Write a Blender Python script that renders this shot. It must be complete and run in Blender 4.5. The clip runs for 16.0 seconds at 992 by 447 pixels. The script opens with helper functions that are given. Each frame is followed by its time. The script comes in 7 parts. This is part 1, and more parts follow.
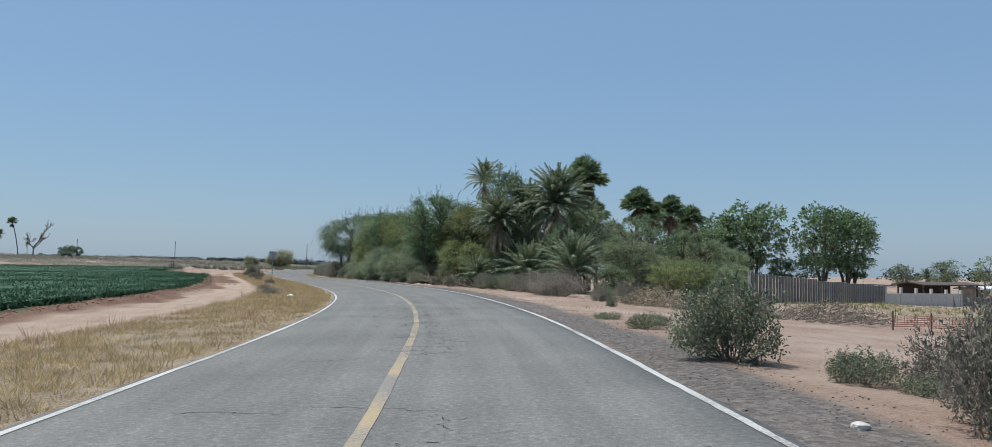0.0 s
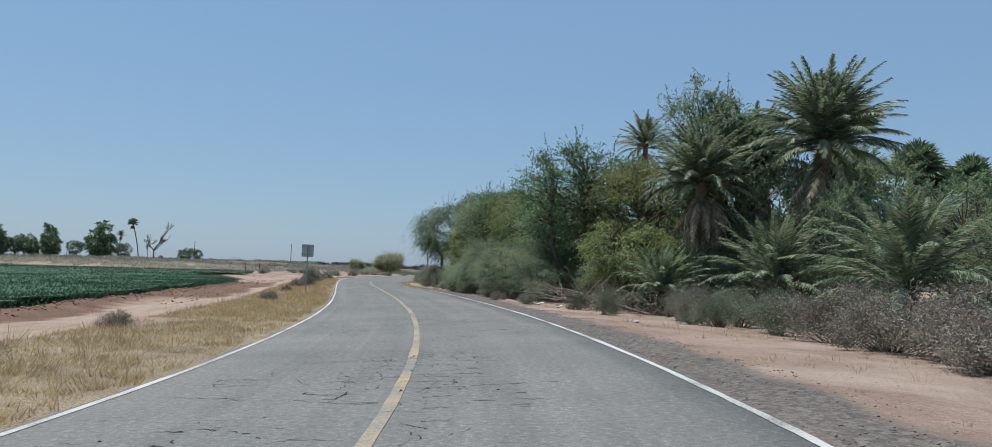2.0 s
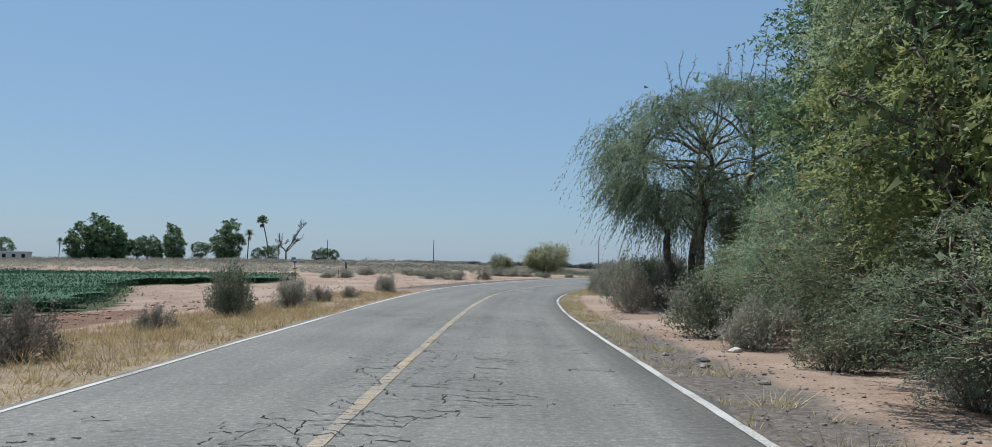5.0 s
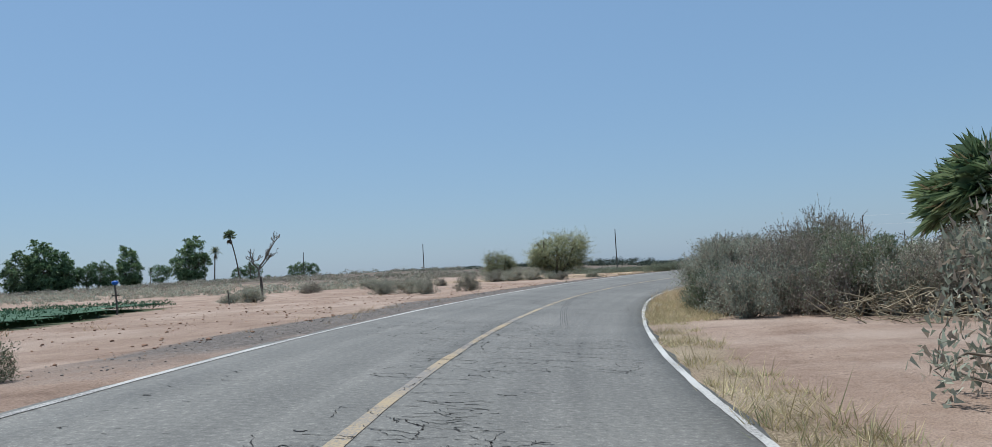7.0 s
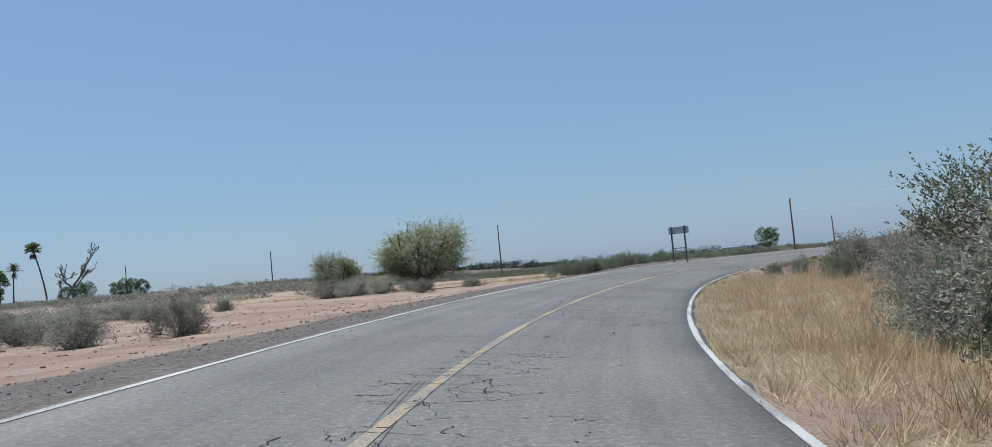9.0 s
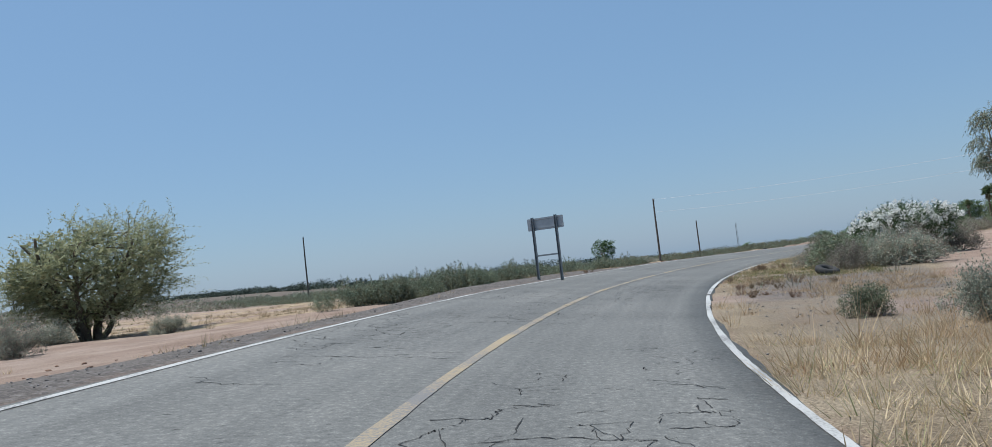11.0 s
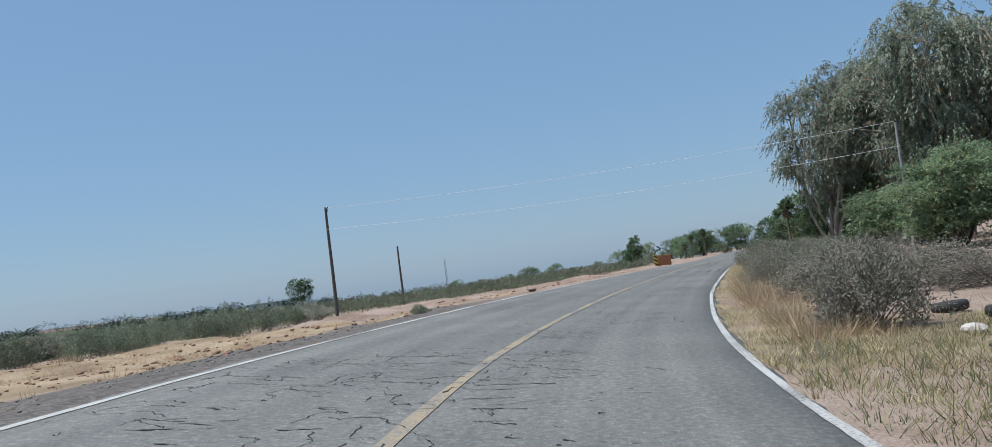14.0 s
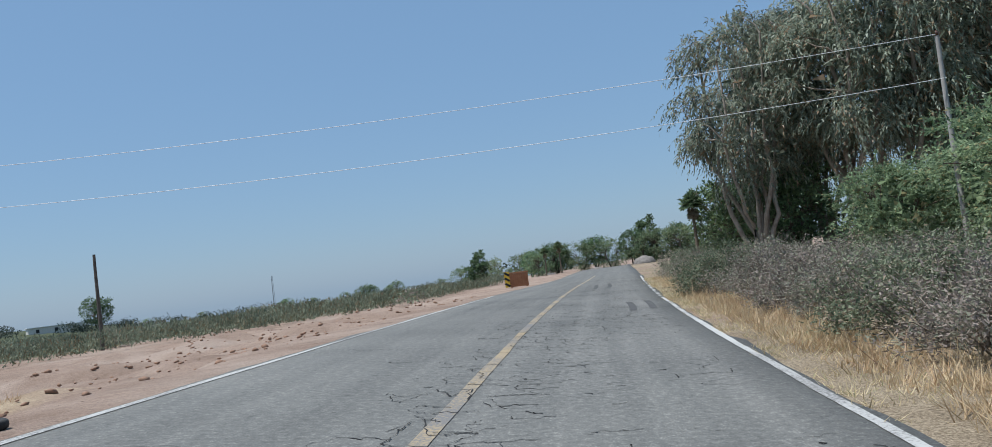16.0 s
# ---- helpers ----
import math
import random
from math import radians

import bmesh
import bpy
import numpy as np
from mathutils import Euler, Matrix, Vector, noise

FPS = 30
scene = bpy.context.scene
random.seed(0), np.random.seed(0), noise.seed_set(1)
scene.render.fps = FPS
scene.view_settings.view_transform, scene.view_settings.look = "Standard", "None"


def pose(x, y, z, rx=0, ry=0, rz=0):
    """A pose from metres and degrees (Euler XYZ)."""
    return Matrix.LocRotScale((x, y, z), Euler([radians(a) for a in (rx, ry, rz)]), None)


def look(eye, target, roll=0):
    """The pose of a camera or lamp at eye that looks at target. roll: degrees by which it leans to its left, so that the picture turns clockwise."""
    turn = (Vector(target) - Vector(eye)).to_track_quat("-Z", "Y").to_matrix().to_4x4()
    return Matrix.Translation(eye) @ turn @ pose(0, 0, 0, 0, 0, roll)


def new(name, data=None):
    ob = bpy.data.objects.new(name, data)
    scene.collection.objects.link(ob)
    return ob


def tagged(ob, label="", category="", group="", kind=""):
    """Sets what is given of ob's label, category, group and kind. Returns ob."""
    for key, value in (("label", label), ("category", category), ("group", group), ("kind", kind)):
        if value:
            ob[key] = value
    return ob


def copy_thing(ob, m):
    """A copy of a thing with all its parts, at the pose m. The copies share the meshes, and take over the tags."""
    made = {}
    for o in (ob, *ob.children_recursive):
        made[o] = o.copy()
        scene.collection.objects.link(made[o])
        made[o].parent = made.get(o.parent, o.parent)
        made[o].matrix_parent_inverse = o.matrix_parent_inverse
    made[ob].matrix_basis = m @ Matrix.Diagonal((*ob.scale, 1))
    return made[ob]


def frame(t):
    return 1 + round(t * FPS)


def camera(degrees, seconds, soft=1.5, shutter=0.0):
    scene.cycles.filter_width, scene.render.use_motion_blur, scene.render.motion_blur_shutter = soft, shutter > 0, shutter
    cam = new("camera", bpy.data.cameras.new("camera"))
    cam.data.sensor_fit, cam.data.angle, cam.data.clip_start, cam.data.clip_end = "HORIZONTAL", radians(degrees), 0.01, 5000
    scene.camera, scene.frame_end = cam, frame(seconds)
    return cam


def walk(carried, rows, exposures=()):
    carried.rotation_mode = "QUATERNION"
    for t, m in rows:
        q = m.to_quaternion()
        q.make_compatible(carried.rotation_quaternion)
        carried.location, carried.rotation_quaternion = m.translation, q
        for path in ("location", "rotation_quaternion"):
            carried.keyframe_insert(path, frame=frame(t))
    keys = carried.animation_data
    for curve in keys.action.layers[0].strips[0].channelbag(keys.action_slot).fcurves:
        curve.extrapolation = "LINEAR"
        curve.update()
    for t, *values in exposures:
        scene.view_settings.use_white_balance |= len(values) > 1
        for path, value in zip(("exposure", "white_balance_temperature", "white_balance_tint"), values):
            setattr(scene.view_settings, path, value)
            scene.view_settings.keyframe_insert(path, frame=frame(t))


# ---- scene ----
cam = camera(62.0, 16.0, 0.5)
PATH = [
    (0, (-0.131, -0.344, 1.393), (-0.133, 9.641, 1.943), 0.92),
    (0.5, (-0.220, 7.972, 1.371), (-0.587, 17.949, 1.943), 0.96),
    (1, (-0.786, 16.505, 1.360), (-1.569, 26.457, 1.955), 0.94),
    (1.5, (-1.534, 24.700, 1.346), (-2.751, 34.607, 1.944), 1.06),
    (2, (-2.775, 33.337, 1.302), (-4.397, 43.186, 1.909), 1.49),
    (2.5, (-4.360, 42.154, 1.263), (-6.352, 51.934, 1.875), 1.76),
    (3, (-6.345, 51.012, 1.251), (-8.805, 60.688, 1.828), 1.58),
    (3.5, (-8.815, 59.786, 1.253), (-11.704, 69.342, 1.836), 1.42),
    (4, (-11.552, 68.439, 1.253), (-14.750, 77.897, 1.821), 1.41),
    (4.2, (-12.623, 71.782, 1.259), (-15.934, 81.202, 1.807), 1.30),
    (4.5, (-14.173, 76.551, 1.277), (-17.599, 85.930, 1.824), 0.92),
    (5, (-16.825, 84.075, 1.306), (-20.361, 93.412, 1.868), 0.60),
    (5.2, (-17.846, 87.050, 1.309), (-21.456, 96.358, 1.874), 0.45),
    (7.3, (-27.960, 116.361, 1.207), (-31.408, 125.728, 1.829), -4.00),
    (7.5, (-28.829, 119.167, 1.201), (-32.187, 128.565, 1.840), -4.34),
    (7.7, (-29.536, 122.040, 1.201), (-32.783, 131.475, 1.855), -4.73),
    (8, (-30.608, 126.271, 1.199), (-33.625, 135.781, 1.880), -5.32),
    (8.2, (-31.199, 129.052, 1.196), (-34.048, 138.619, 1.787), -5.59),
    (10.3, (-34.865, 153.031, 1.201), (-35.802, 162.970, 1.783), -5.73),
    (10.5, (-34.700, 155.640, 1.197), (-35.441, 165.597, 1.748), -6.15),
    (11, (-34.474, 161.880, 1.180), (-34.649, 171.862, 1.751), -6.58),
    (11.5, (-33.860, 168.378, 1.210), (-33.471, 178.351, 1.828), -7.14),
    (12, (-32.935, 174.682, 1.275), (-31.941, 184.613, 1.887), -7.21),
    (12.5, (-31.664, 180.793, 1.341), (-30.014, 190.636, 1.963), -7.34),
    (13, (-30.207, 186.405, 1.340), (-27.942, 196.125, 1.961), -8.02),
    (13.5, (-28.254, 191.872, 1.274), (-25.486, 201.465, 1.818), -8.06),
    (14, (-26.128, 197.346, 1.274), (-22.854, 206.776, 1.882), -7.38),
    (14.5, (-23.836, 202.411, 1.233), (-20.058, 211.648, 1.868), -8.06),
    (15, (-21.339, 207.361, 1.263), (-17.117, 216.406, 1.862), -7.39),
    (15.5, (-18.387, 212.520, 1.259), (-13.741, 221.353, 1.875), -7.33),
    (16, (-15.236, 217.236, 1.237), (-10.270, 225.896, 1.815), -7.13),
]
walk(cam, [(t, look(e, g, r)) for t, e, g, r in PATH], [(0.0, 0.05, 6150.0, 8.0), (5.0, 0.08, 6150.0, 8.0), (8.0, 0.05, 5980.0, 8.0), (16.0, 0.05, 5980.0, 8.0)])

# ---- world, sun, exposure ----
SUN_ELEVATION, SUN_AZIMUTH = 69.0, 70.0      # degrees; azimuth counted from +y towards -x
world = bpy.data.worlds.new("sky")
scene.world = world
world.use_nodes = True
wn = world.node_tree.nodes
wn.clear()
sky = wn.new("ShaderNodeTexSky")
sky.sky_type = "NISHITA"
sky.sun_disc = False
sky.sun_elevation = radians(SUN_ELEVATION)
sky.sun_rotation = radians(-SUN_AZIMUTH)
sky.altitude = 30
sky.air_density, sky.dust_density, sky.ozone_density = 1.2, 0.6, 3.0
bg = wn.new("ShaderNodeBackground")
bg.inputs[1].default_value = 0.085
wo = wn.new("ShaderNodeOutputWorld")
# summer haze: the clear sky's colour thinned, with an even pale blue added to it
thin = wn.new("ShaderNodeMix")
thin.data_type, thin.blend_type = "RGBA", "MULTIPLY"
thin.inputs[0].default_value = 1.0
thin.inputs[7].default_value = (0.45, 0.45, 0.45, 1)
haze = wn.new("ShaderNodeMix")
haze.data_type, haze.blend_type = "RGBA", "ADD"
haze.inputs[0].default_value = 1.0
haze.inputs[7].default_value = (1.62, 2.62, 3.95, 1)
world.node_tree.links.new(sky.outputs[0], thin.inputs[6])
world.node_tree.links.new(thin.outputs[2], haze.inputs[6])
world.node_tree.links.new(haze.outputs[2], bg.inputs[0])
world.node_tree.links.new(bg.outputs[0], wo.inputs[0])

sun_data = bpy.data.lights.new("sun", "SUN")
sun_data.energy, sun_data.angle, sun_data.color = 4.9, radians(0.53), (1.0, 0.95, 0.88)
sun = new("sun", sun_data)
_a, _e = radians(SUN_AZIMUTH), radians(SUN_ELEVATION)
sun.matrix_world = look((-math.sin(_a) * math.cos(_e) * 200, math.cos(_a) * math.cos(_e) * 200, math.sin(_e) * 200), (0, 0, 0))


# ---- materials ----
def material(name):
    m = bpy.data.materials.new(name)
    m.use_nodes = True
    nt = m.node_tree
    nt.nodes.clear()
    out = nt.nodes.new("ShaderNodeOutputMaterial")
    p = nt.nodes.new("ShaderNodeBsdfPrincipled")
    nt.links.new(p.outputs[0], out.inputs[0])
    return m, nt, p, out


def node(nt, kind, **inputs):
    n = nt.nodes.new(kind)
    for k, v in inputs.items():
        n.inputs[k.replace("_", " ")].default_value = v
    return n


def noise_tex(nt, scale, detail=4.0, rough=0.6, vector=None):
    n = node(nt, "ShaderNodeTexNoise", Scale=scale, Detail=detail, Roughness=rough)
    if vector is not None:
        nt.links.new(vector, n.inputs["Vector"])
    return n.outputs["Fac"]


def ramp(nt, fac, stops):
    r = nt.nodes.new("ShaderNodeValToRGB")
    e = r.color_ramp.elements
    while len(e) < len(stops):
        e.new(0.5)
    for el, (pos, col) in zip(e, stops):
        el.position = pos
        el.color = (*col, 1) if len(col) == 3 else col
    nt.links.new(fac, r.inputs[0])
    return r.outputs[0]


def mixc(nt, fac, a, b, mode="MIX"):
    n = nt.nodes.new("ShaderNodeMix")
    n.data_type = "RGBA"
    n.blend_type = mode
    for i, v in ((0, fac), (6, a), (7, b)):
        if isinstance(v, (int, float)):
            n.inputs[i].default_value = v
        elif isinstance(v, tuple):
            n.inputs[i].default_value = (*v, 1)
        else:
            nt.links.new(v, n.inputs[i])
    return n.outputs[2]


def maths(nt, op, a, b=0.0):
    n = nt.nodes.new("ShaderNodeMath")
    n.operation = op
    for i, v in ((0, a), (1, b)):
        if isinstance(v, (int, float)):
            n.inputs[i].default_value = v
        else:
            nt.links.new(v, n.inputs[i])
    return n.outputs[0]


def bump(nt, p, height, strength=0.4, distance=0.02):
    b = node(nt, "ShaderNodeBump", Strength=strength, Distance=distance)
    nt.links.new(height, b.inputs["Height"])
    nt.links.new(b.outputs[0], p.inputs["Normal"])


def world_pos(nt):
    return nt.nodes.new("ShaderNodeNewGeometry").outputs["Position"]


def obj_pos(nt):
    return nt.nodes.new("ShaderNodeTexCoord").outputs["Object"]


def attr(nt, name):
    a = nt.nodes.new("ShaderNodeAttribute")
    a.attribute_name = name
    return a.outputs["Fac"]


def leaf_material(name, dark, light, dry=None, dry_share=0.0, translucent=0.42, rough=0.6, vary=0.35):
    """Foliage: hue varies leaf by leaf and in broad patches, some light passes through."""
    m, nt, p, out = material(name)
    geo = nt.nodes.new("ShaderNodeNewGeometry")
    island = geo.outputs["Random Per Island"]
    broad = noise_tex(nt, 1.1, 2.5, 0.55, obj_pos(nt))
    patch = maths(nt, "MULTIPLY", maths(nt, "SUBTRACT", broad, 0.5), 1.7)
    fac = maths(nt, "ADD", maths(nt, "ADD", maths(nt, "MULTIPLY", island, 0.5), 0.30), patch)
    col = ramp(nt, fac, [(0.25, dark), (0.85, light)])
    if dry:
        pick = maths(nt, "LESS_THAN", maths(nt, "FRACT", maths(nt, "MULTIPLY", island, 7.31)), dry_share)
        col = mixc(nt, pick, col, dry)
    own = nt.nodes.new("ShaderNodeObjectInfo").outputs["Random"]
    hsv = nt.nodes.new("ShaderNodeHueSaturation")
    nt.links.new(maths(nt, "ADD", maths(nt, "MULTIPLY", maths(nt, "FRACT", maths(nt, "MULTIPLY", own, 7.7)), 0.1 * vary), 0.5 - 0.05 * vary), hsv.inputs["Hue"])
    nt.links.new(maths(nt, "ADD", maths(nt, "MULTIPLY", own, vary), 1.0 - vary / 2), hsv.inputs["Value"])
    nt.links.new(col, hsv.inputs["Color"])
    col = hsv.outputs[0]
    nt.links.new(col, p.inputs["Base Color"])
    p.inputs["Roughness"].default_value = rough
    p.inputs["Specular IOR Level"].default_value = 0.3
    tr = nt.nodes.new("ShaderNodeBsdfTranslucent")
    nt.links.new(col, tr.inputs[0])
    mix = nt.nodes.new("ShaderNodeMixShader")
    mix.inputs[0].default_value = translucent
    nt.links.new(p.outputs[0], mix.inputs[1])
    nt.links.new(tr.outputs[0], mix.inputs[2])
    nt.links.new(mix.outputs[0], out.inputs[0])
    return m


def rough_material(name, a, b, scale=6.0, rough=0.85, bump_strength=0.5, metal=0.0, fine=40.0, distance=0.02, spec=0.3):
    m, nt, p, out = material(name)
    v = obj_pos(nt)
    n1 = noise_tex(nt, scale, 5.0, 0.65, v)
    n2 = noise_tex(nt, fine, 3.0, 0.6, v)
    f = maths(nt, "ADD", maths(nt, "MULTIPLY", n1, 0.65), maths(nt, "MULTIPLY", n2, 0.35))
    nt.links.new(ramp(nt, f, [(0.32, a), (0.68, b)]), p.inputs["Base Color"])
    p.inputs["Roughness"].default_value = rough
    p.inputs["Metallic"].default_value = metal
    p.inputs["Specular IOR Level"].default_value = spec
    bump(nt, p, f, bump_strength, distance)
    return m


MAT = {
    "mesquite": leaf_material("mesquite_leaf", (0.088, 0.132, 0.074), (0.318, 0.398, 0.225), (0.32, 0.28, 0.15), 0.08, 0.48, 0.6, 0.45),
    "mesquite_bright": leaf_material("bright_mesquite_leaf", (0.095, 0.130, 0.048), (0.330, 0.375, 0.155), (0.33, 0.28, 0.13), 0.06, 0.48, 0.6, 0.4),
    "tamarisk": leaf_material("tamarisk_spray", (0.090, 0.135, 0.085), (0.305, 0.382, 0.240), (0.27, 0.24, 0.15), 0.06, 0.48, 0.6, 0.4),
    "greybush": leaf_material("saltbush_leaf", (0.165, 0.185, 0.140), (0.420, 0.435, 0.345), (0.36, 0.295, 0.235), 0.25, 0.34, 0.85),
    "brownbush": leaf_material("dry_brush_leaf", (0.165, 0.139, 0.116), (0.372, 0.318, 0.268), (0.23, 0.235, 0.17), 0.35, 0.25, 0.9),
    "sage": leaf_material("sage_leaf", (0.080, 0.105, 0.062), (0.250, 0.278, 0.180), (0.26, 0.22, 0.15), 0.12, 0.2, 0.85),
    "date": leaf_material("date_palm_leaflet", (0.080, 0.118, 0.065), (0.310, 0.370, 0.235), (0.34, 0.28, 0.18), 0.09, 0.35, 0.45),
    "dryfrond": leaf_material("dry_palm_frond", (0.20, 0.16, 0.11), (0.42, 0.35, 0.25), None, 0, 0.25, 0.8),
    "fan": leaf_material("fan_palm_leaf", (0.080, 0.130, 0.060), (0.260, 0.340, 0.180), (0.26, 0.22, 0.13), 0.06, 0.3, 0.45),
    "eucalyptus": leaf_material("eucalyptus_leaf", (0.098, 0.125, 0.088), (0.375, 0.405, 0.305), (0.30, 0.21, 0.14), 0.12, 0.4, 0.5),
    "darktree": leaf_material("dark_tree_leaf", (0.060, 0.105, 0.050), (0.220, 0.315, 0.150), None, 0, 0.2, 0.5),
    "paloverde": leaf_material("palo_verde_leaf", (0.165, 0.180, 0.095), (0.405, 0.415, 0.250), (0.36, 0.32, 0.18), 0.1, 0.35, 0.75),
    "oleander": leaf_material("oleander_leaf", (0.050, 0.083, 0.040), (0.149, 0.206, 0.099), None, 0, 0.2, 0.5),
    "petal": leaf_material("white_petal", (0.74, 0.73, 0.68), (0.86, 0.86, 0.83), None, 0, 0.45, 0.6),
    "weed": leaf_material("roadside_weed_leaf", (0.115, 0.145, 0.098), (0.295, 0.335, 0.230), (0.22, 0.18, 0.1), 0.12, 0.2, 0.8),
    "straw": leaf_material("dry_grass_blade", (0.330, 0.250, 0.145), (0.600, 0.482, 0.310), (0.3, 0.29, 0.15), 0.12, 0.28, 0.75),
    "straw_gold": leaf_material("golden_grass_blade", (0.345, 0.248, 0.125), (0.565, 0.440, 0.235), (0.33, 0.28, 0.13), 0.14, 0.28, 0.75, 0.1),
    "straw_pale": leaf_material("pale_straw_blade", (0.400, 0.270, 0.160), (0.640, 0.480, 0.320), (0.44, 0.28, 0.17), 0.18, 0.3, 0.75),
    "greengrass": leaf_material("green_grass_blade", (0.085, 0.106, 0.038), (0.255, 0.255, 0.111), (0.4, 0.32, 0.16), 0.35, 0.25, 0.7),
    "alfalfa": leaf_material("alfalfa_leaf", (0.040, 0.086, 0.046), (0.078, 0.150, 0.080), None, 0, 0.2, 0.9),
    "orchard": leaf_material("far_orchard_leaf", (0.035, 0.050, 0.040), (0.075, 0.095, 0.070), None, 0, 0.1, 0.8),
    "bark": rough_material("grey_brown_bark", (0.060, 0.047, 0.036), (0.190, 0.155, 0.120), 5.0, 0.9, 0.8),
    "palebark": rough_material("pale_eucalyptus_bark", (0.16, 0.125, 0.095), (0.44, 0.38, 0.31), 2.2, 0.8, 0.4),
    "palmbark": rough_material("palm_trunk_bark", (0.075, 0.058, 0.042), (0.23, 0.185, 0.135), 9.0, 0.95, 1.0),
    "twig": rough_material("dry_twig", (0.105, 0.084, 0.066), (0.30, 0.255, 0.205), 9.0, 0.9, 0.4),
    "deadwood": rough_material("bleached_dead_wood", (0.20, 0.165, 0.13), (0.47, 0.41, 0.34), 7.0, 0.9, 0.4),
    "pole": rough_material("weathered_pole_wood", (0.055, 0.048, 0.042), (0.17, 0.145, 0.122), 5.0, 0.9, 0.4, 0, 60),
    "palepole": rough_material("grey_concrete_pole", (0.26, 0.245, 0.225), (0.42, 0.40, 0.37), 5.0, 0.9, 0.3, 0, 60),
    "galvanised": rough_material("galvanised_steel", (0.20, 0.215, 0.225), (0.34, 0.355, 0.365), 5.0, 0.48, 0.08, 0.55, 30.0, 0.004),
    "aluminium": rough_material("sign_back_aluminium", (0.28, 0.30, 0.315), (0.46, 0.48, 0.50), 3.0, 0.42, 0.06, 0.5, 25.0, 0.004),
    "concrete": rough_material("fence_concrete", (0.42, 0.395, 0.36), (0.60, 0.575, 0.535), 3.0, 0.9, 0.3),
    "plaster": rough_material("pale_plaster_wall", (0.55, 0.52, 0.48), (0.72, 0.69, 0.64), 2.0, 0.9, 0.2),
    "darkroof": rough_material("dark_thatched_roof", (0.05, 0.042, 0.036), (0.13, 0.112, 0.095), 5.0, 0.95, 0.7),
    "whiteroof": rough_material("white_sheet_roof", (0.6, 0.6, 0.59), (0.8, 0.8, 0.79), 1.2, 0.5, 0.1),
    "rubber": rough_material("old_tyre_rubber", (0.018, 0.018, 0.018), (0.06, 0.057, 0.053), 12.0, 0.8, 0.5),
    "rock": rough_material("pale_rock", (0.36, 0.32, 0.28), (0.62, 0.58, 0.53), 4.0, 0.9, 0.8),
    "gravel": rough_material("dark_gravel", (0.10, 0.09, 0.082), (0.30, 0.27, 0.245), 3.0, 0.9, 0.6),
    "clod": rough_material("red_earth_clod", (0.20, 0.115, 0.075), (0.36, 0.225, 0.155), 6.0, 0.95, 0.8),
    "orange": rough_material("faded_orange_paint", (0.27, 0.12, 0.06), (0.42, 0.21, 0.11), 4.0, 0.7, 0.2),
    "yellowpaint": rough_material("yellow_sign_paint", (0.55, 0.36, 0.03), (0.70, 0.49, 0.06), 6.0, 0.6, 0.1),
    "blackpaint": rough_material("black_sign_paint", (0.015, 0.015, 0.015), (0.04, 0.04, 0.04), 6.0, 0.6, 0.1),
    "blueplastic": rough_material("blue_plastic_cap", (0.02, 0.09, 0.38), (0.05, 0.18, 0.55), 6.0, 0.4, 0.1),
    "plasticwhite": rough_material("white_plastic_litter", (0.62, 0.62, 0.61), (0.85, 0.85, 0.84), 8.0, 0.5, 0.4),
    "wire": rough_material("bare_aluminium_cable", (0.62, 0.62, 0.62), (0.78, 0.78, 0.78), 8.0, 0.5, 0.1),
    "redmesh": rough_material("faded_red_barrier_tape", (0.42, 0.13, 0.09), (0.60, 0.26, 0.20), 8.0, 0.7, 0.1),
    # near-black stands for the shade down inside the cracks
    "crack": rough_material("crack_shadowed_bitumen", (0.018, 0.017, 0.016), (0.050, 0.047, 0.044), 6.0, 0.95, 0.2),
    "skid": rough_material("skidded_rubber", (0.050, 0.049, 0.047), (0.115, 0.112, 0.107), 9.0, 0.85, 0.2),
    "print": rough_material("dusty_rubber_print", (0.075, 0.073, 0.070), (0.125, 0.122, 0.115), 9.0, 0.85, 0.2),
    # concrete coloured dark for the shade in the slits between fence panels
    "slitshade": rough_material("weathered_dark_concrete", (0.12, 0.115, 0.105), (0.22, 0.21, 0.195), 3.0, 0.9, 0.3),
    "spire": rough_material("lattice_tower_steel", (0.3, 0.3, 0.3), (0.4, 0.4, 0.4), 3.0, 0.6, 0.1, 0.5),
    "ceramic": rough_material("brown_insulator_ceramic", (0.06, 0.03, 0.02), (0.12, 0.06, 0.04), 8.0, 0.25, 0.05),
}


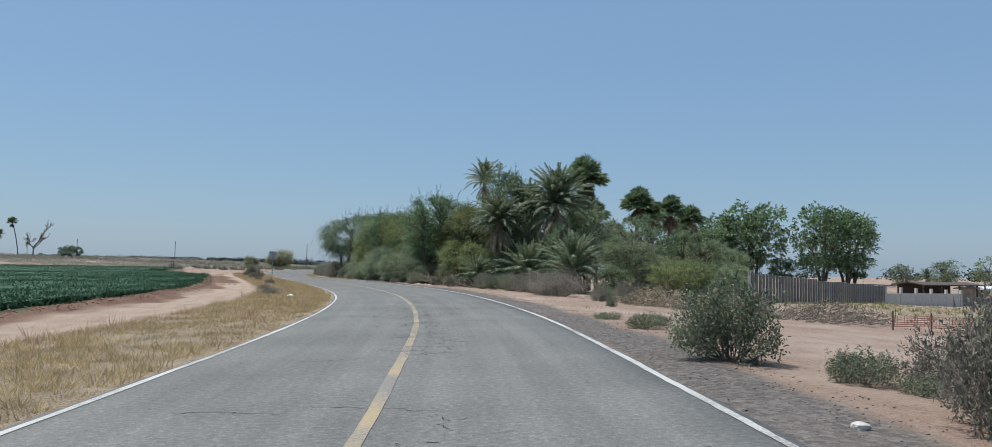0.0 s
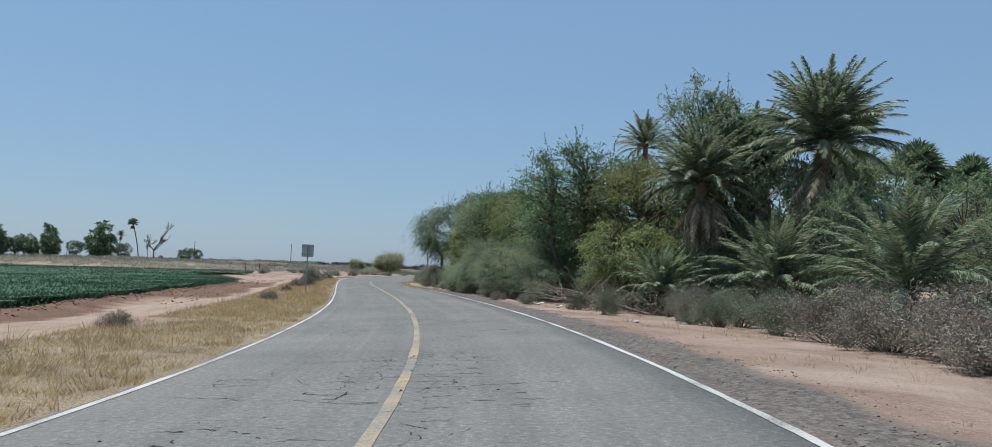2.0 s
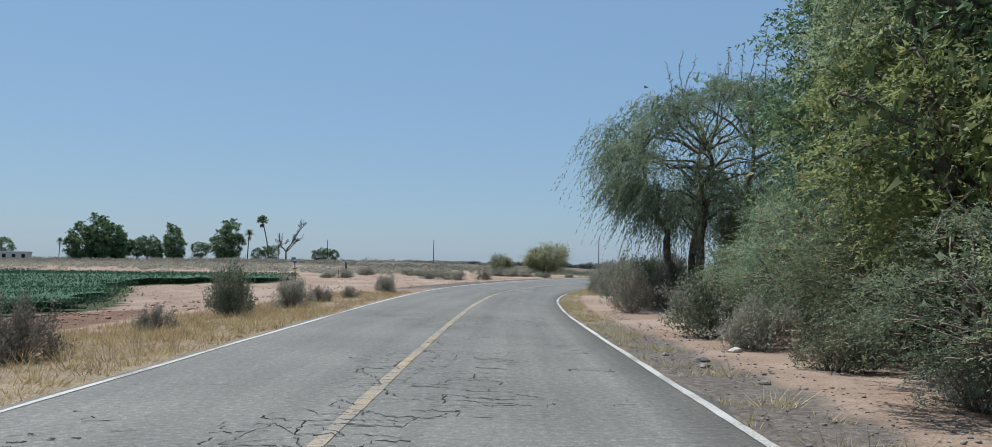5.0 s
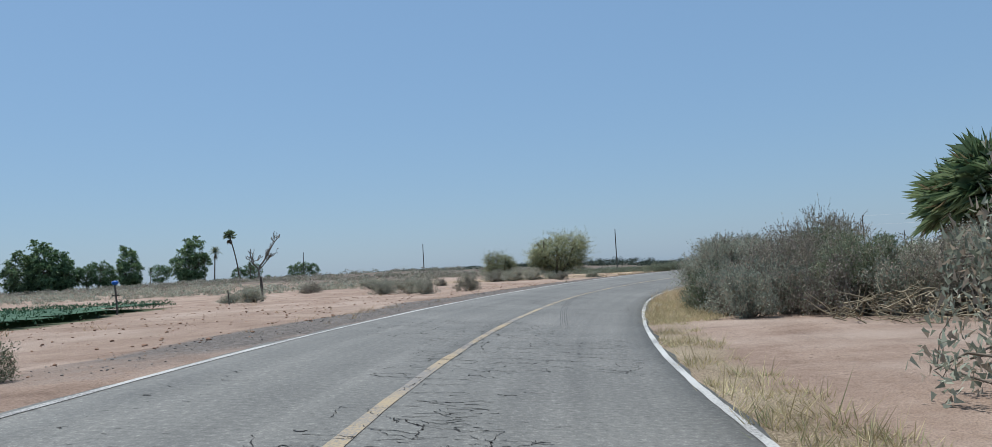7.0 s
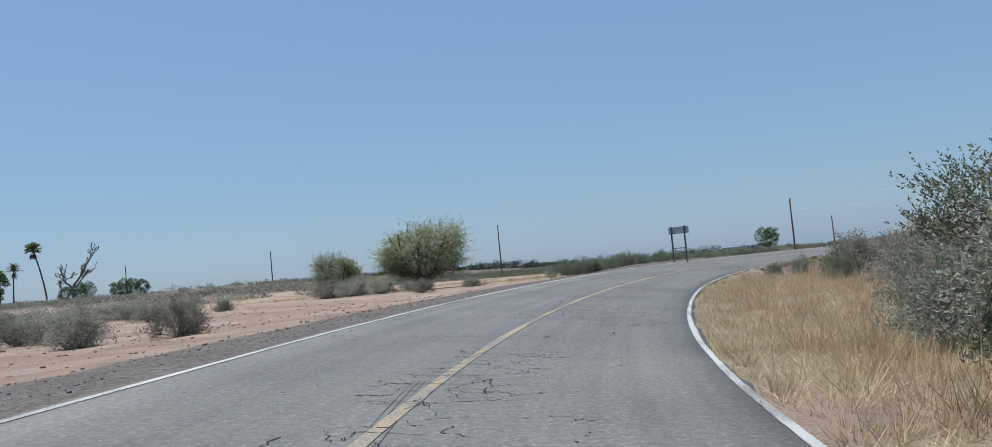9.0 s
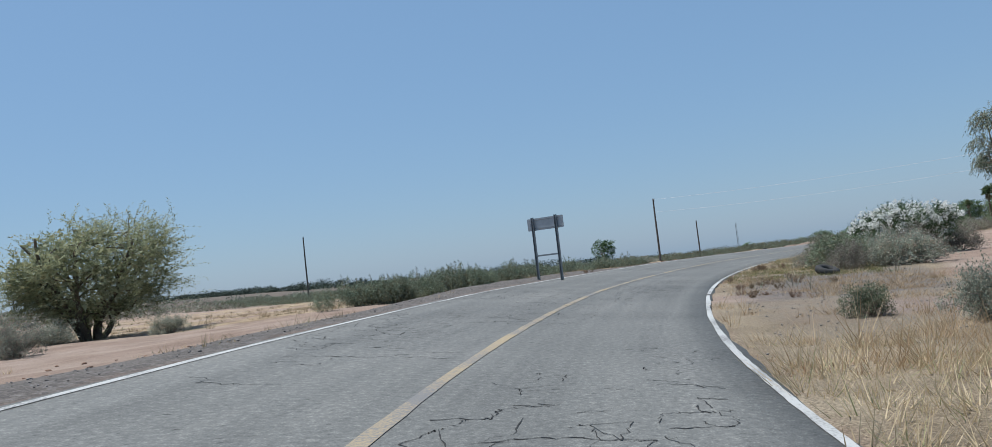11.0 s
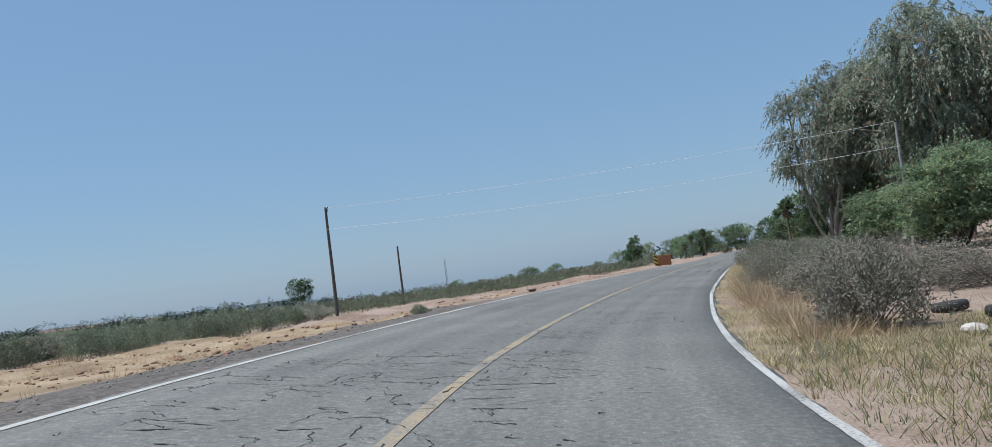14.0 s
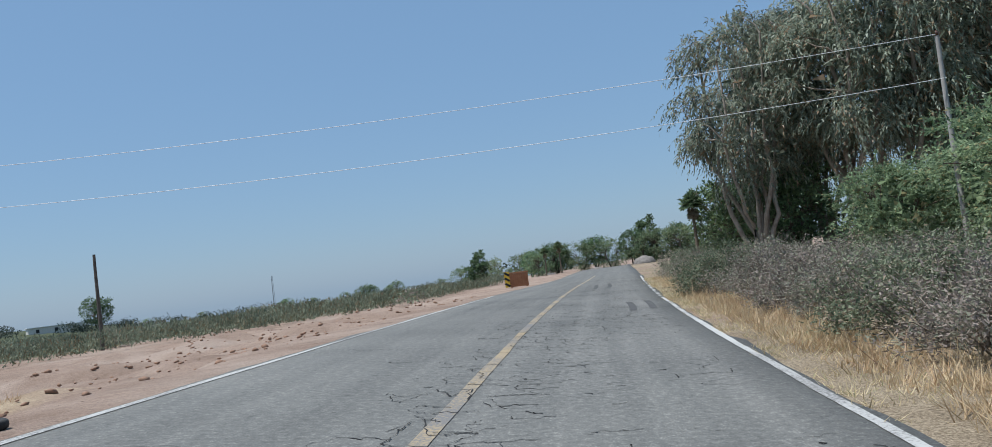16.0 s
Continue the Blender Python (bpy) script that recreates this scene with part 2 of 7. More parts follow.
def make_asphalt():
    m, nt, p, out = material("worn_cracked_asphalt")
    uvn = nt.nodes.new("ShaderNodeUVMap")
    uvn.uv_map = "road"
    uv = uvn.outputs[0]
    sep = nt.nodes.new("ShaderNodeSeparateXYZ")
    nt.links.new(uv, sep.inputs[0])
    across, along = sep.outputs[0], sep.outputs[1]
    grit = noise_tex(nt, 55.0, 2.0, 0.7, uv)
    stones = node(nt, "ShaderNodeTexVoronoi", Scale=38.0)
    nt.links.new(uv, stones.inputs["Vector"])
    patch = noise_tex(nt, 0.35, 5.0, 0.6, uv)
    streak_map = node(nt, "ShaderNodeMapping")
    streak_map.inputs["Scale"].default_value = (2.2, 0.05, 1)
    nt.links.new(uv, streak_map.inputs[0])
    streak = noise_tex(nt, 1.0, 4.0, 0.55, streak_map.outputs[0])
    base = ramp(nt, maths(nt, "ADD", maths(nt, "MULTIPLY", patch, 0.5), maths(nt, "MULTIPLY", streak, 0.5)),
                [(0.34, (0.113, 0.111, 0.102)), (0.52, (0.151, 0.148, 0.135)), (0.68, (0.188, 0.182, 0.165))])
    coarse = noise_tex(nt, 14.0, 4.0, 0.75, uv)
    speck = ramp(nt, maths(nt, "ADD", maths(nt, "MULTIPLY", grit, 0.40), maths(nt, "MULTIPLY", coarse, 0.60)), [(0.33, (0.22, 0.22, 0.22)), (0.43, (0.74, 0.74, 0.74)), (0.53, (1.0, 1.0, 1.0)), (0.64, (2.0, 1.97, 1.92))])
    col = mixc(nt, 0.72, base, speck, "MULTIPLY")
    # fine pits where stones have come out, closer together in worn patches
    pit_map = node(nt, "ShaderNodeMapping")
    pit_map.inputs["Scale"].default_value = (0.7, 1.6, 1)
    nt.links.new(uv, pit_map.inputs[0])
    pits = ramp(nt, noise_tex(nt, 9.0, 3.0, 0.6, pit_map.outputs[0]), [(0.29, (1, 1, 1)), (0.33, (0, 0, 0))])
    worn = ramp(nt, noise_tex(nt, 0.26, 4.0, 0.65, uv), [(0.40, (0.15, 0.15, 0.15)), (0.56, (1, 1, 1))])
    crack = maths(nt, "MULTIPLY", pits, worn)
    col = mixc(nt, maths(nt, "MULTIPLY", crack, 0.85), col, (0.030, 0.028, 0.026))
    nt.links.new(col, p.inputs["Base Color"])
    p.inputs["Roughness"].default_value = 0.82
    p.inputs["Specular IOR Level"].default_value = 0.35
    h = maths(nt, "SUBTRACT", maths(nt, "ADD", maths(nt, "MULTIPLY", grit, 0.5), maths(nt, "MULTIPLY", stones.outputs["Distance"], 0.4)), maths(nt, "MULTIPLY", crack, 1.6))
    bump(nt, p, h, 0.35, 0.012)
    return m


def make_paint(name, fresh, worn, amount):
    """Road paint worn through to the stones of the asphalt."""
    m, nt, p, out = material(name)
    uvn = nt.nodes.new("ShaderNodeUVMap")
    uvn.uv_map = "road"
    uv = uvn.outputs[0]
    fine = noise_tex(nt, 30.0, 4.0, 0.75, uv)
    broad = noise_tex(nt, 0.5, 4.0, 0.6, uv)
    wear = maths(nt, "ADD", maths(nt, "MULTIPLY", fine, 0.55), maths(nt, "MULTIPLY", broad, 0.45))
    tone = mixc(nt, broad, fresh, worn)
    col = mixc(nt, ramp(nt, wear, [(amount, (0, 0, 0)), (amount + 0.09, (1, 1, 1))]), tone, (0.17, 0.16, 0.15))
    nt.links.new(col, p.inputs["Base Color"])
    p.inputs["Roughness"].default_value = 0.7
    bump(nt, p, fine, 0.25, 0.008)
    return m


def make_ground():
    m, nt, p, out = material("desert_ground")
    v = world_pos(nt)
    big = noise_tex(nt, 0.05, 5.0, 0.6, v)
    mid = noise_tex(nt, 0.55, 6.0, 0.65, v)
    fine = noise_tex(nt, 9.0, 5.0, 0.7, v)
    grain = noise_tex(nt, 42.0, 3.0, 0.7, v)
    f = maths(nt, "ADD", maths(nt, "MULTIPLY", mid, 0.6), maths(nt, "MULTIPLY", fine, 0.4))
    lat, along = attr(nt, "lat"), attr(nt, "along")
    lane = nt.nodes.new("ShaderNodeCombineXYZ")
    nt.links.new(lat, lane.inputs[0])
    nt.links.new(maths(nt, "MULTIPLY", along, 0.09), lane.inputs[1])
    streak = noise_tex(nt, 1.7, 5.0, 0.65, lane.outputs[0])
    f2 = maths(nt, "ADD", maths(nt, "MULTIPLY", f, 0.84), maths(nt, "MULTIPLY", streak, 0.16))
    sand = ramp(nt, f2, [(0.34, (0.160, 0.107, 0.080)), (0.45, (0.262, 0.184, 0.139)), (0.55, (0.332, 0.242, 0.187)), (0.66, (0.418, 0.322, 0.258))])
    sand = mixc(nt, ramp(nt, big, [(0.45, (0, 0, 0)), (0.66, (0.7, 0.7, 0.7))]), sand, (0.315, 0.232, 0.178))
    dust = noise_tex(nt, 0.21, 5.0, 0.62, v)
    sand = mixc(nt, ramp(nt, dust, [(0.47, (0, 0, 0)), (0.62, (0.6, 0.6, 0.6))]), sand, (0.440, 0.350, 0.285))
    pebbles = node(nt, "ShaderNodeTexVoronoi", Scale=5.5)
    nt.links.new(v, pebbles.inputs["Vector"])
    dots = ramp(nt, pebbles.outputs["Distance"], [(0.10, (1, 1, 1)), (0.17, (0, 0, 0))])
    where = ramp(nt, mid, [(0.48, (0, 0, 0)), (0.60, (1, 1, 1))])
    sand = mixc(nt, maths(nt, "MULTIPLY", dots, where), sand, (0.115, 0.075, 0.055))

    def zone(name, soft=0.22):
        """The edge of each kind of ground is frayed by noise."""
        a = maths(nt, "ADD", attr(nt, name), maths(nt, "MULTIPLY", maths(nt, "SUBTRACT", f, 0.5), 1.3))
        return ramp(nt, a, [(0.5 - soft, (0, 0, 0)), (0.5 + soft, (1, 1, 1))])

    track = ramp(nt, f, [(0.3, (0.312, 0.222, 0.160)), (0.7, (0.468, 0.370, 0.292))])
    weave = maths(nt, "ADD", lat, maths(nt, "MULTIPLY", maths(nt, "SUBTRACT", noise_tex(nt, 0.16, 3.0, 0.5, v), 0.5), 1.6))

    def rut(centre):
        d = maths(nt, "ABSOLUTE", maths(nt, "SUBTRACT", weave, centre))
        return ramp(nt, maths(nt, "ADD", d, maths(nt, "MULTIPLY", maths(nt, "SUBTRACT", fine, 0.5), 0.5)), [(0.22, (1, 1, 1)), (0.48, (0, 0, 0))])
    wheels = maths(nt, "MAXIMUM", maths(nt, "MAXIMUM", rut(-7.7), rut(-9.2)), rut(-8.5))
    track = mixc(nt, wheels, ramp(nt, f, [(0.3, (0.235, 0.160, 0.115)), (0.7, (0.40, 0.295, 0.22))]), track)
    col = mixc(nt, zone("track"), sand, track)
    clod = ramp(nt, f, [(0.3, (0.101, 0.058, 0.039)), (0.7, (0.257, 0.160, 0.113))])
    col = mixc(nt, zone("clods"), col, clod)
    grass = ramp(nt, maths(nt, "ADD", maths(nt, "MULTIPLY", mid, 0.45), maths(nt, "MULTIPLY", grain, 0.55)), [(0.34, (0.130, 0.098, 0.066)), (0.5, (0.275, 0.215, 0.145)), (0.64, (0.420, 0.345, 0.245))])
    col = mixc(nt, zone("grass"), col, grass)
    stub = ramp(nt, mid, [(0.35, (0.235, 0.172, 0.112)), (0.5, (0.355, 0.262, 0.165)), (0.65, (0.440, 0.345, 0.235))])
    col = mixc(nt, zone("stubble"), col, stub)
    green = ramp(nt, f, [(0.3, (0.039, 0.048, 0.025)), (0.7, (0.117, 0.125, 0.066))])
    col = mixc(nt, zone("green"), col, green)
    scrub = ramp(nt, f, [(0.3, (0.094, 0.074, 0.058)), (0.7, (0.218, 0.179, 0.144))])
    col = mixc(nt, zone("scrub"), col, scrub)
    peb = node(nt, "ShaderNodeTexVoronoi", Scale=16.0)
    nt.links.new(v, peb.inputs["Vector"])
    gcol = ramp(nt, peb.outputs["Color"], [(0.2, (0.070, 0.061, 0.056)), (0.55, (0.172, 0.147, 0.126)), (0.9, (0.295, 0.267, 0.246))])
    gcol = mixc(nt, 0.55, gcol, ramp(nt, f, [(0.3, (0.098, 0.086, 0.078)), (0.7, (0.209, 0.184, 0.164))]))
    col = mixc(nt, zone("gravel"), col, gcol)
    col = mixc(nt, 0.9, col, ramp(nt, grain, [(0.3, (0.55, 0.55, 0.55)), (0.55, (1, 1, 1)), (0.75, (1.22, 1.22, 1.22))]), "MULTIPLY")
    nt.links.new(col, p.inputs["Base Color"])
    p.inputs["Roughness"].default_value = 0.95
    p.inputs["Specular IOR Level"].default_value = 0.15
    h = maths(nt, "ADD", maths(nt, "MULTIPLY", fine, 0.7), maths(nt, "MULTIPLY", grain, 0.3))
    bump(nt, p, h, 1.0, 0.07)
    return m


MAT["asphalt"] = make_asphalt()
MAT["white_line"] = make_paint("worn_white_line_paint", (0.52, 0.51, 0.48), (0.36, 0.35, 0.325), 0.50)
MAT["yellow_line"] = make_paint("worn_yellow_line_paint", (0.365, 0.268, 0.138), (0.310, 0.255, 0.175), 0.46)
MAT["ground"] = make_ground()


# ---- mesh helpers ----
def mesh_arrays(name, verts, faces, mat, uv=None):
    """A mesh from arrays: verts n x 3, faces m x 3 or m x 4."""
    verts, faces = np.asarray(verts, np.float32), np.asarray(faces, np.int32)
    me = bpy.data.meshes.new(name)
    n, k = faces.shape
    me.vertices.add(len(verts))
    me.vertices.foreach_set("co", verts.ravel())
    me.loops.add(n * k)
    me.loops.foreach_set("vertex_index", faces.ravel())
    me.polygons.add(n)
    me.polygons.foreach_set("loop_start", np.arange(0, n * k, k, dtype=np.int32))
    if uv is not None:
        layer = me.uv_layers.new(name="road")
        layer.data.foreach_set("uv", np.asarray(uv, np.float32)[faces.ravel()].ravel())
    me.update()
    me.validate()
    if mat is not None:
        me.materials.append(mat)
    return me


def part_mesh(name, me, parent, label=""):
    ob = new(name, me)
    ob.parent = parent
    return tagged(ob, label)


def part(name, bm, mat, parent, label="", smooth=False):
    me = bpy.data.meshes.new(name)
    if smooth:
        for f in bm.faces:
            f.smooth = True
    bm.to_mesh(me)
    bm.free()
    me.materials.append(mat)
    ob = new(name, me)
    if parent is not None:
        ob.parent = parent
    return tagged(ob, label)


def thing(name, m, label, category, group="", kind=""):
    ob = new(name)
    ob.empty_display_size = 0.2
    ob.matrix_world = m
    return tagged(ob, label, category, group, kind)


def box(bm, cx, cy, cz, sx, sy, sz, bevel=0.0, m=None):
    r = bmesh.ops.create_cube(bm, size=1.0)
    vs = r["verts"]
    bmesh.ops.scale(bm, vec=(sx, sy, sz), verts=vs)
    bmesh.ops.translate(bm, vec=(cx, cy, cz), verts=vs)
    if bevel > 0:
        es = list({e for v in vs for e in v.link_edges})
        g = bmesh.ops.bevel(bm, geom=es, offset=bevel, segments=2, affect="EDGES", profile=0.7)
        vs = list({v for f in g["faces"] for v in f.verts} | {v for v in vs if v.is_valid})
    if m is not None:
        bmesh.ops.transform(bm, matrix=m, verts=vs)
    return vs


class Cloud:
    """Collects vertices and triangles for one mesh."""

    def __init__(self):
        self.v, self.f, self.n = [], [], 0

    def add(self, verts, faces):
        verts, faces = np.asarray(verts, float).reshape(-1, 3), np.asarray(faces, int)
        if faces.shape[1] == 4:
            faces = np.vstack([faces[:, [0, 1, 2]], faces[:, [0, 2, 3]]])
        self.v.append(verts)
        self.f.append(faces + self.n)
        self.n += len(verts)

    def mesh(self, name, mat):
        return mesh_arrays(name, np.vstack(self.v), np.vstack(self.f), mat)

    def tube(self, pts, radii, sides=6):
        pts = np.asarray(pts, float)
        radii = np.asarray(radii, float)
        tang = np.gradient(pts, axis=0)
        tang /= np.linalg.norm(tang, axis=1)[:, None] + 1e-9
        ref = np.where(np.abs(tang[:, 2:3]) < 0.9, [[0, 0, 1.0]], [[1.0, 0, 0]])
        a = np.cross(tang, ref)
        a /= np.linalg.norm(a, axis=1)[:, None] + 1e-9
        b = np.cross(tang, a)
        ang = np.linspace(0, 2 * np.pi, sides, endpoint=False)
        ring = pts[:, None] + radii[:, None, None] * (a[:, None] * np.cos(ang)[None, :, None] + b[:, None] * np.sin(ang)[None, :, None])
        n = len(pts)
        i = np.arange(n - 1)[:, None] * sides
        j = np.arange(sides)[None]
        k = (j + 1) % sides
        self.add(ring.reshape(-1, 3), np.stack([i + j, i + k, i + sides + k, i + sides + j], -1).reshape(-1, 4))

    def leaves(self, at, along, length, width, rng, fold=0.15):
        """One pointed leaf at each place, pointing along its direction."""
        at, along = np.asarray(at, float), np.asarray(along, float)
        n = len(at)
        along = along / (np.linalg.norm(along, axis=1)[:, None] + 1e-9)
        side = np.cross(along, rng.normal(size=(n, 3)) + [0, 0, 0.45])
        side /= np.linalg.norm(side, axis=1)[:, None] + 1e-9
        ln = length * rng.uniform(0.65, 1.35, (n, 1))
        wd = width * rng.uniform(0.7, 1.3, (n, 1))
        foot = at + along * ln * 0.12
        v = np.stack([foot + side * wd * 0.5, at + along * ln, foot - side * wd * 0.5], 1)
        q = np.arange(n)[:, None] * 3
        self.add(v.reshape(-1, 3), np.hstack([q, q + 1, q + 2]))

    def blades(self, at, along, length, width, rng):
        """One thin triangle at each place."""
        at, along = np.asarray(at, float), np.asarray(along, float)
        n = len(at)
        side = rng.normal(size=(n, 3)) * [1, 1, 0.1]
        side /= np.linalg.norm(side, axis=1)[:, None]
        along = along / (np.linalg.norm(along, axis=1)[:, None] + 1e-9)
        ln = length * rng.uniform(0.5, 1.4, (n, 1))
        v = np.stack([at - side * width / 2, at + side * width / 2, at + along * ln], 1)
        q = np.arange(n)[:, None] * 3
        self.add(v.reshape(-1, 3), np.hstack([q, q + 1, q + 2]))


def lattice_noise(x, y, size, seed):
    """Smooth value noise from 0 to 1 with cells of that size, over arrays."""
    t = np.random.default_rng(seed).random((64, 64))
    u, v = np.asarray(x) / size, np.asarray(y) / size
    i, j = np.floor(u).astype(int), np.floor(v).astype(int)
    fu, fv = u - i, v - j
    fu, fv = fu * fu * (3 - 2 * fu), fv * fv * (3 - 2 * fv)
    a, b, c, d = t[i % 64, j % 64], t[(i + 1) % 64, j % 64], t[i % 64, (j + 1) % 64], t[(i + 1) % 64, (j + 1) % 64]
    return (a * (1 - fu) + b * fu) * (1 - fv) + (c * (1 - fu) + d * fu) * fv


def step(x, lo, hi):
    t = np.clip((np.asarray(x, float) - lo) / (hi - lo), 0, 1)
    return t * t * (3 - 2 * t)


# ---- the road's line and the lie of the land ----
# centre line every 12 m: x, y
LINE = [
    (1.06, -40.00), (0.40, -28.02), (-0.22, -16.03), (-0.78, -4.05), (-1.27, 7.94), (-2.04, 19.91), (-3.46, 31.83), (-5.58, 43.64),
    (-8.56, 55.27), (-12.15, 66.72), (-16.09, 78.06), (-20.18, 89.34), (-24.24, 100.63), (-28.13, 111.98), (-31.56, 123.47), (-34.09, 135.18),
    (-35.77, 147.06), (-36.03, 159.04), (-34.93, 170.99), (-32.46, 182.72), (-28.77, 194.11), (-23.91, 205.06), (-17.75, 215.34), (-10.92, 225.20),
    (-3.80, 234.85), (3.52, 244.37), (10.92, 253.82), (18.27, 263.30), (25.58, 272.81), (32.91, 282.32), (40.29, 291.78), (47.68, 301.23),
    (55.09, 310.67)]
# metres along it, height, bank in degrees (positive: the right side is higher), how much wider the right lane is than usual
BANK = [(0, 0.038, 1.27, -0.27), (60, 0.063, 1.78, -0.00), (84, -0.004, 2.01, 0.11), (108, -0.028, 1.73, 0.10), (121, 0.005, 1.12, 0.12), (132, 0.035, 0.00, 0.07),
        (144, 0.046, -1.70, -0.01), (156, 0.071, -3.38, -0.11), (168, 0.109, -4.29, -0.22), (192, 0.153, -4.93, -0.34), (204, 0.221, -5.71, -0.39), (216, 0.300, -5.98, -0.56),
        (228, 0.371, -5.80, -0.57), (252, 0.343, -5.35, -0.53), (264, 0.279, -5.23, -0.50), (278, 0.234, -4.07, -0.47), (300, 0.197, -2.17, -0.46), (324, 0.042, -0.32, -0.28),
        (336, -0.027, -0.05, -0.05)]


def smooth_line(points, n):
    p = np.array(points, float)
    q = np.vstack([2 * p[0] - p[1], p, 2 * p[-1] - p[-2]])
    u = (np.arange(n) / n)[:, None]
    out = [0.5 * (2 * q[i] + (q[i + 1] - q[i - 1]) * u + (2 * q[i - 1] - 5 * q[i] + 4 * q[i + 1] - q[i + 2]) * u ** 2
                  + (3 * q[i] - q[i - 1] - 3 * q[i + 1] + q[i + 2]) * u ** 3) for i in range(1, len(q) - 2)]
    return np.vstack(out + [q[-2:-1]])


ROAD = smooth_line(LINE, 12)                  # about one row a metre
ROAD_S = np.concatenate([[0], np.cumsum(np.linalg.norm(np.diff(ROAD[:, :2], axis=0), axis=1))])
ROAD_T = np.gradient(ROAD[:, :2], axis=0)
ROAD_T /= np.linalg.norm(ROAD_T, axis=1)[:, None]
ROAD_END = float(ROAD_S[-1])
BANK_S, BANK_Z, BANK_DEG, BANK_WIDE = np.array(BANK).T
LEFT_EDGE, RIGHT_EDGE = -3.10, 3.34


def widened(s, lat):
    """True metres to the right of the centre line; lat counts them for a right lane of the usual width."""
    return lat + np.interp(s, BANK_S, BANK_WIDE) * np.clip(np.asarray(lat, float) / 3.25, 0, 1)


def along_road(s, lat):
    """x, y of a place s metres along the road and lat metres to the right of its centre line."""
    s = np.asarray(s, float)
    lat = widened(s, lat)
    x, y = np.interp(s, ROAD_S, ROAD[:, 0]), np.interp(s, ROAD_S, ROAD[:, 1])
    tx, ty = np.interp(s, ROAD_S, ROAD_T[:, 0]), np.interp(s, ROAD_S, ROAD_T[:, 1])
    return x + ty * lat, y - tx * lat


def road_coords(x, y):
    """s and lat of places, the inverse of along_road()."""
    p = np.stack([np.ravel(x), np.ravel(y)], 1).astype(float)
    s, lat = np.empty(len(p)), np.empty(len(p))
    c = ROAD[::4, :2]
    for i in range(0, len(p), 20000):
        q = p[i:i + 20000]
        k = np.argmin(((q[:, None] - c[None]) ** 2).sum(2), 1) * 4
        k = np.clip(k, 0, len(ROAD) - 1)
        for _ in range(3):                    # slide along the tangent to the foot of the perpendicular
            d = q - ROAD[k, :2]
            t = (d * ROAD_T[k]).sum(1)
            k = np.clip(k + np.round(t).astype(int), 0, len(ROAD) - 1)
        d = q - ROAD[k, :2]
        t = (d * ROAD_T[k]).sum(1)
        s[i:i + 20000] = ROAD_S[k] + t
        lat[i:i + 20000] = d[:, 0] * ROAD_T[k, 1] - d[:, 1] * ROAD_T[k, 0]
    w = np.interp(s, BANK_S, BANK_WIDE)
    lat = np.where(lat > 3.25 + w, lat - w, np.where(lat > 0, lat / (1 + w / 3.25), lat))
    return s.reshape(np.shape(x)), lat.reshape(np.shape(x))


def road_height(s, lat):
    return np.interp(s, BANK_S, BANK_Z) + widened(s, lat) * np.tan(np.radians(np.interp(s, BANK_S, BANK_DEG)))


def far_fall(x, y, lat):
    """Beyond the bend the plain to the left of the road's end falls gently away."""
    return 0.0105 * np.maximum(y - 245, 0) * step((x + 22) / (np.abs(y - 200) + 1.0), 0.0, 0.16) * step(-lat, 10, 34) * (y > 200)


def land_height(x, y, s=None, lat=None):
    """The ground's height: it meets the road's edges, falls away to the right near the start and rises far to the left."""
    x, y = np.asarray(x, float), np.asarray(y, float)
    if s is None:
        s, lat = road_coords(x, y)
    off = np.maximum(0, np.maximum(lat - RIGHT_EDGE, LEFT_EDGE - lat))
    edge = road_height(s, np.clip(lat, LEFT_EDGE - 0.4, RIGHT_EDGE + 0.4))
    base = np.full_like(x, -0.1)
    right = 1 - step(s, 118, 165)
    base -= np.clip(lat - 9, 0, 90) * 0.034 * right
    base -= 0.25 * step(lat, 5, 16) * (1 - right)
    base += 3.2 * step(-x, 50, 125) * step(y, 150, 285)
    base += 0.45 * step(-lat, 4, 9) * step(s, 150, 176) * (1 - step(s, 256, 276)) * (1 - step(-x, 50, 125) * step(y, 150, 285))      # level with the raised side of the bend
    base += 0.22 * np.exp(-((lat + 10.7) / 0.55) ** 2) * (1 - step(s, 138, 152))      # ridge along the field
    base += (lattice_noise(x, y, 3.7, 1) - 0.5) * 0.14 + (lattice_noise(x, y, 1.3, 2) - 0.5) * 0.07
    base += (lattice_noise(x, y, 23.0, 3) - 0.5) * 0.30 * step(off, 6, 25)
    w = step(off, 0.3, 8.0)
    z = edge * (1 - w) + base * w - 0.02 * step(off, 0.0, 0.3)
    z += (lattice_noise(x, y, 0.9, 4) - 0.5) * 0.05 * step(off, 0.2, 1.5)
    z += 0.16 * np.exp(-((lat + 4.7) / 0.9) ** 2) * step(s, 224, 232) * (1 - step(s, 240, 250))      # low bank where the wide sign stands
    rough = step(-lat, 4.0, 6.0) * (1 - step(-lat, 15, 20)) * step(s, 256, 264) * (1 - step(s, 300, 310))      # rutted sand bank
    z += rough * ((lattice_noise(x, y, 2.2, 8) - 0.45) * 0.55 + (lattice_noise(x, y, 1.25, 9) - 0.5) * 0.38)
    z -= far_fall(x, y, lat)
    inside = step(np.minimum(lat - LEFT_EDGE, RIGHT_EDGE - lat), 0.0, 0.5)
    return z - 0.10 * inside


def ground_at(x, y):
    return float(land_height(np.array([x]), np.array([y]))[0])


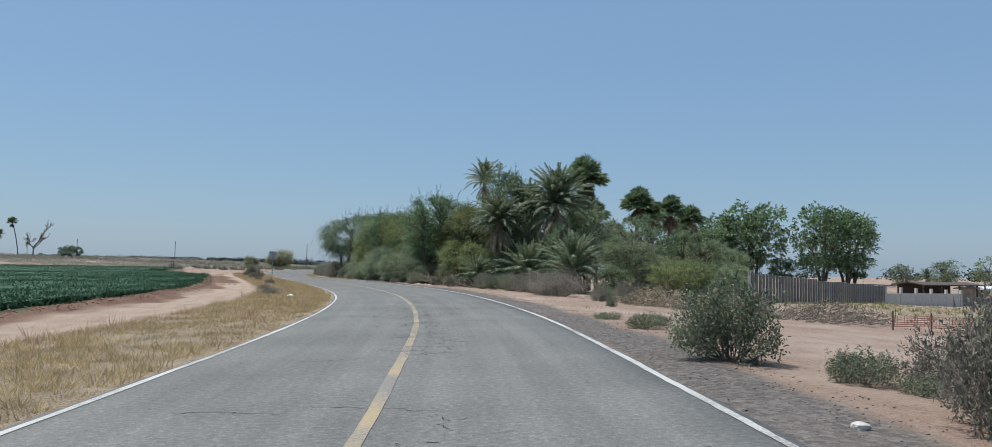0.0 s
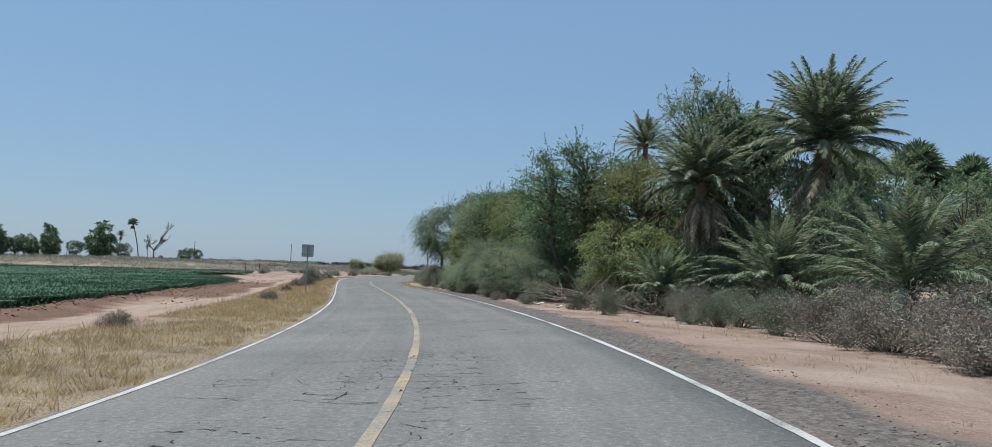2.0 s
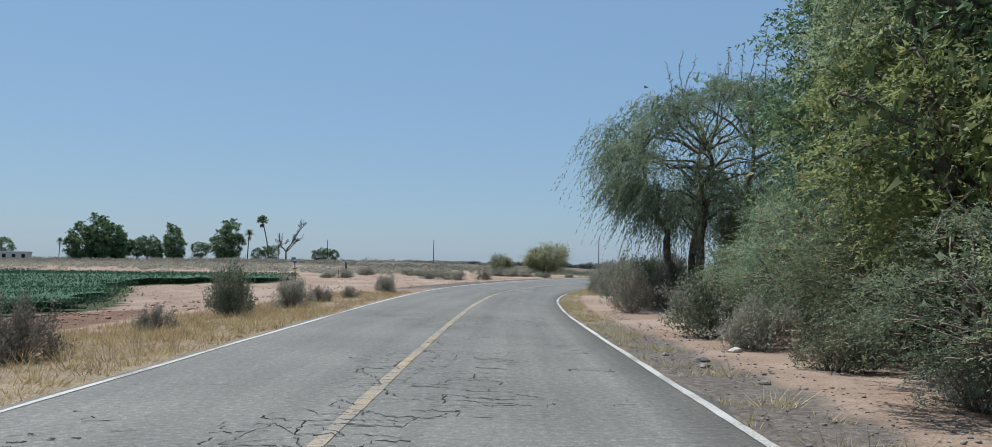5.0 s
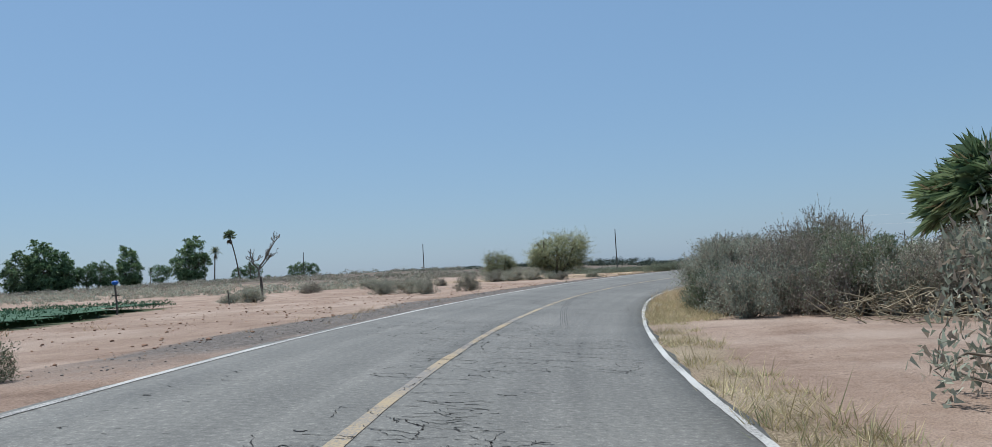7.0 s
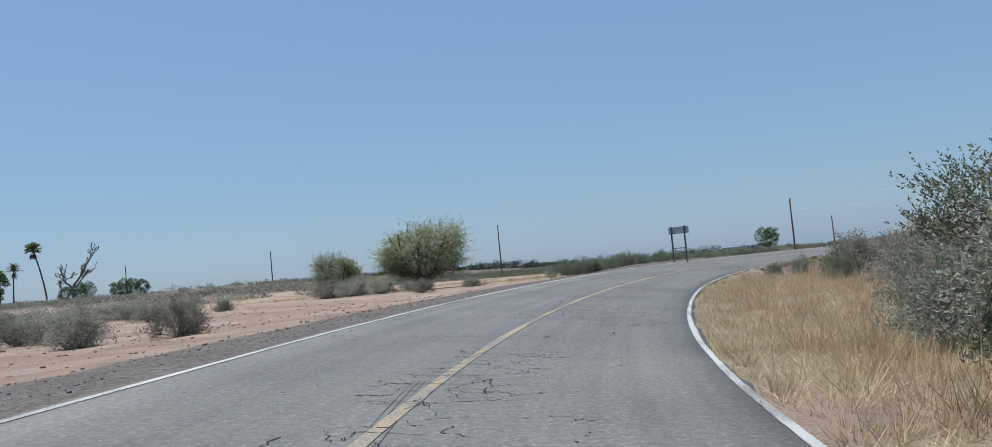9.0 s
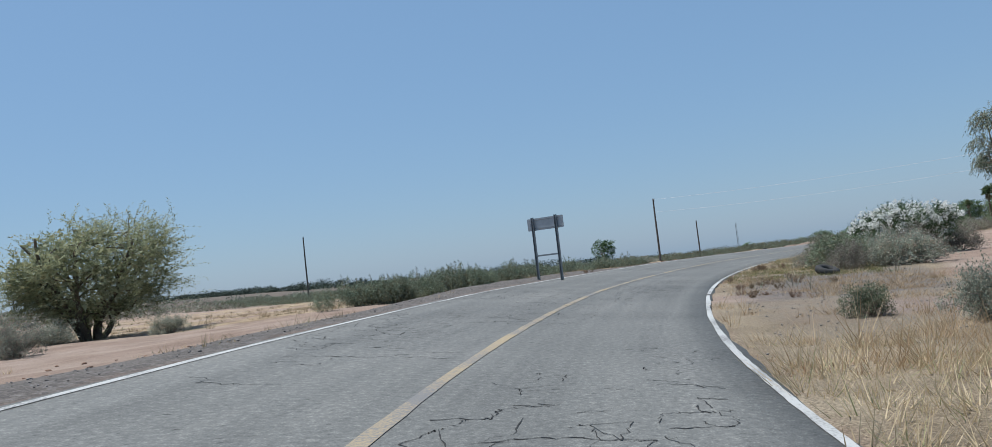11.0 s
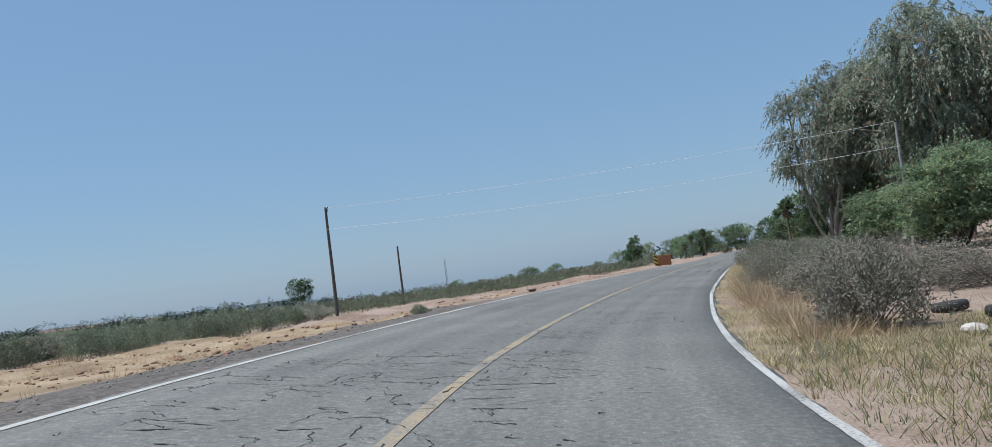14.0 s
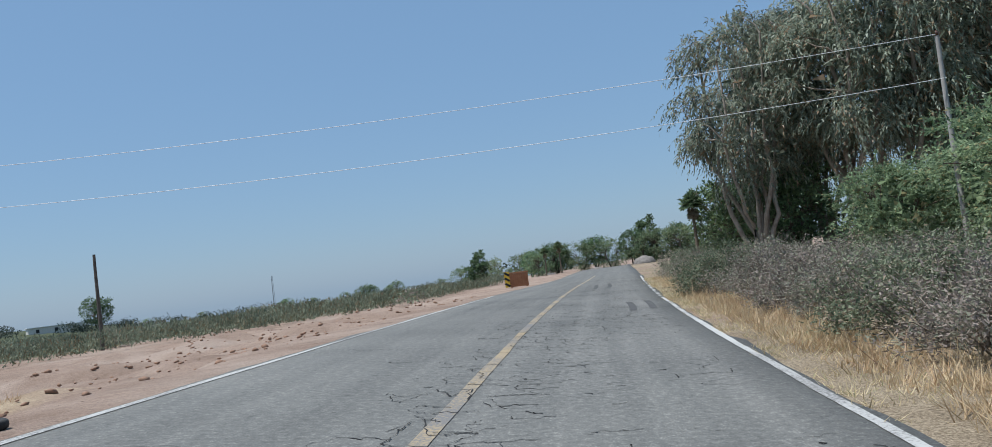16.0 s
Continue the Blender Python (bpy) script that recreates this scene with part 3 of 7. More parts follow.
# corners of the irrigated field
FIELD = [(-9.5, -40), (-10.5, -5), (-13.0, 21), (-16.2, 40), (-18.6, 50), (-24.0, 67), (-29.8, 84), (-39.0, 106), (-49.0, 117), (-47.6, 127), (-58.5, 146),
         (-66, 156), (-110, 160), (-330, 178), (-330, -40)]


def in_polygon(x, y, poly):
    inside = np.zeros(np.shape(x), bool)
    for (x0, y0), (x1, y1) in zip(poly, poly[1:] + poly[:1]):
        cut = ((y0 > y) != (y1 > y)) & (x < (x1 - x0) * (y - y0) / (y1 - y0 + 1e-12) + x0)
        inside ^= cut
    return inside


def zones(x, y, s, lat):
    """How much of each kind of ground lies at each place."""
    wob = (lattice_noise(x, y, 5.0, 7) - 0.5) * 1.2
    l = lat + wob * step(np.abs(lat), 4, 6)
    band = lambda v, a, b, soft=0.5: step(v, a - soft, a + soft) * (1 - step(v, b - soft, b + soft))
    field = in_polygon(x, y, FIELD)
    z = {}
    left_grass = band(-l, 3.0, 7.1, 0.35) * (1 - step(s, 142, 165))
    right_grass = band(l, 3.2, 4.1, 0.3) * band(s, 136, 176, 6) + band(l, 3.2, 5.8, 0.4) * band(s, 177, 188, 3) + band(l, 3.2, 9.5, 0.8) * band(s, 188, 400, 6) * np.clip(1.05 - 0.40 * band(s, 218, 233, 2) * step(l, 3.6, 4.3) - 0.75 * band(s, 255, 268, 3) * step(l, 5.2, 6.0) - 0.7 * step(lattice_noise(x, y, 2.6, 77), 0.52, 0.72), 0, 1)
    far_grass = band(l, 24, 60, 3) * band(s, 60, 105, 6) * 0.8
    z["grass"] = np.maximum(np.maximum(left_grass, right_grass), far_grass)
    z["track"] = band(-l, 7.2, 9.9, 0.3) * (1 - step(s, 112, 125)) + band(-l, 6.3, 8.4, 0.3) * band(s, 112, 160, 6)
    z["clods"] = band(-l, 9.9, 11.6, 0.25) * (1 - step(s, 145, 158)) + band(-l, 8.4, 11.6, 0.25) * band(s, 112, 150, 6)
    z["gravel"] = np.maximum(np.where(s < 224, 0.42, 0.62) * band(l, 3.7, 9.0, 0.5) * band(s, 216, 236, 3), np.maximum(band(l, 3.2, 4.55, 0.35) * (1 - step(s, 142, 156)), band(-l, 3.0, 5.8, 0.5) * step(s, 160, 172) * (1 - step(s, 262, 276)) * 0.9))
    z["stubble"] = np.maximum(band(-l, 13, 50, 2) * band(s, 230, 262, 5) * (0.35 + 0.65 * step(np.sin(lat * 1.1 + wob * 2), -0.5, 0.3)), band(-l, 4.8, 18, 1) * band(s, 254, 276, 3))
    z["stubble"] = np.maximum(z["stubble"], band(-l, 6.5, 24, 1) * band(s, 245.5, 258, 1.5))
    z["green"] = np.maximum(field * 1.0, np.maximum(step(-l, 24, 32) * step(s, 266, 282), step(-l, 40, 60) * step(s, 215, 240) * step(x, -60, -40)))
    z["scrub"] = step(y, 212, 240) * step(-x, 70, 90)
    return z


# ---- ground, road and markings ----
def spacing(lo, hi, fine_lo, fine_hi, d):
    mid = np.arange(fine_lo, fine_hi + d / 2, d)
    out = [mid]
    for a, b, sign in ((fine_lo, lo, -1), (fine_hi, hi, 1)):
        v, g, far = [], d, a
        while abs(far - a) < abs(b - a):
            g *= 1.16
            far += sign * g
            v.append(far)
        out.append(np.array(v))
    return np.sort(np.concatenate(out))


def build_ground():
    xs, ys = spacing(-4200, 4200, -66, 26, 0.62), spacing(-1500, 4800, -4, 288, 0.62)
    X, Y = np.meshgrid(xs, ys)
    s, lat = road_coords(X, Y)
    far = np.hypot(X + 10, Y - 130) > 420
    s = np.where(far, np.clip(s, 0, ROAD_END), s)
    Z = land_height(X, Y, s, lat)
    Z = np.where(far, Z * 0 + np.where(X < 0, 3.0 * step(-X, 50, 125) * step(Y, 150, 285) - 0.1, -0.4) - far_fall(X, Y, lat), Z)
    n, k = X.shape
    idx = np.arange(n * k).reshape(n, k)
    f = np.stack([idx[:-1, :-1], idx[:-1, 1:], idx[1:, 1:], idx[1:, :-1]], -1).reshape(-1, 4)
    me = mesh_arrays("ground", np.stack([X, Y, Z], -1).reshape(-1, 3), f, MAT["ground"])
    kinds = zones(X, Y, s, lat)
    kinds["lat"], kinds["along"] = lat, s
    for name, values in kinds.items():
        a = me.attributes.new(name, "FLOAT", "POINT")
        a.data.foreach_set("value", np.asarray(values, np.float32).ravel())
    me.polygons.foreach_set("use_smooth", np.ones(len(f), bool))
    tagged(new("ground", me), "pinkish sandy desert ground with gravel shoulders and dry grass", "ground", kind="structure")


def ribbon(name, s0, s1, lat0, lat1, lift, mat, ragged=0.0, seed=0, gap=None, ds=1.0, columns=1):
    """A strip along the road, with a frayed edge."""
    s = np.arange(s0, s1 + ds / 2, ds)
    rng = np.random.default_rng(seed)
    lats = []
    for c in np.linspace(0, 1, columns + 1):
        base = lat0 + (lat1 - lat0) * c + np.zeros(len(s))
        if c in (0.0, 1.0) and ragged:
            base = base + (lattice_noise(s, s * 0 + seed + c * 9, 1.7, seed + 5) - 0.5) * 2 * ragged + rng.normal(size=len(s)) * ragged * 0.25
        lats.append(base)
    L = np.stack(lats, 1)
    S = np.repeat(s[:, None], columns + 1, 1)
    x, y = along_road(S, L)
    z = road_height(S, L) + lift
    n, k = S.shape
    idx = np.arange(n * k).reshape(n, k)
    f = np.stack([idx[:-1, :-1], idx[:-1, 1:], idx[1:, 1:], idx[1:, :-1]], -1)
    if gap is not None:
        f = f[~gap(s[:-1])]
    f = f.reshape(-1, 4)
    return mesh_arrays(name, np.stack([x, y, z], -1).reshape(-1, 3), f, mat, np.stack([L, S], -1).reshape(-1, 2))


def build_road():
    s0, s1 = 0.0, ROAD_END
    me = ribbon("road", s0, s1, LEFT_EDGE, RIGHT_EDGE, 0.0, MAT["asphalt"], 0.07, 3, None, 0.5, 8)
    # give the slab a broken edge face down into the soil
    bm = bmesh.new()
    bm.from_mesh(me)
    rim = [e for e in bm.edges if e.is_boundary]
    g = bmesh.ops.extrude_edge_only(bm, edges=rim)
    bmesh.ops.translate(bm, vec=(0, 0, -0.12), verts=[v for v in g["geom"] if isinstance(v, bmesh.types.BMVert)])
    bm.normal_update()
    bm.to_mesh(me)
    bm.free()
    tagged(new("road", me), "worn grey two-lane asphalt road with transverse cracks", "road", kind="structure")
    tagged(new("edge_line_left", ribbon("edge_line_left", s0, 298, -3.020, -2.935, 0.006, MAT["white_line"], 0.012, 5, None, 0.5)),
           "worn white painted edge line on the asphalt", "road marking", kind="structure")

    def chipped(s):
        r = lattice_noise(s, s * 0 + 3, 0.28, 8)
        return (((s > 224) & (s < 238) & (r > 0.84)) | ((s > 284) & (s < 302) & (r > 0.55)))
    tagged(new("edge_line_right", ribbon("edge_line_right", s0, 312, 3.20, 3.295, 0.006, MAT["white_line"], 0.014, 6, chipped, 0.2)),
           "worn white painted edge line, chipped where the asphalt breaks", "road marking", kind="structure")
    tagged(new("centre_line", ribbon("centre_line", s0, 330, -0.066, 0.066, 0.006, MAT["yellow_line"], 0.014, 7, None, 0.5)),
           "worn yellow painted centre line on the asphalt", "road marking", kind="structure")


def build_cracks():
    """Cracks in the asphalt as flat strips, their inner shade in the colour: short ragged ones across the lanes,
    densest beside the centre line, with broken nets in places.
    """
    rng = np.random.default_rng(31)
    c = Cloud()

    def crack(s, lat, heading, length, width):
        n = max(4, int(length / 0.07))
        turn = np.cumsum(rng.normal(size=n) * 0.30) * 0.5 + rng.normal(size=n) * 0.75
        st = length / n
        l = lat + np.cumsum(np.cos(heading + turn)) * st
        p = s + np.cumsum(np.sin(heading + turn) * 0.55) * st
        w = width * np.sin(np.pi * (np.arange(n) + 0.6) / (n + 0.2)) ** 0.6 * rng.uniform(0.2, 1.4, n)
        ok = (l > LEFT_EDGE + 0.15) & (l < RIGHT_EDGE - 0.15)
        if ok.sum() < 3:
            return
        l, p, w = l[ok], p[ok], w[ok]
        n = len(l)
        q = np.abs(math.sin(heading)) * w * 0.35
        S, L = np.stack([p - w / 2, p + w / 2], 1), np.stack([l - q, l + q], 1)
        x, y = along_road(S, L)
        z = road_height(S, L) + 0.004
        i = np.arange(n - 1)[:, None] * 2
        c.add(np.stack([x, y, z], -1).reshape(-1, 3), np.hstack([i, i + 2, i + 3, i + 1]))

    # a net of cracks along the centre line: uneven rows across the road, tied together here and there
    rows = np.arange(38, 312, 0.21)
    lats = np.arange(-2.7, 2.9, 0.30)
    S = rows[:, None] + rng.normal(size=(len(rows), len(lats))) * 0.11
    L = lats[None] + rng.normal(size=S.shape) * 0.085
    worn = lattice_noise(S, L * 2.2, 4.2, 33) * 0.6 + lattice_noise(S, L * 3.0, 1.3, 34) * 0.4
    near = 0.25 * np.exp(-((lats[None] - 0.25) / 0.9) ** 2) - 0.10 * (1 - step(S, 48, 74))
    chance = np.clip((worn + near - 0.54) * 8.0, 0, 1)
    across = rng.random(S.shape) < chance * 0.52
    tied = rng.random(S.shape) < chance * 0.40

    def seam(s0, l0, s1, l1, width):
        """A ragged crack from one place to another, of nearly even width."""
        t = np.linspace(0, 1, 8)
        p = s0 + (s1 - s0) * t + rng.normal(size=8) * 0.034 * np.sin(np.pi * t)
        l = l0 + (l1 - l0) * t + rng.normal(size=8) * 0.020 * np.sin(np.pi * t)
        w = width * rng.uniform(0.25, 1.5, 8)
        steep = abs(s1 - s0) / (abs(s1 - s0) + abs(l1 - l0) + 1e-6)
        q, r = w * (1 - steep) / 2, w * steep * 0.45
        SS, LL = np.stack([p - q, p + q], 1), np.stack([l - r, l + r], 1)
        x, y = along_road(SS, LL)
        i = np.arange(7)[:, None] * 2
        c.add(np.stack([x, y, road_height(SS, LL) + np.where(np.abs(LL) < 0.25, 0.008, 0.004)], -1).reshape(-1, 3), np.hstack([i, i + 2, i + 3, i + 1]))

    for i, j in zip(*np.nonzero(across[:, :-1])):
        seam(S[i, j], L[i, j], S[i, j + 1], L[i, j + 1], rng.uniform(0.008, 0.024))
    for i, j in zip(*np.nonzero(tied[:-1])):
        seam(S[i, j], L[i, j], S[i + 1, j], L[i + 1, j], rng.uniform(0.008, 0.017))
    # long single cracks from edge to edge
    for s in np.arange(40, 310, 2.3):
        crack(s + rng.normal() * 0.8, rng.uniform(-2.7, 0.6), rng.normal() * 0.05, rng.uniform(0.8, 2.8), rng.uniform(0.009, 0.020))
    # broken nets in the wheel tracks
    for _ in range(70):
        s, lat = rng.uniform(60, 310), rng.choice([-1.9, 0.7, 1.2, 2.0]) + rng.normal() * 0.35
        for _ in range(rng.integers(8, 26)):
            h = rng.choice([0.0, math.pi, math.pi / 2, -math.pi / 2, 0.7]) + rng.normal() * 0.3
            crack(s + rng.normal() * 0.9, lat + rng.normal() * 0.28, h, rng.uniform(0.12, 0.5), rng.uniform(0.010, 0.024))
    tagged(new("asphalt_cracks", c.mesh("asphalt_cracks", MAT["crack"])), "cracks across the worn asphalt, the shade inside them coloured near-black", "cracks", kind="stuff")
    k = Cloud()
    for s0, ln, lat in ((297, 5.0, 1.0), (297.6, 5.0, 1.6), (284, 3.2, 2.2), (284.4, 3.0, 2.7)):
        S = np.repeat(np.linspace(s0, s0 + ln, 14)[:, None], 2, 1)
        L = lat + np.array([[-0.09, 0.09]]) + np.sin(S - s0)[:, :1] * 0.04
        x, y = along_road(S, L)
        i = np.arange(13)[:, None] * 2
        k.add(np.stack([x, y, road_height(S, L) + 0.005], -1).reshape(-1, 3), np.hstack([i, i + 2, i + 3, i + 1]))
    tagged(new("skid_marks", k.mesh("skid_marks", MAT["skid"])), "dark rubber skid marks on the asphalt", "road marking", kind="stuff")
    # the ribbed print of one tyre, fading as it drifts to the centre line
    k = Cloud()
    for off in (-0.085, -0.03, 0.03, 0.085):
        S = np.repeat(np.linspace(174.0, 191.5, 60)[:, None], 2, 1)
        drift = np.interp(S[:, :1], [174.0, 177.2, 178.7, 181.2, 184.2, 191.5], [1.35, 1.06, 0.90, 0.66, 0.40, -0.18])
        wide = np.clip(lattice_noise(S[:, :1], S[:, :1] * 0 + off * 90, 0.8, 44) * 1.6 - 0.25, 0.05, 1.0) * (1 - 0.75 * step(S[:, :1], 180, 190))
        L = drift + off + np.array([[-0.016, 0.016]]) * wide
        x, y = along_road(S, L)
        i = np.arange(59)[:, None] * 2
        k.add(np.stack([x, y, road_height(S, L) + 0.0045], -1).reshape(-1, 3), np.hstack([i, i + 2, i + 3, i + 1]))
    tagged(new("tyre_print", k.mesh("tyre_print", MAT["print"])), "faint ribbed tyre print on the asphalt", "road marking", kind="stuff")


build_ground()
build_road()
build_cracks()


# ---- plants ----
def jitter_line(a, b, n, amount, rng, sag=0.0):
    t = np.linspace(0, 1, n)[:, None]
    p = np.asarray(a) * (1 - t) + np.asarray(b) * t
    wave = np.cumsum(rng.normal(size=(n, 3)), 0) * amount / math.sqrt(n)
    p = p + wave * np.sin(np.pi * t)
    p[:, 2] += sag * np.sin(np.pi * t[:, 0])
    return p


def sprays(cl, centres, radius, per, steps, length, droop, up, leaf, width, rng, hang=0.0):
    """Leafy twigs out of each clump centre: they start outwards and bend under their weight."""
    c = np.repeat(centres, per, 0)
    n = len(c)
    d = rng.normal(size=(n, 3))
    out = c - (centres.mean(0) - [0, 0, 0.3])
    d += 0.75 * out / (np.linalg.norm(out, axis=1)[:, None] + 1e-6)
    d[:, 2] = d[:, 2] * 0.8 + up
    d /= np.linalg.norm(d, axis=1)[:, None]
    start = c + d * radius * rng.uniform(0.1, 0.75, (n, 1))
    ln = length * rng.uniform(0.5, 1.3, (n, 1))
    pts, dirs = [], []
    for k in range(steps):
        t = (k + rng.uniform(0, 1, (n, 1))) / steps
        q = start + d * ln * t
        q[:, 2:] -= droop * ln * t ** 2
        v = d + rng.normal(size=(n, 3)) * 0.75
        v[:, 2:] -= droop * t + hang
        pts.append(q)
        dirs.append(v)
    cl.leaves(np.vstack(pts), np.vstack(dirs), leaf, width, rng)


def crown_points(rng, n, r, z0, z1, shell=0.45, lobes=5, lean=(0, 0)):
    """Clump centres in a lobed, uneven crown."""
    lobe = rng.normal(size=(lobes, 3))
    lobe[:, 2] = np.abs(lobe[:, 2]) * 0.6
    lobe /= np.linalg.norm(lobe, axis=1)[:, None]
    u = rng.normal(size=(n, 3))
    u /= np.linalg.norm(u, axis=1)[:, None]
    reach = 0.66 + 0.42 * np.max(np.maximum(0, u @ lobe.T) ** 3, 1)
    k = rng.uniform(shell, 1.0, n) ** 0.6 * reach
    half = (z1 - z0) / 2
    p = np.stack([u[:, 0] * r * k, u[:, 1] * r * k, z0 + half + u[:, 2] * half * k], 1)
    p[:, :2] += np.array(lean)[None] * ((p[:, 2:] - z0) / (z1 - z0))
    p[:, 2] = np.maximum(p[:, 2], z0 * 0.8)
    return p


def broad_tree(name, seed, h, r, z0, leafmat, label, category="tree", barkmat="bark", clumps=60, per=22, steps=13, length=0.95, droop=0.35, up=0.15,
               leaf=0.19, width=0.062, clump=0.75, stems=3, stem_r=0.16, hang=0.0, shell=0.45, lean=(0, 0), limb_share=1.0, group=""):
    rng = np.random.default_rng(seed)
    root = thing(name, Matrix(), label, category, group)
    pts = crown_points(rng, clumps, r, z0, h - length * 0.45, shell, 6, lean)
    wood = Cloud()
    forks = []
    for i in range(stems):
        a = 2 * math.pi * (i + rng.uniform(0, 0.6)) / stems
        top = np.array([math.cos(a) * r * 0.33 + lean[0] * 0.5, math.sin(a) * r * 0.33 + lean[1] * 0.5, z0 + (h - z0) * rng.uniform(0.35, 0.6)])
        foot = np.array([math.cos(a) * stem_r * 0.9, math.sin(a) * stem_r * 0.9, -0.25])
        line = jitter_line(foot, top, 9, 0.25, rng)
        wood.tube(line, np.linspace(stem_r * 1.15, stem_r * 0.45, 9), 8)
        forks += list(line[4:])
    forks = np.array(forks)
    for p in pts[rng.random(len(pts)) < limb_share]:
        low = forks[forks[:, 2] < p[2] + 0.4] if (forks[:, 2] < p[2] + 0.4).any() else forks
        f = low[np.argmin(((low - p) ** 2).sum(1) + rng.uniform(0, 1.5, len(low)))]
        line = jitter_line(f, p, 6, 0.18, rng, 0.12)
        wood.tube(line, np.linspace(stem_r * 0.32, 0.018, 6), 4)
    part_mesh("trunk", wood.mesh(name + "_wood", MAT[barkmat]), root, "grey-brown trunk with forking limbs")
    cl = Cloud()
    sprays(cl, pts, clump, per, steps, length, droop, up, leaf, width, rng, hang)
    part_mesh("crown", cl.mesh(name + "_leaves", MAT[leafmat]), root)
    return root


def bough_tree(name, seed, h, r, z0, leafmat, label, category="tree", barkmat="bark", boughs=90, pad=0.9, sprays_each=24, leaflets=15, leaf=0.13, width=0.05,
               droop=0.35, flat=0.5, stems=4, stem_r=0.15, stem_top=0.62, lean=(0, 0), group="", core=900, shell=0.55, lobes=7, spread=0.35, hang=0.0, limb_share=1.0, whips=0):
    """A tree whose crown is built of separate boughs: flattish pads of leafy sprays that face the sky and hide a shaded, twiggy inside."""
    rng = np.random.default_rng(seed)
    root = thing(name, Matrix(), label, category, group)
    pts = crown_points(rng, boughs, r - pad * 0.5, z0, h - pad * 0.35, shell, lobes, lean)
    wood, cl = Cloud(), Cloud()
    forks = []
    for i in range(stems):
        a = 2 * math.pi * (i + rng.uniform(0, 0.6)) / stems
        top = np.array([math.cos(a) * r * spread + lean[0] * 0.5, math.sin(a) * r * spread + lean[1] * 0.5, h * stem_top * rng.uniform(0.85, 1.12)])
        foot = np.array([math.cos(a) * stem_r * 1.6, math.sin(a) * stem_r * 1.6, -0.25])
        line = jitter_line(foot, top, 12, 0.05 * h, rng)
        wood.tube(line, np.linspace(stem_r * 1.15, stem_r * 0.4, 12), 8)
        forks += list(line[3:])
    forks = np.array(forks)
    for p in pts[rng.random(len(pts)) < limb_share]:
        low = forks[forks[:, 2] < p[2] - 0.2] if (forks[:, 2] < p[2] - 0.2).any() else forks[:4]
        f = low[np.argmin(((low - p) ** 2).sum(1) + rng.uniform(0, 1.5, len(low)))]
        wood.tube(jitter_line(f, p, 6, 0.2, rng, 0.15), np.linspace(stem_r * 0.36, 0.016, 6), 4)
    # sprays of each bough
    n = len(pts) * sprays_each
    c = np.repeat(pts, sprays_each, 0)
    size = np.repeat(pad * rng.uniform(0.65, 1.25, len(pts)), sprays_each)[:, None]
    out = c - np.array([lean[0] * 0.5, lean[1] * 0.5, z0 + (h - z0) * 0.3])
    out[:, 2] *= 0.5
    out /= np.linalg.norm(out, axis=1)[:, None] + 1e-6
    d = rng.normal(size=(n, 3)) * [0.75, 0.75, flat * 0.75] + out * 0.8 + [0, 0, 0.25 - hang]
    d /= np.linalg.norm(d, axis=1)[:, None]
    start = c + rng.normal(size=(n, 3)) * size * [0.34, 0.34, 0.34 * flat]
    ln = size * rng.uniform(0.45, 1.05, (n, 1))
    t = (np.arange(leaflets) + rng.uniform(0, 1, (n, leaflets))) / leaflets
    q = start[:, None] + d[:, None] * ln[:, None] * t[..., None]
    q[..., 2] -= droop * ln * t ** 2
    along = d[:, None] + np.zeros_like(q)
    along[..., 2] -= 1.6 * droop * t + hang * 0.8
    nrm = rng.normal(size=q.shape) * 0.55 + [0, 0, 1.0]
    side = np.cross(along, nrm)
    side /= np.linalg.norm(side, axis=2)[..., None] + 1e-9
    sgn = np.where(rng.random((n, leaflets)) < 0.5, -1.0, 1.0)[..., None]
    v = along * 0.75 + side * sgn * (0.75 - 0.4 * min(hang, 1.0)) + rng.normal(size=q.shape) * 0.22
    v /= np.linalg.norm(v, axis=2)[..., None] + 1e-9
    w = np.cross(nrm, v)
    w /= np.linalg.norm(w, axis=2)[..., None] + 1e-9
    le = leaf * rng.uniform(0.6, 1.35, (n, leaflets, 1))
    wd = width * rng.uniform(0.7, 1.3, (n, leaflets, 1)) * 0.5
    tri = np.stack([q + v * le * 0.15 + w * wd, q + v * le, q + v * le * 0.15 - w * wd], 2).reshape(-1, 3)
    cl.add(tri, np.arange(len(tri)).reshape(-1, 3))
    if core:
        u = rng.normal(size=(core, 3))
        u /= np.linalg.norm(u, axis=1)[:, None]
        k = rng.uniform(0, 1, (core, 1)) ** 0.45 * 0.72
        p = u * k * [r, r, (h - z0) / 2] + [lean[0] * 0.5, lean[1] * 0.5, (h + z0) / 2]
        p[:, 2] = np.maximum(p[:, 2], 0.1)
        cl.leaves(p, rng.normal(size=(core, 3)) - [0, 0, 0.4], leaf * 2.4, width * 3.2, rng)
    # bare upright tips that stand out of the crown
    for _ in range(whips):
        b = pts[np.argsort(-pts[:, 2])[rng.integers(0, max(4, boughs // 4))]]
        tip = b + np.array([rng.normal() * 0.3, rng.normal() * 0.3, pad * rng.uniform(0.8, 1.7)])
        line = jitter_line(b, tip, 7, 0.12, rng)
        wood.tube(line, np.linspace(0.02, 0.005, 7), 3)
        k = rng.uniform(0.25, 1, 26)
        at = np.stack([np.interp(k * 6, np.arange(7), line[:, j]) for j in range(3)], 1)
        cl.leaves(at, rng.normal(size=(26, 3)) + [0, 0, 0.3], leaf, width, rng)
    part_mesh("trunk", wood.mesh(name + "_wood", MAT[barkmat]), root, "grey-brown trunk with forking limbs")
    part_mesh("crown", cl.mesh(name + "_leaves", MAT[leafmat]), root)
    return root


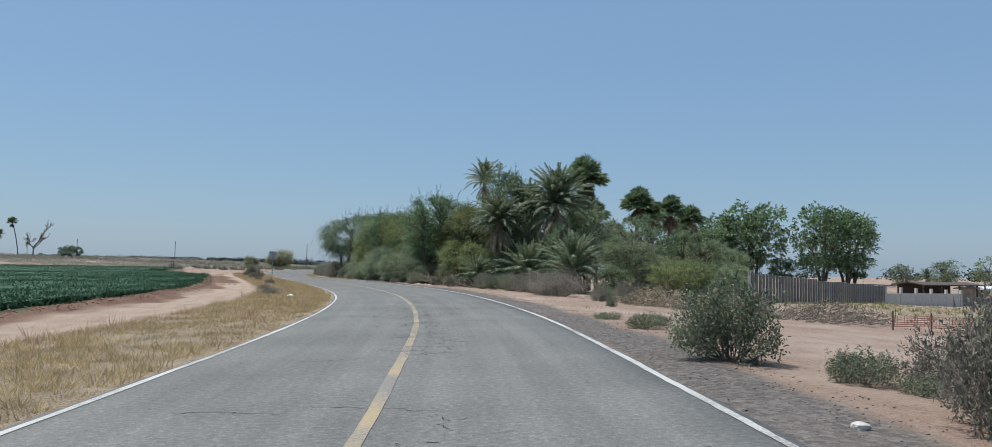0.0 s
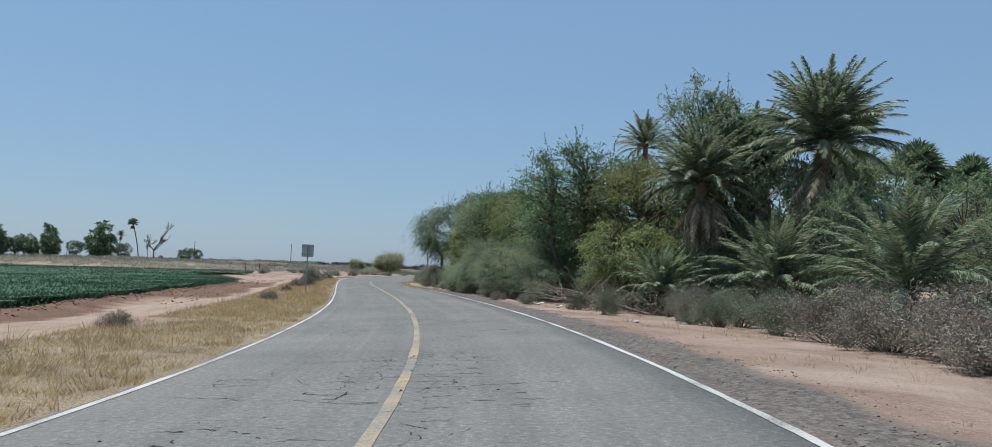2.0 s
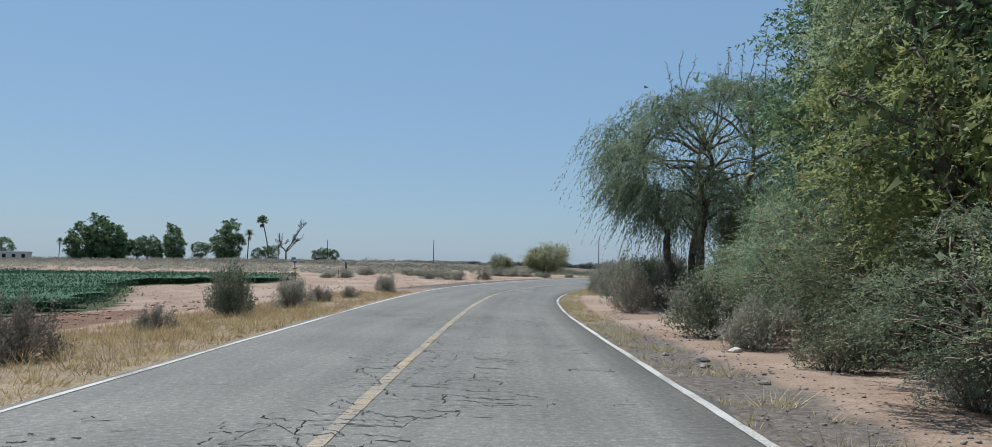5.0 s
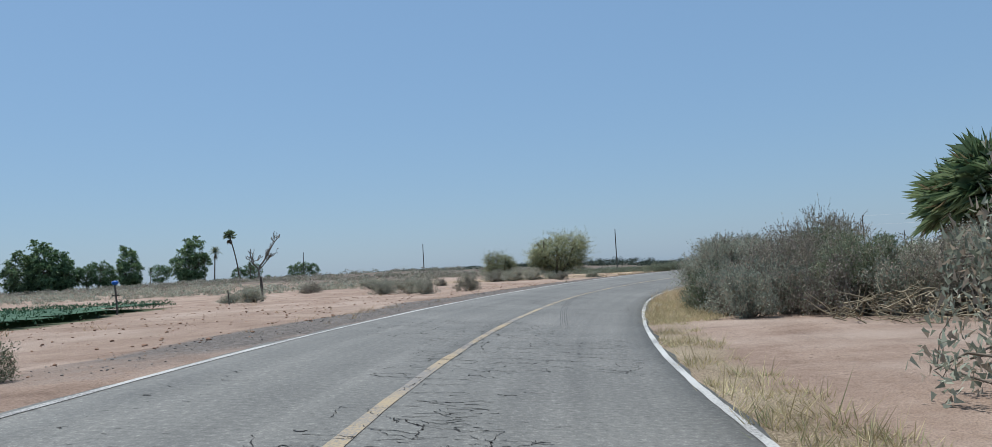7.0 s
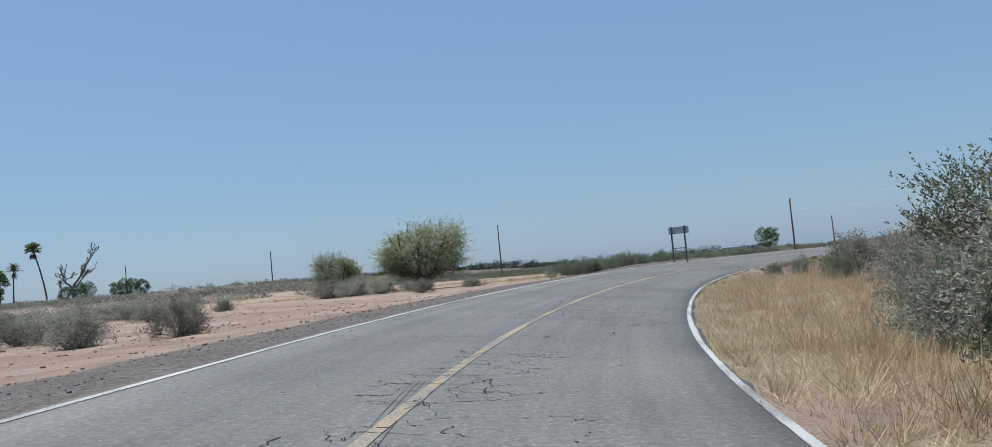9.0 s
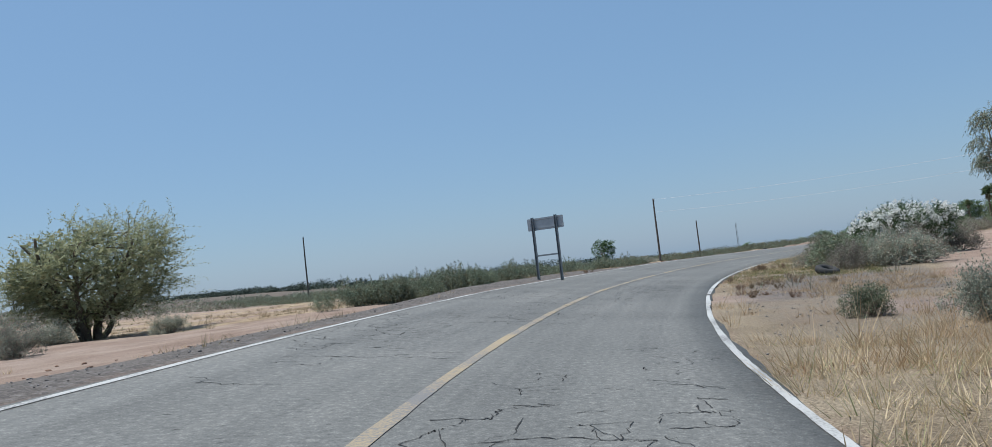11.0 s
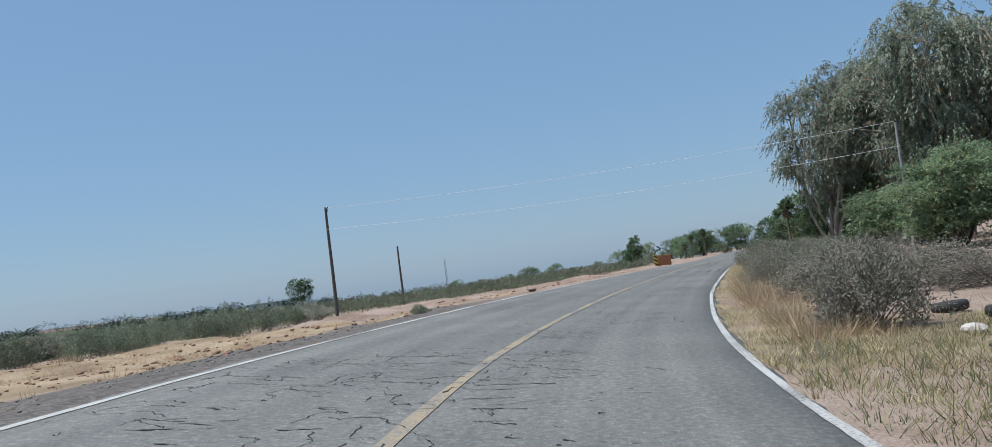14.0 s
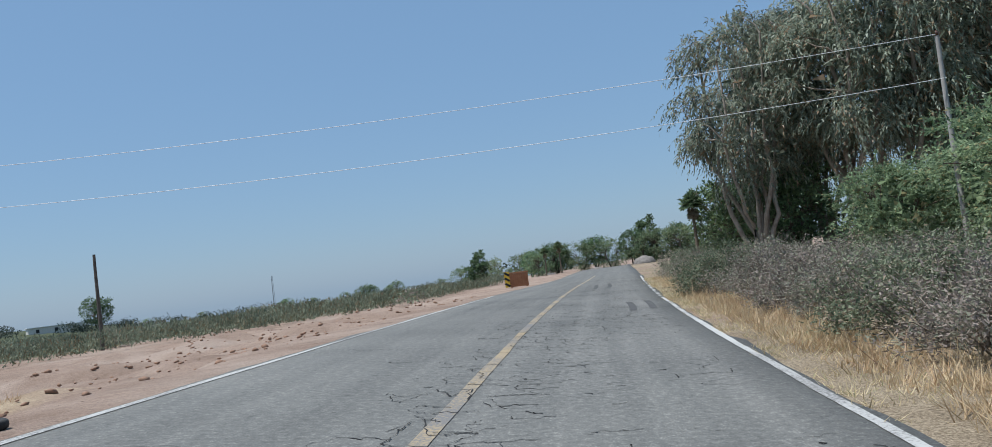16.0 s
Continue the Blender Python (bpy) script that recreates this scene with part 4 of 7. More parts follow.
def shrub(name, seed, r, h, leafmat, label, stems=46, leaves=4200, leaf=0.075, width=0.022, upright=0.35, group="", twigmat="twig", spiky=0.0):
    """A dome of branching twigs with small leaves along their outer half."""
    rng = np.random.default_rng(seed)
    root = thing(name, Matrix(), label, "shrub", group)
    wood, cl = Cloud(), Cloud()
    ends, starts = [], []
    for i in range(stems):
        a, e = rng.uniform(0, 2 * math.pi), math.asin(rng.uniform(0.05, 1.0) ** (1.0 - upright * 0.5))
        k = rng.uniform(0.72, 1.08)
        tip = np.array([math.cos(a) * math.cos(e) * r * k, math.sin(a) * math.cos(e) * r * k, math.sin(e) * h * k + 0.05])
        foot = np.array([math.cos(a) * r * 0.12, math.sin(a) * r * 0.12, -0.08]) * rng.uniform(0.3, 1)
        line = jitter_line(foot, tip, 6, r * 0.12, rng, h * 0.10)
        wood.tube(line[::2] if len(line) % 2 else line[[0, 2, 4, 5]], np.linspace(0.016, 0.004, 4) * (0.5 + r * 0.5), 3)
        for _ in range(3):
            j = rng.integers(2, 6)
            off = rng.normal(size=3) * r * 0.20
            off[2] = abs(off[2]) * (1 + spiky)
            side = line[j] + off
            side[2] = min(max(side[2], 0.03), h * 1.22)
            sub = jitter_line(line[j], side, 3, 0.05, rng)
            wood.tube(sub, np.linspace(0.006, 0.002, 3) * (0.5 + r * 0.5), 3)
            starts.append(line[j])
            ends.append(side)
        starts.append(line[2])
        ends.append(tip)
    starts, ends = np.array(starts), np.array(ends)
    k = rng.integers(0, len(ends), leaves)
    t = rng.uniform(0.2, 1.05, (leaves, 1)) ** 0.7
    p = starts[k] * (1 - t) + ends[k] * t + rng.normal(size=(leaves, 3)) * 0.055 * (0.4 + r)
    p[:, 2] = np.maximum(p[:, 2], 0.01)
    d = (ends[k] - starts[k]) / (np.linalg.norm(ends[k] - starts[k], axis=1)[:, None] + 1e-6) + rng.normal(size=(leaves, 3)) * 0.8
    cl.leaves(p, d, leaf, width, rng)
    part_mesh("twig_frame", wood.mesh(name + "_stems", MAT[twigmat]), root, "thin dry grey twigs")
    part_mesh("foliage", cl.mesh(name + "_leaves", MAT[leafmat]), root)
    return root


def frond(cl, rachis, root_pt, az, elev, length, bend, leaflets, leaf_len, rng, twist=0.0):
    """A feather-shaped palm leaf: an arching midrib with a row of leaflets on each side."""
    n = 8
    t = np.linspace(0, 1, n)
    e = elev - bend * t ** 1.4
    step_len = length / (n - 1)
    d = np.stack([np.cos(e) * math.cos(az), np.cos(e) * math.sin(az), np.sin(e)], 1)
    p = root_pt + np.vstack([np.zeros(3), np.cumsum(d[:-1] * step_len, 0)])
    rachis.tube(p, np.linspace(0.026, 0.005, n), 3)
    m = leaflets
    tt = np.linspace(0.12, 1.0, m)
    q = np.stack([np.interp(tt, t, p[:, k]) for k in range(3)], 1)
    dd = np.stack([np.interp(tt, t, d[:, k]) for k in range(3)], 1)
    side = np.array([-math.sin(az), math.cos(az), 0])
    upv = np.cross(dd, side[None])
    size = leaf_len * np.sin(np.pi * np.clip(tt * 0.86 + 0.10, 0, 1))[:, None] + 0.06
    for sgn in (-1, 1):
        v = dd * 1.05 + sgn * side * 0.80 - upv * (0.30 + rng.normal(size=(m, 1)) * 0.18) + rng.normal(size=(m, 3)) * 0.10
        v[:, 2] -= 0.12
        v /= np.linalg.norm(v, axis=1)[:, None]
        w = np.cross(v, upv + rng.normal(size=(m, 3)) * 0.5)
        w /= np.linalg.norm(w, axis=1)[:, None] + 1e-9
        ln = size * rng.uniform(0.8, 1.15, (m, 1))
        tri = np.stack([q + w * 0.028, q + v * ln, q - w * 0.028], 1)
        k = np.arange(m)[:, None] * 3
        cl.add(tri.reshape(-1, 3), np.hstack([k, k + 1, k + 2]))


def palm_trunk(h, r, rng, lean):
    wood = Cloud()
    n = max(8, int(h / 0.16))
    t = np.linspace(0, 1, n)
    p = np.stack([lean[0] * t ** 1.6, lean[1] * t ** 1.6, -0.3 + (h + 0.3) * t], 1)
    rad = r * (1.12 - 0.25 * t) * (1 + 0.10 * (np.arange(n) % 2) + rng.normal(size=n) * 0.03)
    rad[0] *= 1.3
    wood.tube(p, rad, 10)
    return wood, p[-1]


def date_palm(name, seed, h, label, fronds=64, length=3.6, dead=16, r=0.26, lean=(0.2, 0.1), offshoots=0):
    rng = np.random.default_rng(seed)
    root = thing(name, Matrix(), label, "palm tree", "date palms of the grove")
    wood, top = palm_trunk(h, r, rng, lean)
    green, dry, ribs = Cloud(), Cloud(), Cloud()
    for i in range(fronds):
        az = i * 2.39996 + rng.normal() * 0.15
        k = i / fronds
        elev = math.radians(88 - 84 * k ** 1.45) + rng.normal() * 0.08
        frond(green, ribs, top + [0, 0, 0.15 - 0.3 * k], az, elev, length * rng.uniform(0.78, 1.08) * (0.75 + 0.25 * min(1, k * 3)), 0.30 + 0.45 * rng.random() + 0.85 * k, 78, 0.44, rng)
    for i in range(dead):
        az = rng.uniform(0, 2 * math.pi)
        frond(dry, ribs, top - [0, 0, 0.35 + 0.5 * rng.random()], az, math.radians(rng.uniform(-75, -22)), length * rng.uniform(0.6, 0.9), 0.6, 30, 0.36, rng)
    for i in range(offshoots):
        az = rng.uniform(0, 2 * math.pi)
        frond(green, ribs, np.array([0.3 * math.cos(az), 0.3 * math.sin(az), 0.1]), az, math.radians(rng.uniform(30, 80)), length * 0.7, 0.6, 24, 0.4, rng)
    part_mesh("trunk", wood.mesh(name + "_trunk", MAT["palmbark"]), root, "rough brown palm trunk with old leaf bases")
    part_mesh("crown", green.mesh(name + "_fronds", MAT["date"]), root)
    part_mesh("frond_core", ribs.mesh(name + "_ribs", MAT["date"]), root)
    if dead:
        part_mesh("dry_skirt", dry.mesh(name + "_dead", MAT["dryfrond"]), root, "dry tan hanging fronds")
    return root


def fan_palm(name, seed, h, label, leaves=46, size=1.15, r=0.2, skirt=18, lean=(0.1, 0.2)):
    rng = np.random.default_rng(seed)
    root = thing(name, Matrix(), label, "palm tree", "fan palms")
    wood, top = palm_trunk(h, r, rng, lean)
    green, dry, ribs = Cloud(), Cloud(), Cloud()

    def fan(cl, base, az, elev, stalk, rad):
        d = np.array([math.cos(elev) * math.cos(az), math.cos(elev) * math.sin(az), math.sin(elev)])
        hub = base + d * stalk
        ribs.tube(np.array([base, (base + hub) / 2 + [0, 0, 0.03], hub]), [0.02, 0.015, 0.01], 3)
        side = np.array([-math.sin(az), math.cos(az), 0])
        upv = np.cross(d, side)
        m = 26
        th = np.linspace(-2.1, 2.1, m)
        v = np.cos(th)[:, None] * d + np.sin(th)[:, None] * side + upv * rng.normal(0.05, 0.12, (m, 1))
        v[:, 2] -= 0.25 * np.abs(np.sin(th))
        tip = hub + v * rad * rng.uniform(0.8, 1.1, (m, 1))
        tip[:, 2] -= 0.12 * rad
        nxt = np.roll(v, -1, 0)
        nxt[-1] = v[-1]
        mid1 = hub + (v * 0.95 + nxt * 0.05) * rad * 0.55
        mid2 = hub + (v * 0.25 + nxt * 0.75) * rad * 0.55
        q = np.stack([np.repeat(hub[None], m, 0), mid1, tip, mid2], 1)
        k = np.arange(m)[:, None] * 4
        cl.add(q.reshape(-1, 3), np.hstack([k, k + 1, k + 2, k + 3]))
    for i in range(leaves):
        k = i / leaves
        fan(green, top, i * 2.39996, math.radians(80 - 110 * k) + rng.normal() * 0.1, 0.7 + 0.5 * rng.random(), size * rng.uniform(0.8, 1.15))
    for i in range(skirt):
        fan(dry, top - [0, 0, 0.4 + 0.9 * rng.random()], rng.uniform(0, 6.28), math.radians(rng.uniform(-80, -50)), 0.5, size * 0.8)
    part_mesh("trunk", wood.mesh(name + "_trunk", MAT["palmbark"]), root, "slender grey-brown palm trunk")
    part_mesh("crown", green.mesh(name + "_fans", MAT["fan"]), root)
    part_mesh("stalk_cluster", ribs.mesh(name + "_stalks", MAT["dryfrond"]), root)
    if skirt:
        part_mesh("dead_leaf_skirt", dry.mesh(name + "_skirt", MAT["dryfrond"]), root, "dry brown hanging leaves")
    return root


USED = set()


def put(proto, x, y, size=1.0, turn=None, sink=0.03, tall=1.0, label=""):
    """Stands a thing on the ground: the first time the thing itself, after that a copy."""
    turn = (x * 37.7 + y * 91.3) % 360 if turn is None else turn
    m = pose(x, y, ground_at(x, y) - sink, 0, 0, turn) @ Matrix.Diagonal((size, size, size * tall, 1))
    if proto.name in USED:
        ob = copy_thing(proto, m @ Matrix.Diagonal((1 / proto.scale.x, 1 / proto.scale.y, 1 / proto.scale.z, 1)))
    else:
        USED.add(proto.name)
        proto.matrix_basis = m
        ob = proto
    if label:
        tagged(ob, label)
    return ob


def put_on_road(proto, s, lat, size=1.0, **kw):
    x, y = along_road(s, lat)
    return put(proto, float(x), float(y), size, **kw)


GROVE = "trees of the roadside grove"
mesquites = [bough_tree("mesquite_tree", 11 + i, h, 3.9, 0.9, mt, lb, group=GROVE, boughs=120, pad=1.0, sprays_each=27, leaflets=16, leaf=0.115, width=0.046, droop=0.4, whips=9)
             for i, (h, mt, lb) in enumerate(((8.0, "mesquite", "dense olive-green mesquite tree branching from the ground"), (8.0, "mesquite_bright", "yellow-green mesquite tree with feathery boughs"),
                                              (8.4, "darktree", "dark green dense tree with a shaded hollow under its boughs")))]
tall_leafy = bough_tree("mesquite_tree", 17, 10.6, 3.2, 2.4, "mesquite", "tall dark mesquite with upright leafy tips behind the palms", group=GROVE, boughs=100, pad=0.85, sprays_each=24, leaflets=15,
                        leaf=0.13, width=0.05, droop=0.3, flat=0.8, whips=22)
far_mesquites = [broad_tree("mesquite_tree", seed, h, 4.0, 0.7, "mesquite", "dense olive-green mesquite tree deep in the grove", group=GROVE, clumps=clumps, per=22, steps=11, length=0.6, clump=0.5, up=0.55,
                            leaf=0.16, width=0.07, lean=lean) for seed, h, clumps, lean in ((14, 8.6, 96, (-0.3, 0.2)), (15, 9.0, 100, (0.2, 0.2)), (16, 7.6, 86, (0.3, 0.0)))]
bright = bough_tree("mesquite_tree", 31, 4.6, 2.7, 0.6, "mesquite_bright", "yellow-green mesquite with fine drooping leaves", group=GROVE, boughs=62, pad=0.8, sprays_each=28, leaflets=16,
                    leaf=0.10, width=0.040, droop=0.5, stem_r=0.09, core=500, whips=4)
thicket = bough_tree("mesquite_tree", 32, 5.0, 3.0, 0.0, "mesquite", "green mesquite with fine drooping leaves", group=GROVE, boughs=72, pad=0.9, sprays_each=22, leaflets=12,
                     leaf=0.16, width=0.07, droop=0.45, stem_r=0.08, core=600, whips=8)
tamarisk = bough_tree("tamarisk_tree", 41, 9.2, 5.2, 1.8, "tamarisk", "tall weeping tamarisk with drooping feathery branches", group=GROVE, boughs=112, pad=1.3, sprays_each=36, leaflets=24,
                      leaf=0.15, width=0.032, droop=0.95, flat=0.45, stems=4, stem_r=0.16, stem_top=0.62, spread=0.4, core=260, shell=0.55, lobes=5, hang=0.25, whips=10)
hedge_bushes = [bough_tree("roadside_bush", 51 + i, 3.5, 2.1, 0.0, mt, lb, "shrub", "twig", 84, 0.62, 26, 16, 0.062, 0.025, 0.35, 0.6, 6, 0.035, 0.7, group="bushes in front of the grove", core=500, whips=6)
                for i, (mt, lb) in enumerate((("mesquite", "dense green bush leaning over the road edge"), ("tamarisk", "dense grey-green bush with fine feathery sprays by the road")))]
under_bushes = [broad_tree("roadside_bush", 54 + i, 3.1, 1.9, 0.1, "tamarisk" if i else "mesquite", "dense green bush in the shade of the grove", "shrub", "twig", 50, 22, 12, 0.42, 0.25, 0.15, 0.09, 0.036, 0.42, 5, 0.04,
                           group="bushes in front of the grove") for i in range(2)]
eucalypts = [bough_tree("eucalyptus_tree", 61 + i, 17.5, 4.6, 3.2, "eucalyptus", "tall eucalyptus with hanging grey-green leaves and pale stems", barkmat="palebark", boughs=84, pad=1.35, sprays_each=24, leaflets=14,
                        leaf=0.29, width=0.082, droop=1.0, flat=0.8, stems=8, stem_r=0.14, stem_top=0.76, spread=0.5, core=450, shell=0.5, lobes=9, hang=0.55, limb_share=0.9, group="eucalyptus stand", lean=(0.5 - i, 0.4)) for i in range(2)]
round_tree = broad_tree("leafy_tree", 71, 13.8, 5.2, 0.2, "darktree", "large dark green leafy tree", clumps=84, per=15, steps=8, length=1.0, leaf=0.40, width=0.23, clump=1.1, stems=3, stem_r=0.26,
                        group="large trees far off")
far_tree = broad_tree("leafy_tree", 73, 13.0, 3.9, -2.6, "darktree", "dense grey-green tree beside a far farmstead", clumps=110, per=14, steps=8, length=0.9, droop=0.5, leaf=0.50, width=0.29, clump=0.9, stems=2,
                      group="farmstead trees")
small_tree = broad_tree("leafy_tree", 72, 6.0, 3.4, -0.6, "mesquite", "low green leafy tree far off", clumps=50, per=16, steps=10, length=0.8, leaf=0.22, width=0.10, clump=0.9, stems=2,
                        group="trees at the far end of the road")
palo_verde = bough_tree("palo_verde_tree", 81, 5.7, 3.9, 0.2, "paloverde", "yellow-green palo verde with a wide twiggy crown", boughs=130, pad=1.0, sprays_each=30, leaflets=16, leaf=0.12, width=0.044,
                        droop=0.12, flat=0.95, stems=7, stem_r=0.11, stem_top=0.7, spread=0.5, core=1500, shell=0.6, lobes=4, group="palo verde trees", whips=4)
grey_bushes = [shrub("saltbush", 91 + i, 1.0, 0.95, mt, lb, 40, 7000, 0.075, 0.031, 0.35, "desert shrubs")
               for i, (mt, lb) in enumerate((("greybush", "grey-green saltbush on sandy ground"), ("brownbush", "dry grey-brown desert bush with fine twigs"), ("sage", "soft green desert shrub by the road")))]
far_bushes = [shrub("saltbush", 95 + i, 1.0, 0.95, mt, lb, 18, 2600, 0.12, 0.05, 0.35, "desert shrubs") for i, (mt, lb) in enumerate((("greybush", "grey-green saltbush on sandy ground"), ("brownbush", "dry grey-brown desert bush with fine twigs")))]


def shoot_bush(name, seed, r, h, leafmat, label, shoots=420, per=60, leaf=0.05, width=0.017, group=""):
    """A tall bush of upright leafy shoots that end at different heights."""
    rng = np.random.default_rng(seed)
    root = thing(name, Matrix(), label, "shrub", group)
    wood, cl = Cloud(), Cloud()
    a, d = rng.uniform(0, 2 * np.pi, shoots), np.sqrt(rng.uniform(0, 1, shoots))
    top = h * (1.0 - 0.55 * d ** 2.4) * rng.uniform(0.45, 1.0, shoots) ** 0.7 * (0.8 + 0.35 * lattice_noise(np.cos(a) * d * r + 5, np.sin(a) * d * r + 5, 0.7, seed))
    top *= np.where(rng.random(shoots) < 0.10, rng.uniform(1.05, 1.2, shoots), 1.0)
    tip = np.stack([np.cos(a) * d * r, np.sin(a) * d * r, top + 0.1], 1)
    tip[:, :2] += rng.normal(size=(shoots, 2)) * 0.08
    foot = tip * [0.55, 0.55, 0.0] + [0, 0, -0.05]
    for i in range(0, shoots, 7):
        wood.tube(jitter_line(foot[i] * [0.4, 0.4, 1], tip[i], 5, 0.12, rng), np.linspace(0.016, 0.004, 5), 3)
    k = np.repeat(np.arange(shoots), per)
    t = rng.uniform(0.15, 1.0, (len(k), 1)) ** 0.7
    p = foot[k] * (1 - t) + tip[k] * t
    p[:, :2] += (tip[k] - foot[k])[:, :2] * 0.25 * np.sin(np.pi * t)
    spread = 0.13 * (1.15 - t)
    p += rng.normal(size=p.shape) * spread
    p[:, 2] = np.maximum(p[:, 2], 0.01)
    v = np.stack([rng.normal(size=len(k)) * 0.9, rng.normal(size=len(k)) * 0.9, rng.uniform(0.1, 1.2, len(k))], 1)
    cl.leaves(p, v, leaf, width, rng)
    part_mesh("twig_frame", wood.mesh(name + "_stems", MAT["twig"]), root, "thin dry grey twigs")
    part_mesh("foliage", cl.mesh(name + "_leaves", MAT[leafmat]), root)
    return root


big_greys = [bough_tree("tall_saltbush", 101 + i, 2.35, 1.6, 0.0, mt, lb, "shrub", "twig", 84, 0.46, 24, 16, 0.060, 0.026, -0.15, 0.9, 7, 0.03, 0.7, group="tall roadside bushes", core=280, lobes=9, hang=-0.45, whips=18)
             for i, (mt, lb) in enumerate((("greybush", "tall grey saltbush with upright leafy shoots"), ("sage", "tall grey-green bush beside the road"), ("brownbush", "tall dry grey-brown bush beside the road")))]
weeds = [shoot_bush("roadside_weed", 111 + i, 0.7, 1.1, "weed", "grey-green roadside weed with upright stems", 44, 52, 0.085, 0.030, "roadside weeds") for i in range(2)]

# right side: the grove, nearest the road first (metres along the road, to its right, size, height, which)
for s, lat, size, tall, which in [(112.6, 11.6, 0.9, 1.15, 1), (116.2, 9.9, 1.12, 1.0, 2), (121.5, 11.0, 0.98, 0.95, 0), (126.2, 10.6, 0.98, 0.95, 1), (130.6, 11.2, 1.08, 0.98, 1), (134.8, 9.6, 1.02, 1.02, 2),
                                  (137.6, 8.1, 0.72, 1.45, 0), (138.8, 10.2, 1.0, 1.12, 0), (143.0, 10.4, 1.0, 1.16, 2), (147.8, 11.6, 0.92, 1.22, 0), (152.4, 12.4, 0.9, 1.2, 0)]:
    put_on_road(mesquites[which], s, lat, size, tall=tall)
put_on_road(tall_leafy, 109.4, 14.4, 1.05, tall=1.02)
put_on_road(tall_leafy, 106.2, 20.0, 0.74)
for s, lat, size, which in [(113, 20, 1.0, 1), (120, 17.5, 0.85, 2), (127, 18, 0.8, 0), (134, 17.5, 0.85, 1), (141, 17.5, 0.8, 0), (148, 17, 0.75, 2), (107, 26, 1.0, 2)]:
    put_on_road(far_mesquites[which], s, lat, size)
# dark understorey that closes the grove near the ground
for s, lat, size, tall, which in [(110.5, 14.0, 1.2, 1.2, 0), (115, 13.0, 1.2, 1.3, 1), (119.0, 13.4, 1.2, 1.3, 0), (123.5, 12.6, 1.2, 1.3, 1), (128.0, 13.2, 1.2, 1.3, 0), (132.5, 13.0, 1.2, 1.3, 1), (137, 12.6, 1.2, 1.3, 0), (141.5, 12.0, 1.1, 1.2, 1),
                                  (146, 12.0, 1.1, 1.1, 0), (150.5, 12.4, 1.0, 1.1, 1), (105, 13.5, 0.9, 1.0, 1), (101.5, 14.5, 0.8, 1.0, 0), (107, 12.6, 1.0, 1.1, 1), (106, 16.2, 1.5, 1.6, 1), (102.5, 16.5, 1.3, 1.4, 0), (113.0, 16.5, 1.3, 1.5, 0),
                                  (117.5, 15.5, 1.3, 1.5, 1), (153.8, 9.6, 0.7, 0.8, 0)]:
    put_on_road(under_bushes[which], s, lat, size, tall=tall)
put_on_road(tamarisk, 157.6, 8.3, 1.04, turn=150, tall=1.06)
for s, lat, size, tall in ((155.8, 10.4, 0.5, 1.2), (158.6, 10.9, 0.48, 1.2), (161.2, 11.4, 0.42, 1.1)):
    put_on_road(mesquites[0], s, lat, size, tall=tall, label="smaller green mesquite behind the tamarisk")
put_on_road(bright, 108.2, 9.8, 0.92)
put_on_road(bright, 124.6, 9.4, 1.0)
put_on_road(bright, 136.0, 7.4, 1.05, tall=1.1)
for s, lat, size, tall, which in [(111.5, 9.8, 0.8, 0.9, 0), (114.5, 10.2, 0.9, 0.8, 1), (118.6, 9.0, 1.0, 1.0, 0), (121.8, 9.0, 1.1, 1.2, 1), (125.2, 8.6, 1.1, 1.2, 0), (128.6, 9.2, 1.1, 1.3, 1), (132.0, 9.0, 1.1, 1.2, 0), (135.0, 8.8, 1.0, 1.0, 1), (138.4, 9.0, 1.0, 1.0, 0),
                                  (141.8, 9.2, 1.1, 1.2, 1), (145.2, 9.4, 1.1, 1.2, 0), (148.6, 9.6, 1.1, 1.3, 1), (152.0, 10.0, 1.0, 1.1, 0), (155.2, 10.6, 0.9, 0.9, 1)]:
    put_on_road(under_bushes[which], s, lat, size, tall=tall)
put(bright, 14.2, 60.5, 0.72)
put(bright, 11.6, 55.0, 0.62)
put(mesquites[0], 9.6, 61.0, 0.62)
put(far_mesquites[0], 17.5, 73.0, 0.75)
for x, y, size in ((16.2, 66.0, 0.7), (13.2, 66.5, 0.8), (19.5, 70.0, 0.6), (21.5, 78.0, 0.7), (8.2, 57.5, 0.5), (18.2, 64.5, 0.6), (19.2, 67.5, 0.7), (17.0, 62.0, 0.4)):
    put(thicket, x, y, size * 0.92, label="green mesquite bush beside the concrete fence")
for x, y, size in ((24, 104, 0.62), (29, 112, 0.6), (19, 108, 0.6), (33, 118, 0.62), (36, 124, 0.55)):
    put(far_mesquites[1], x, y, size * 1.3)
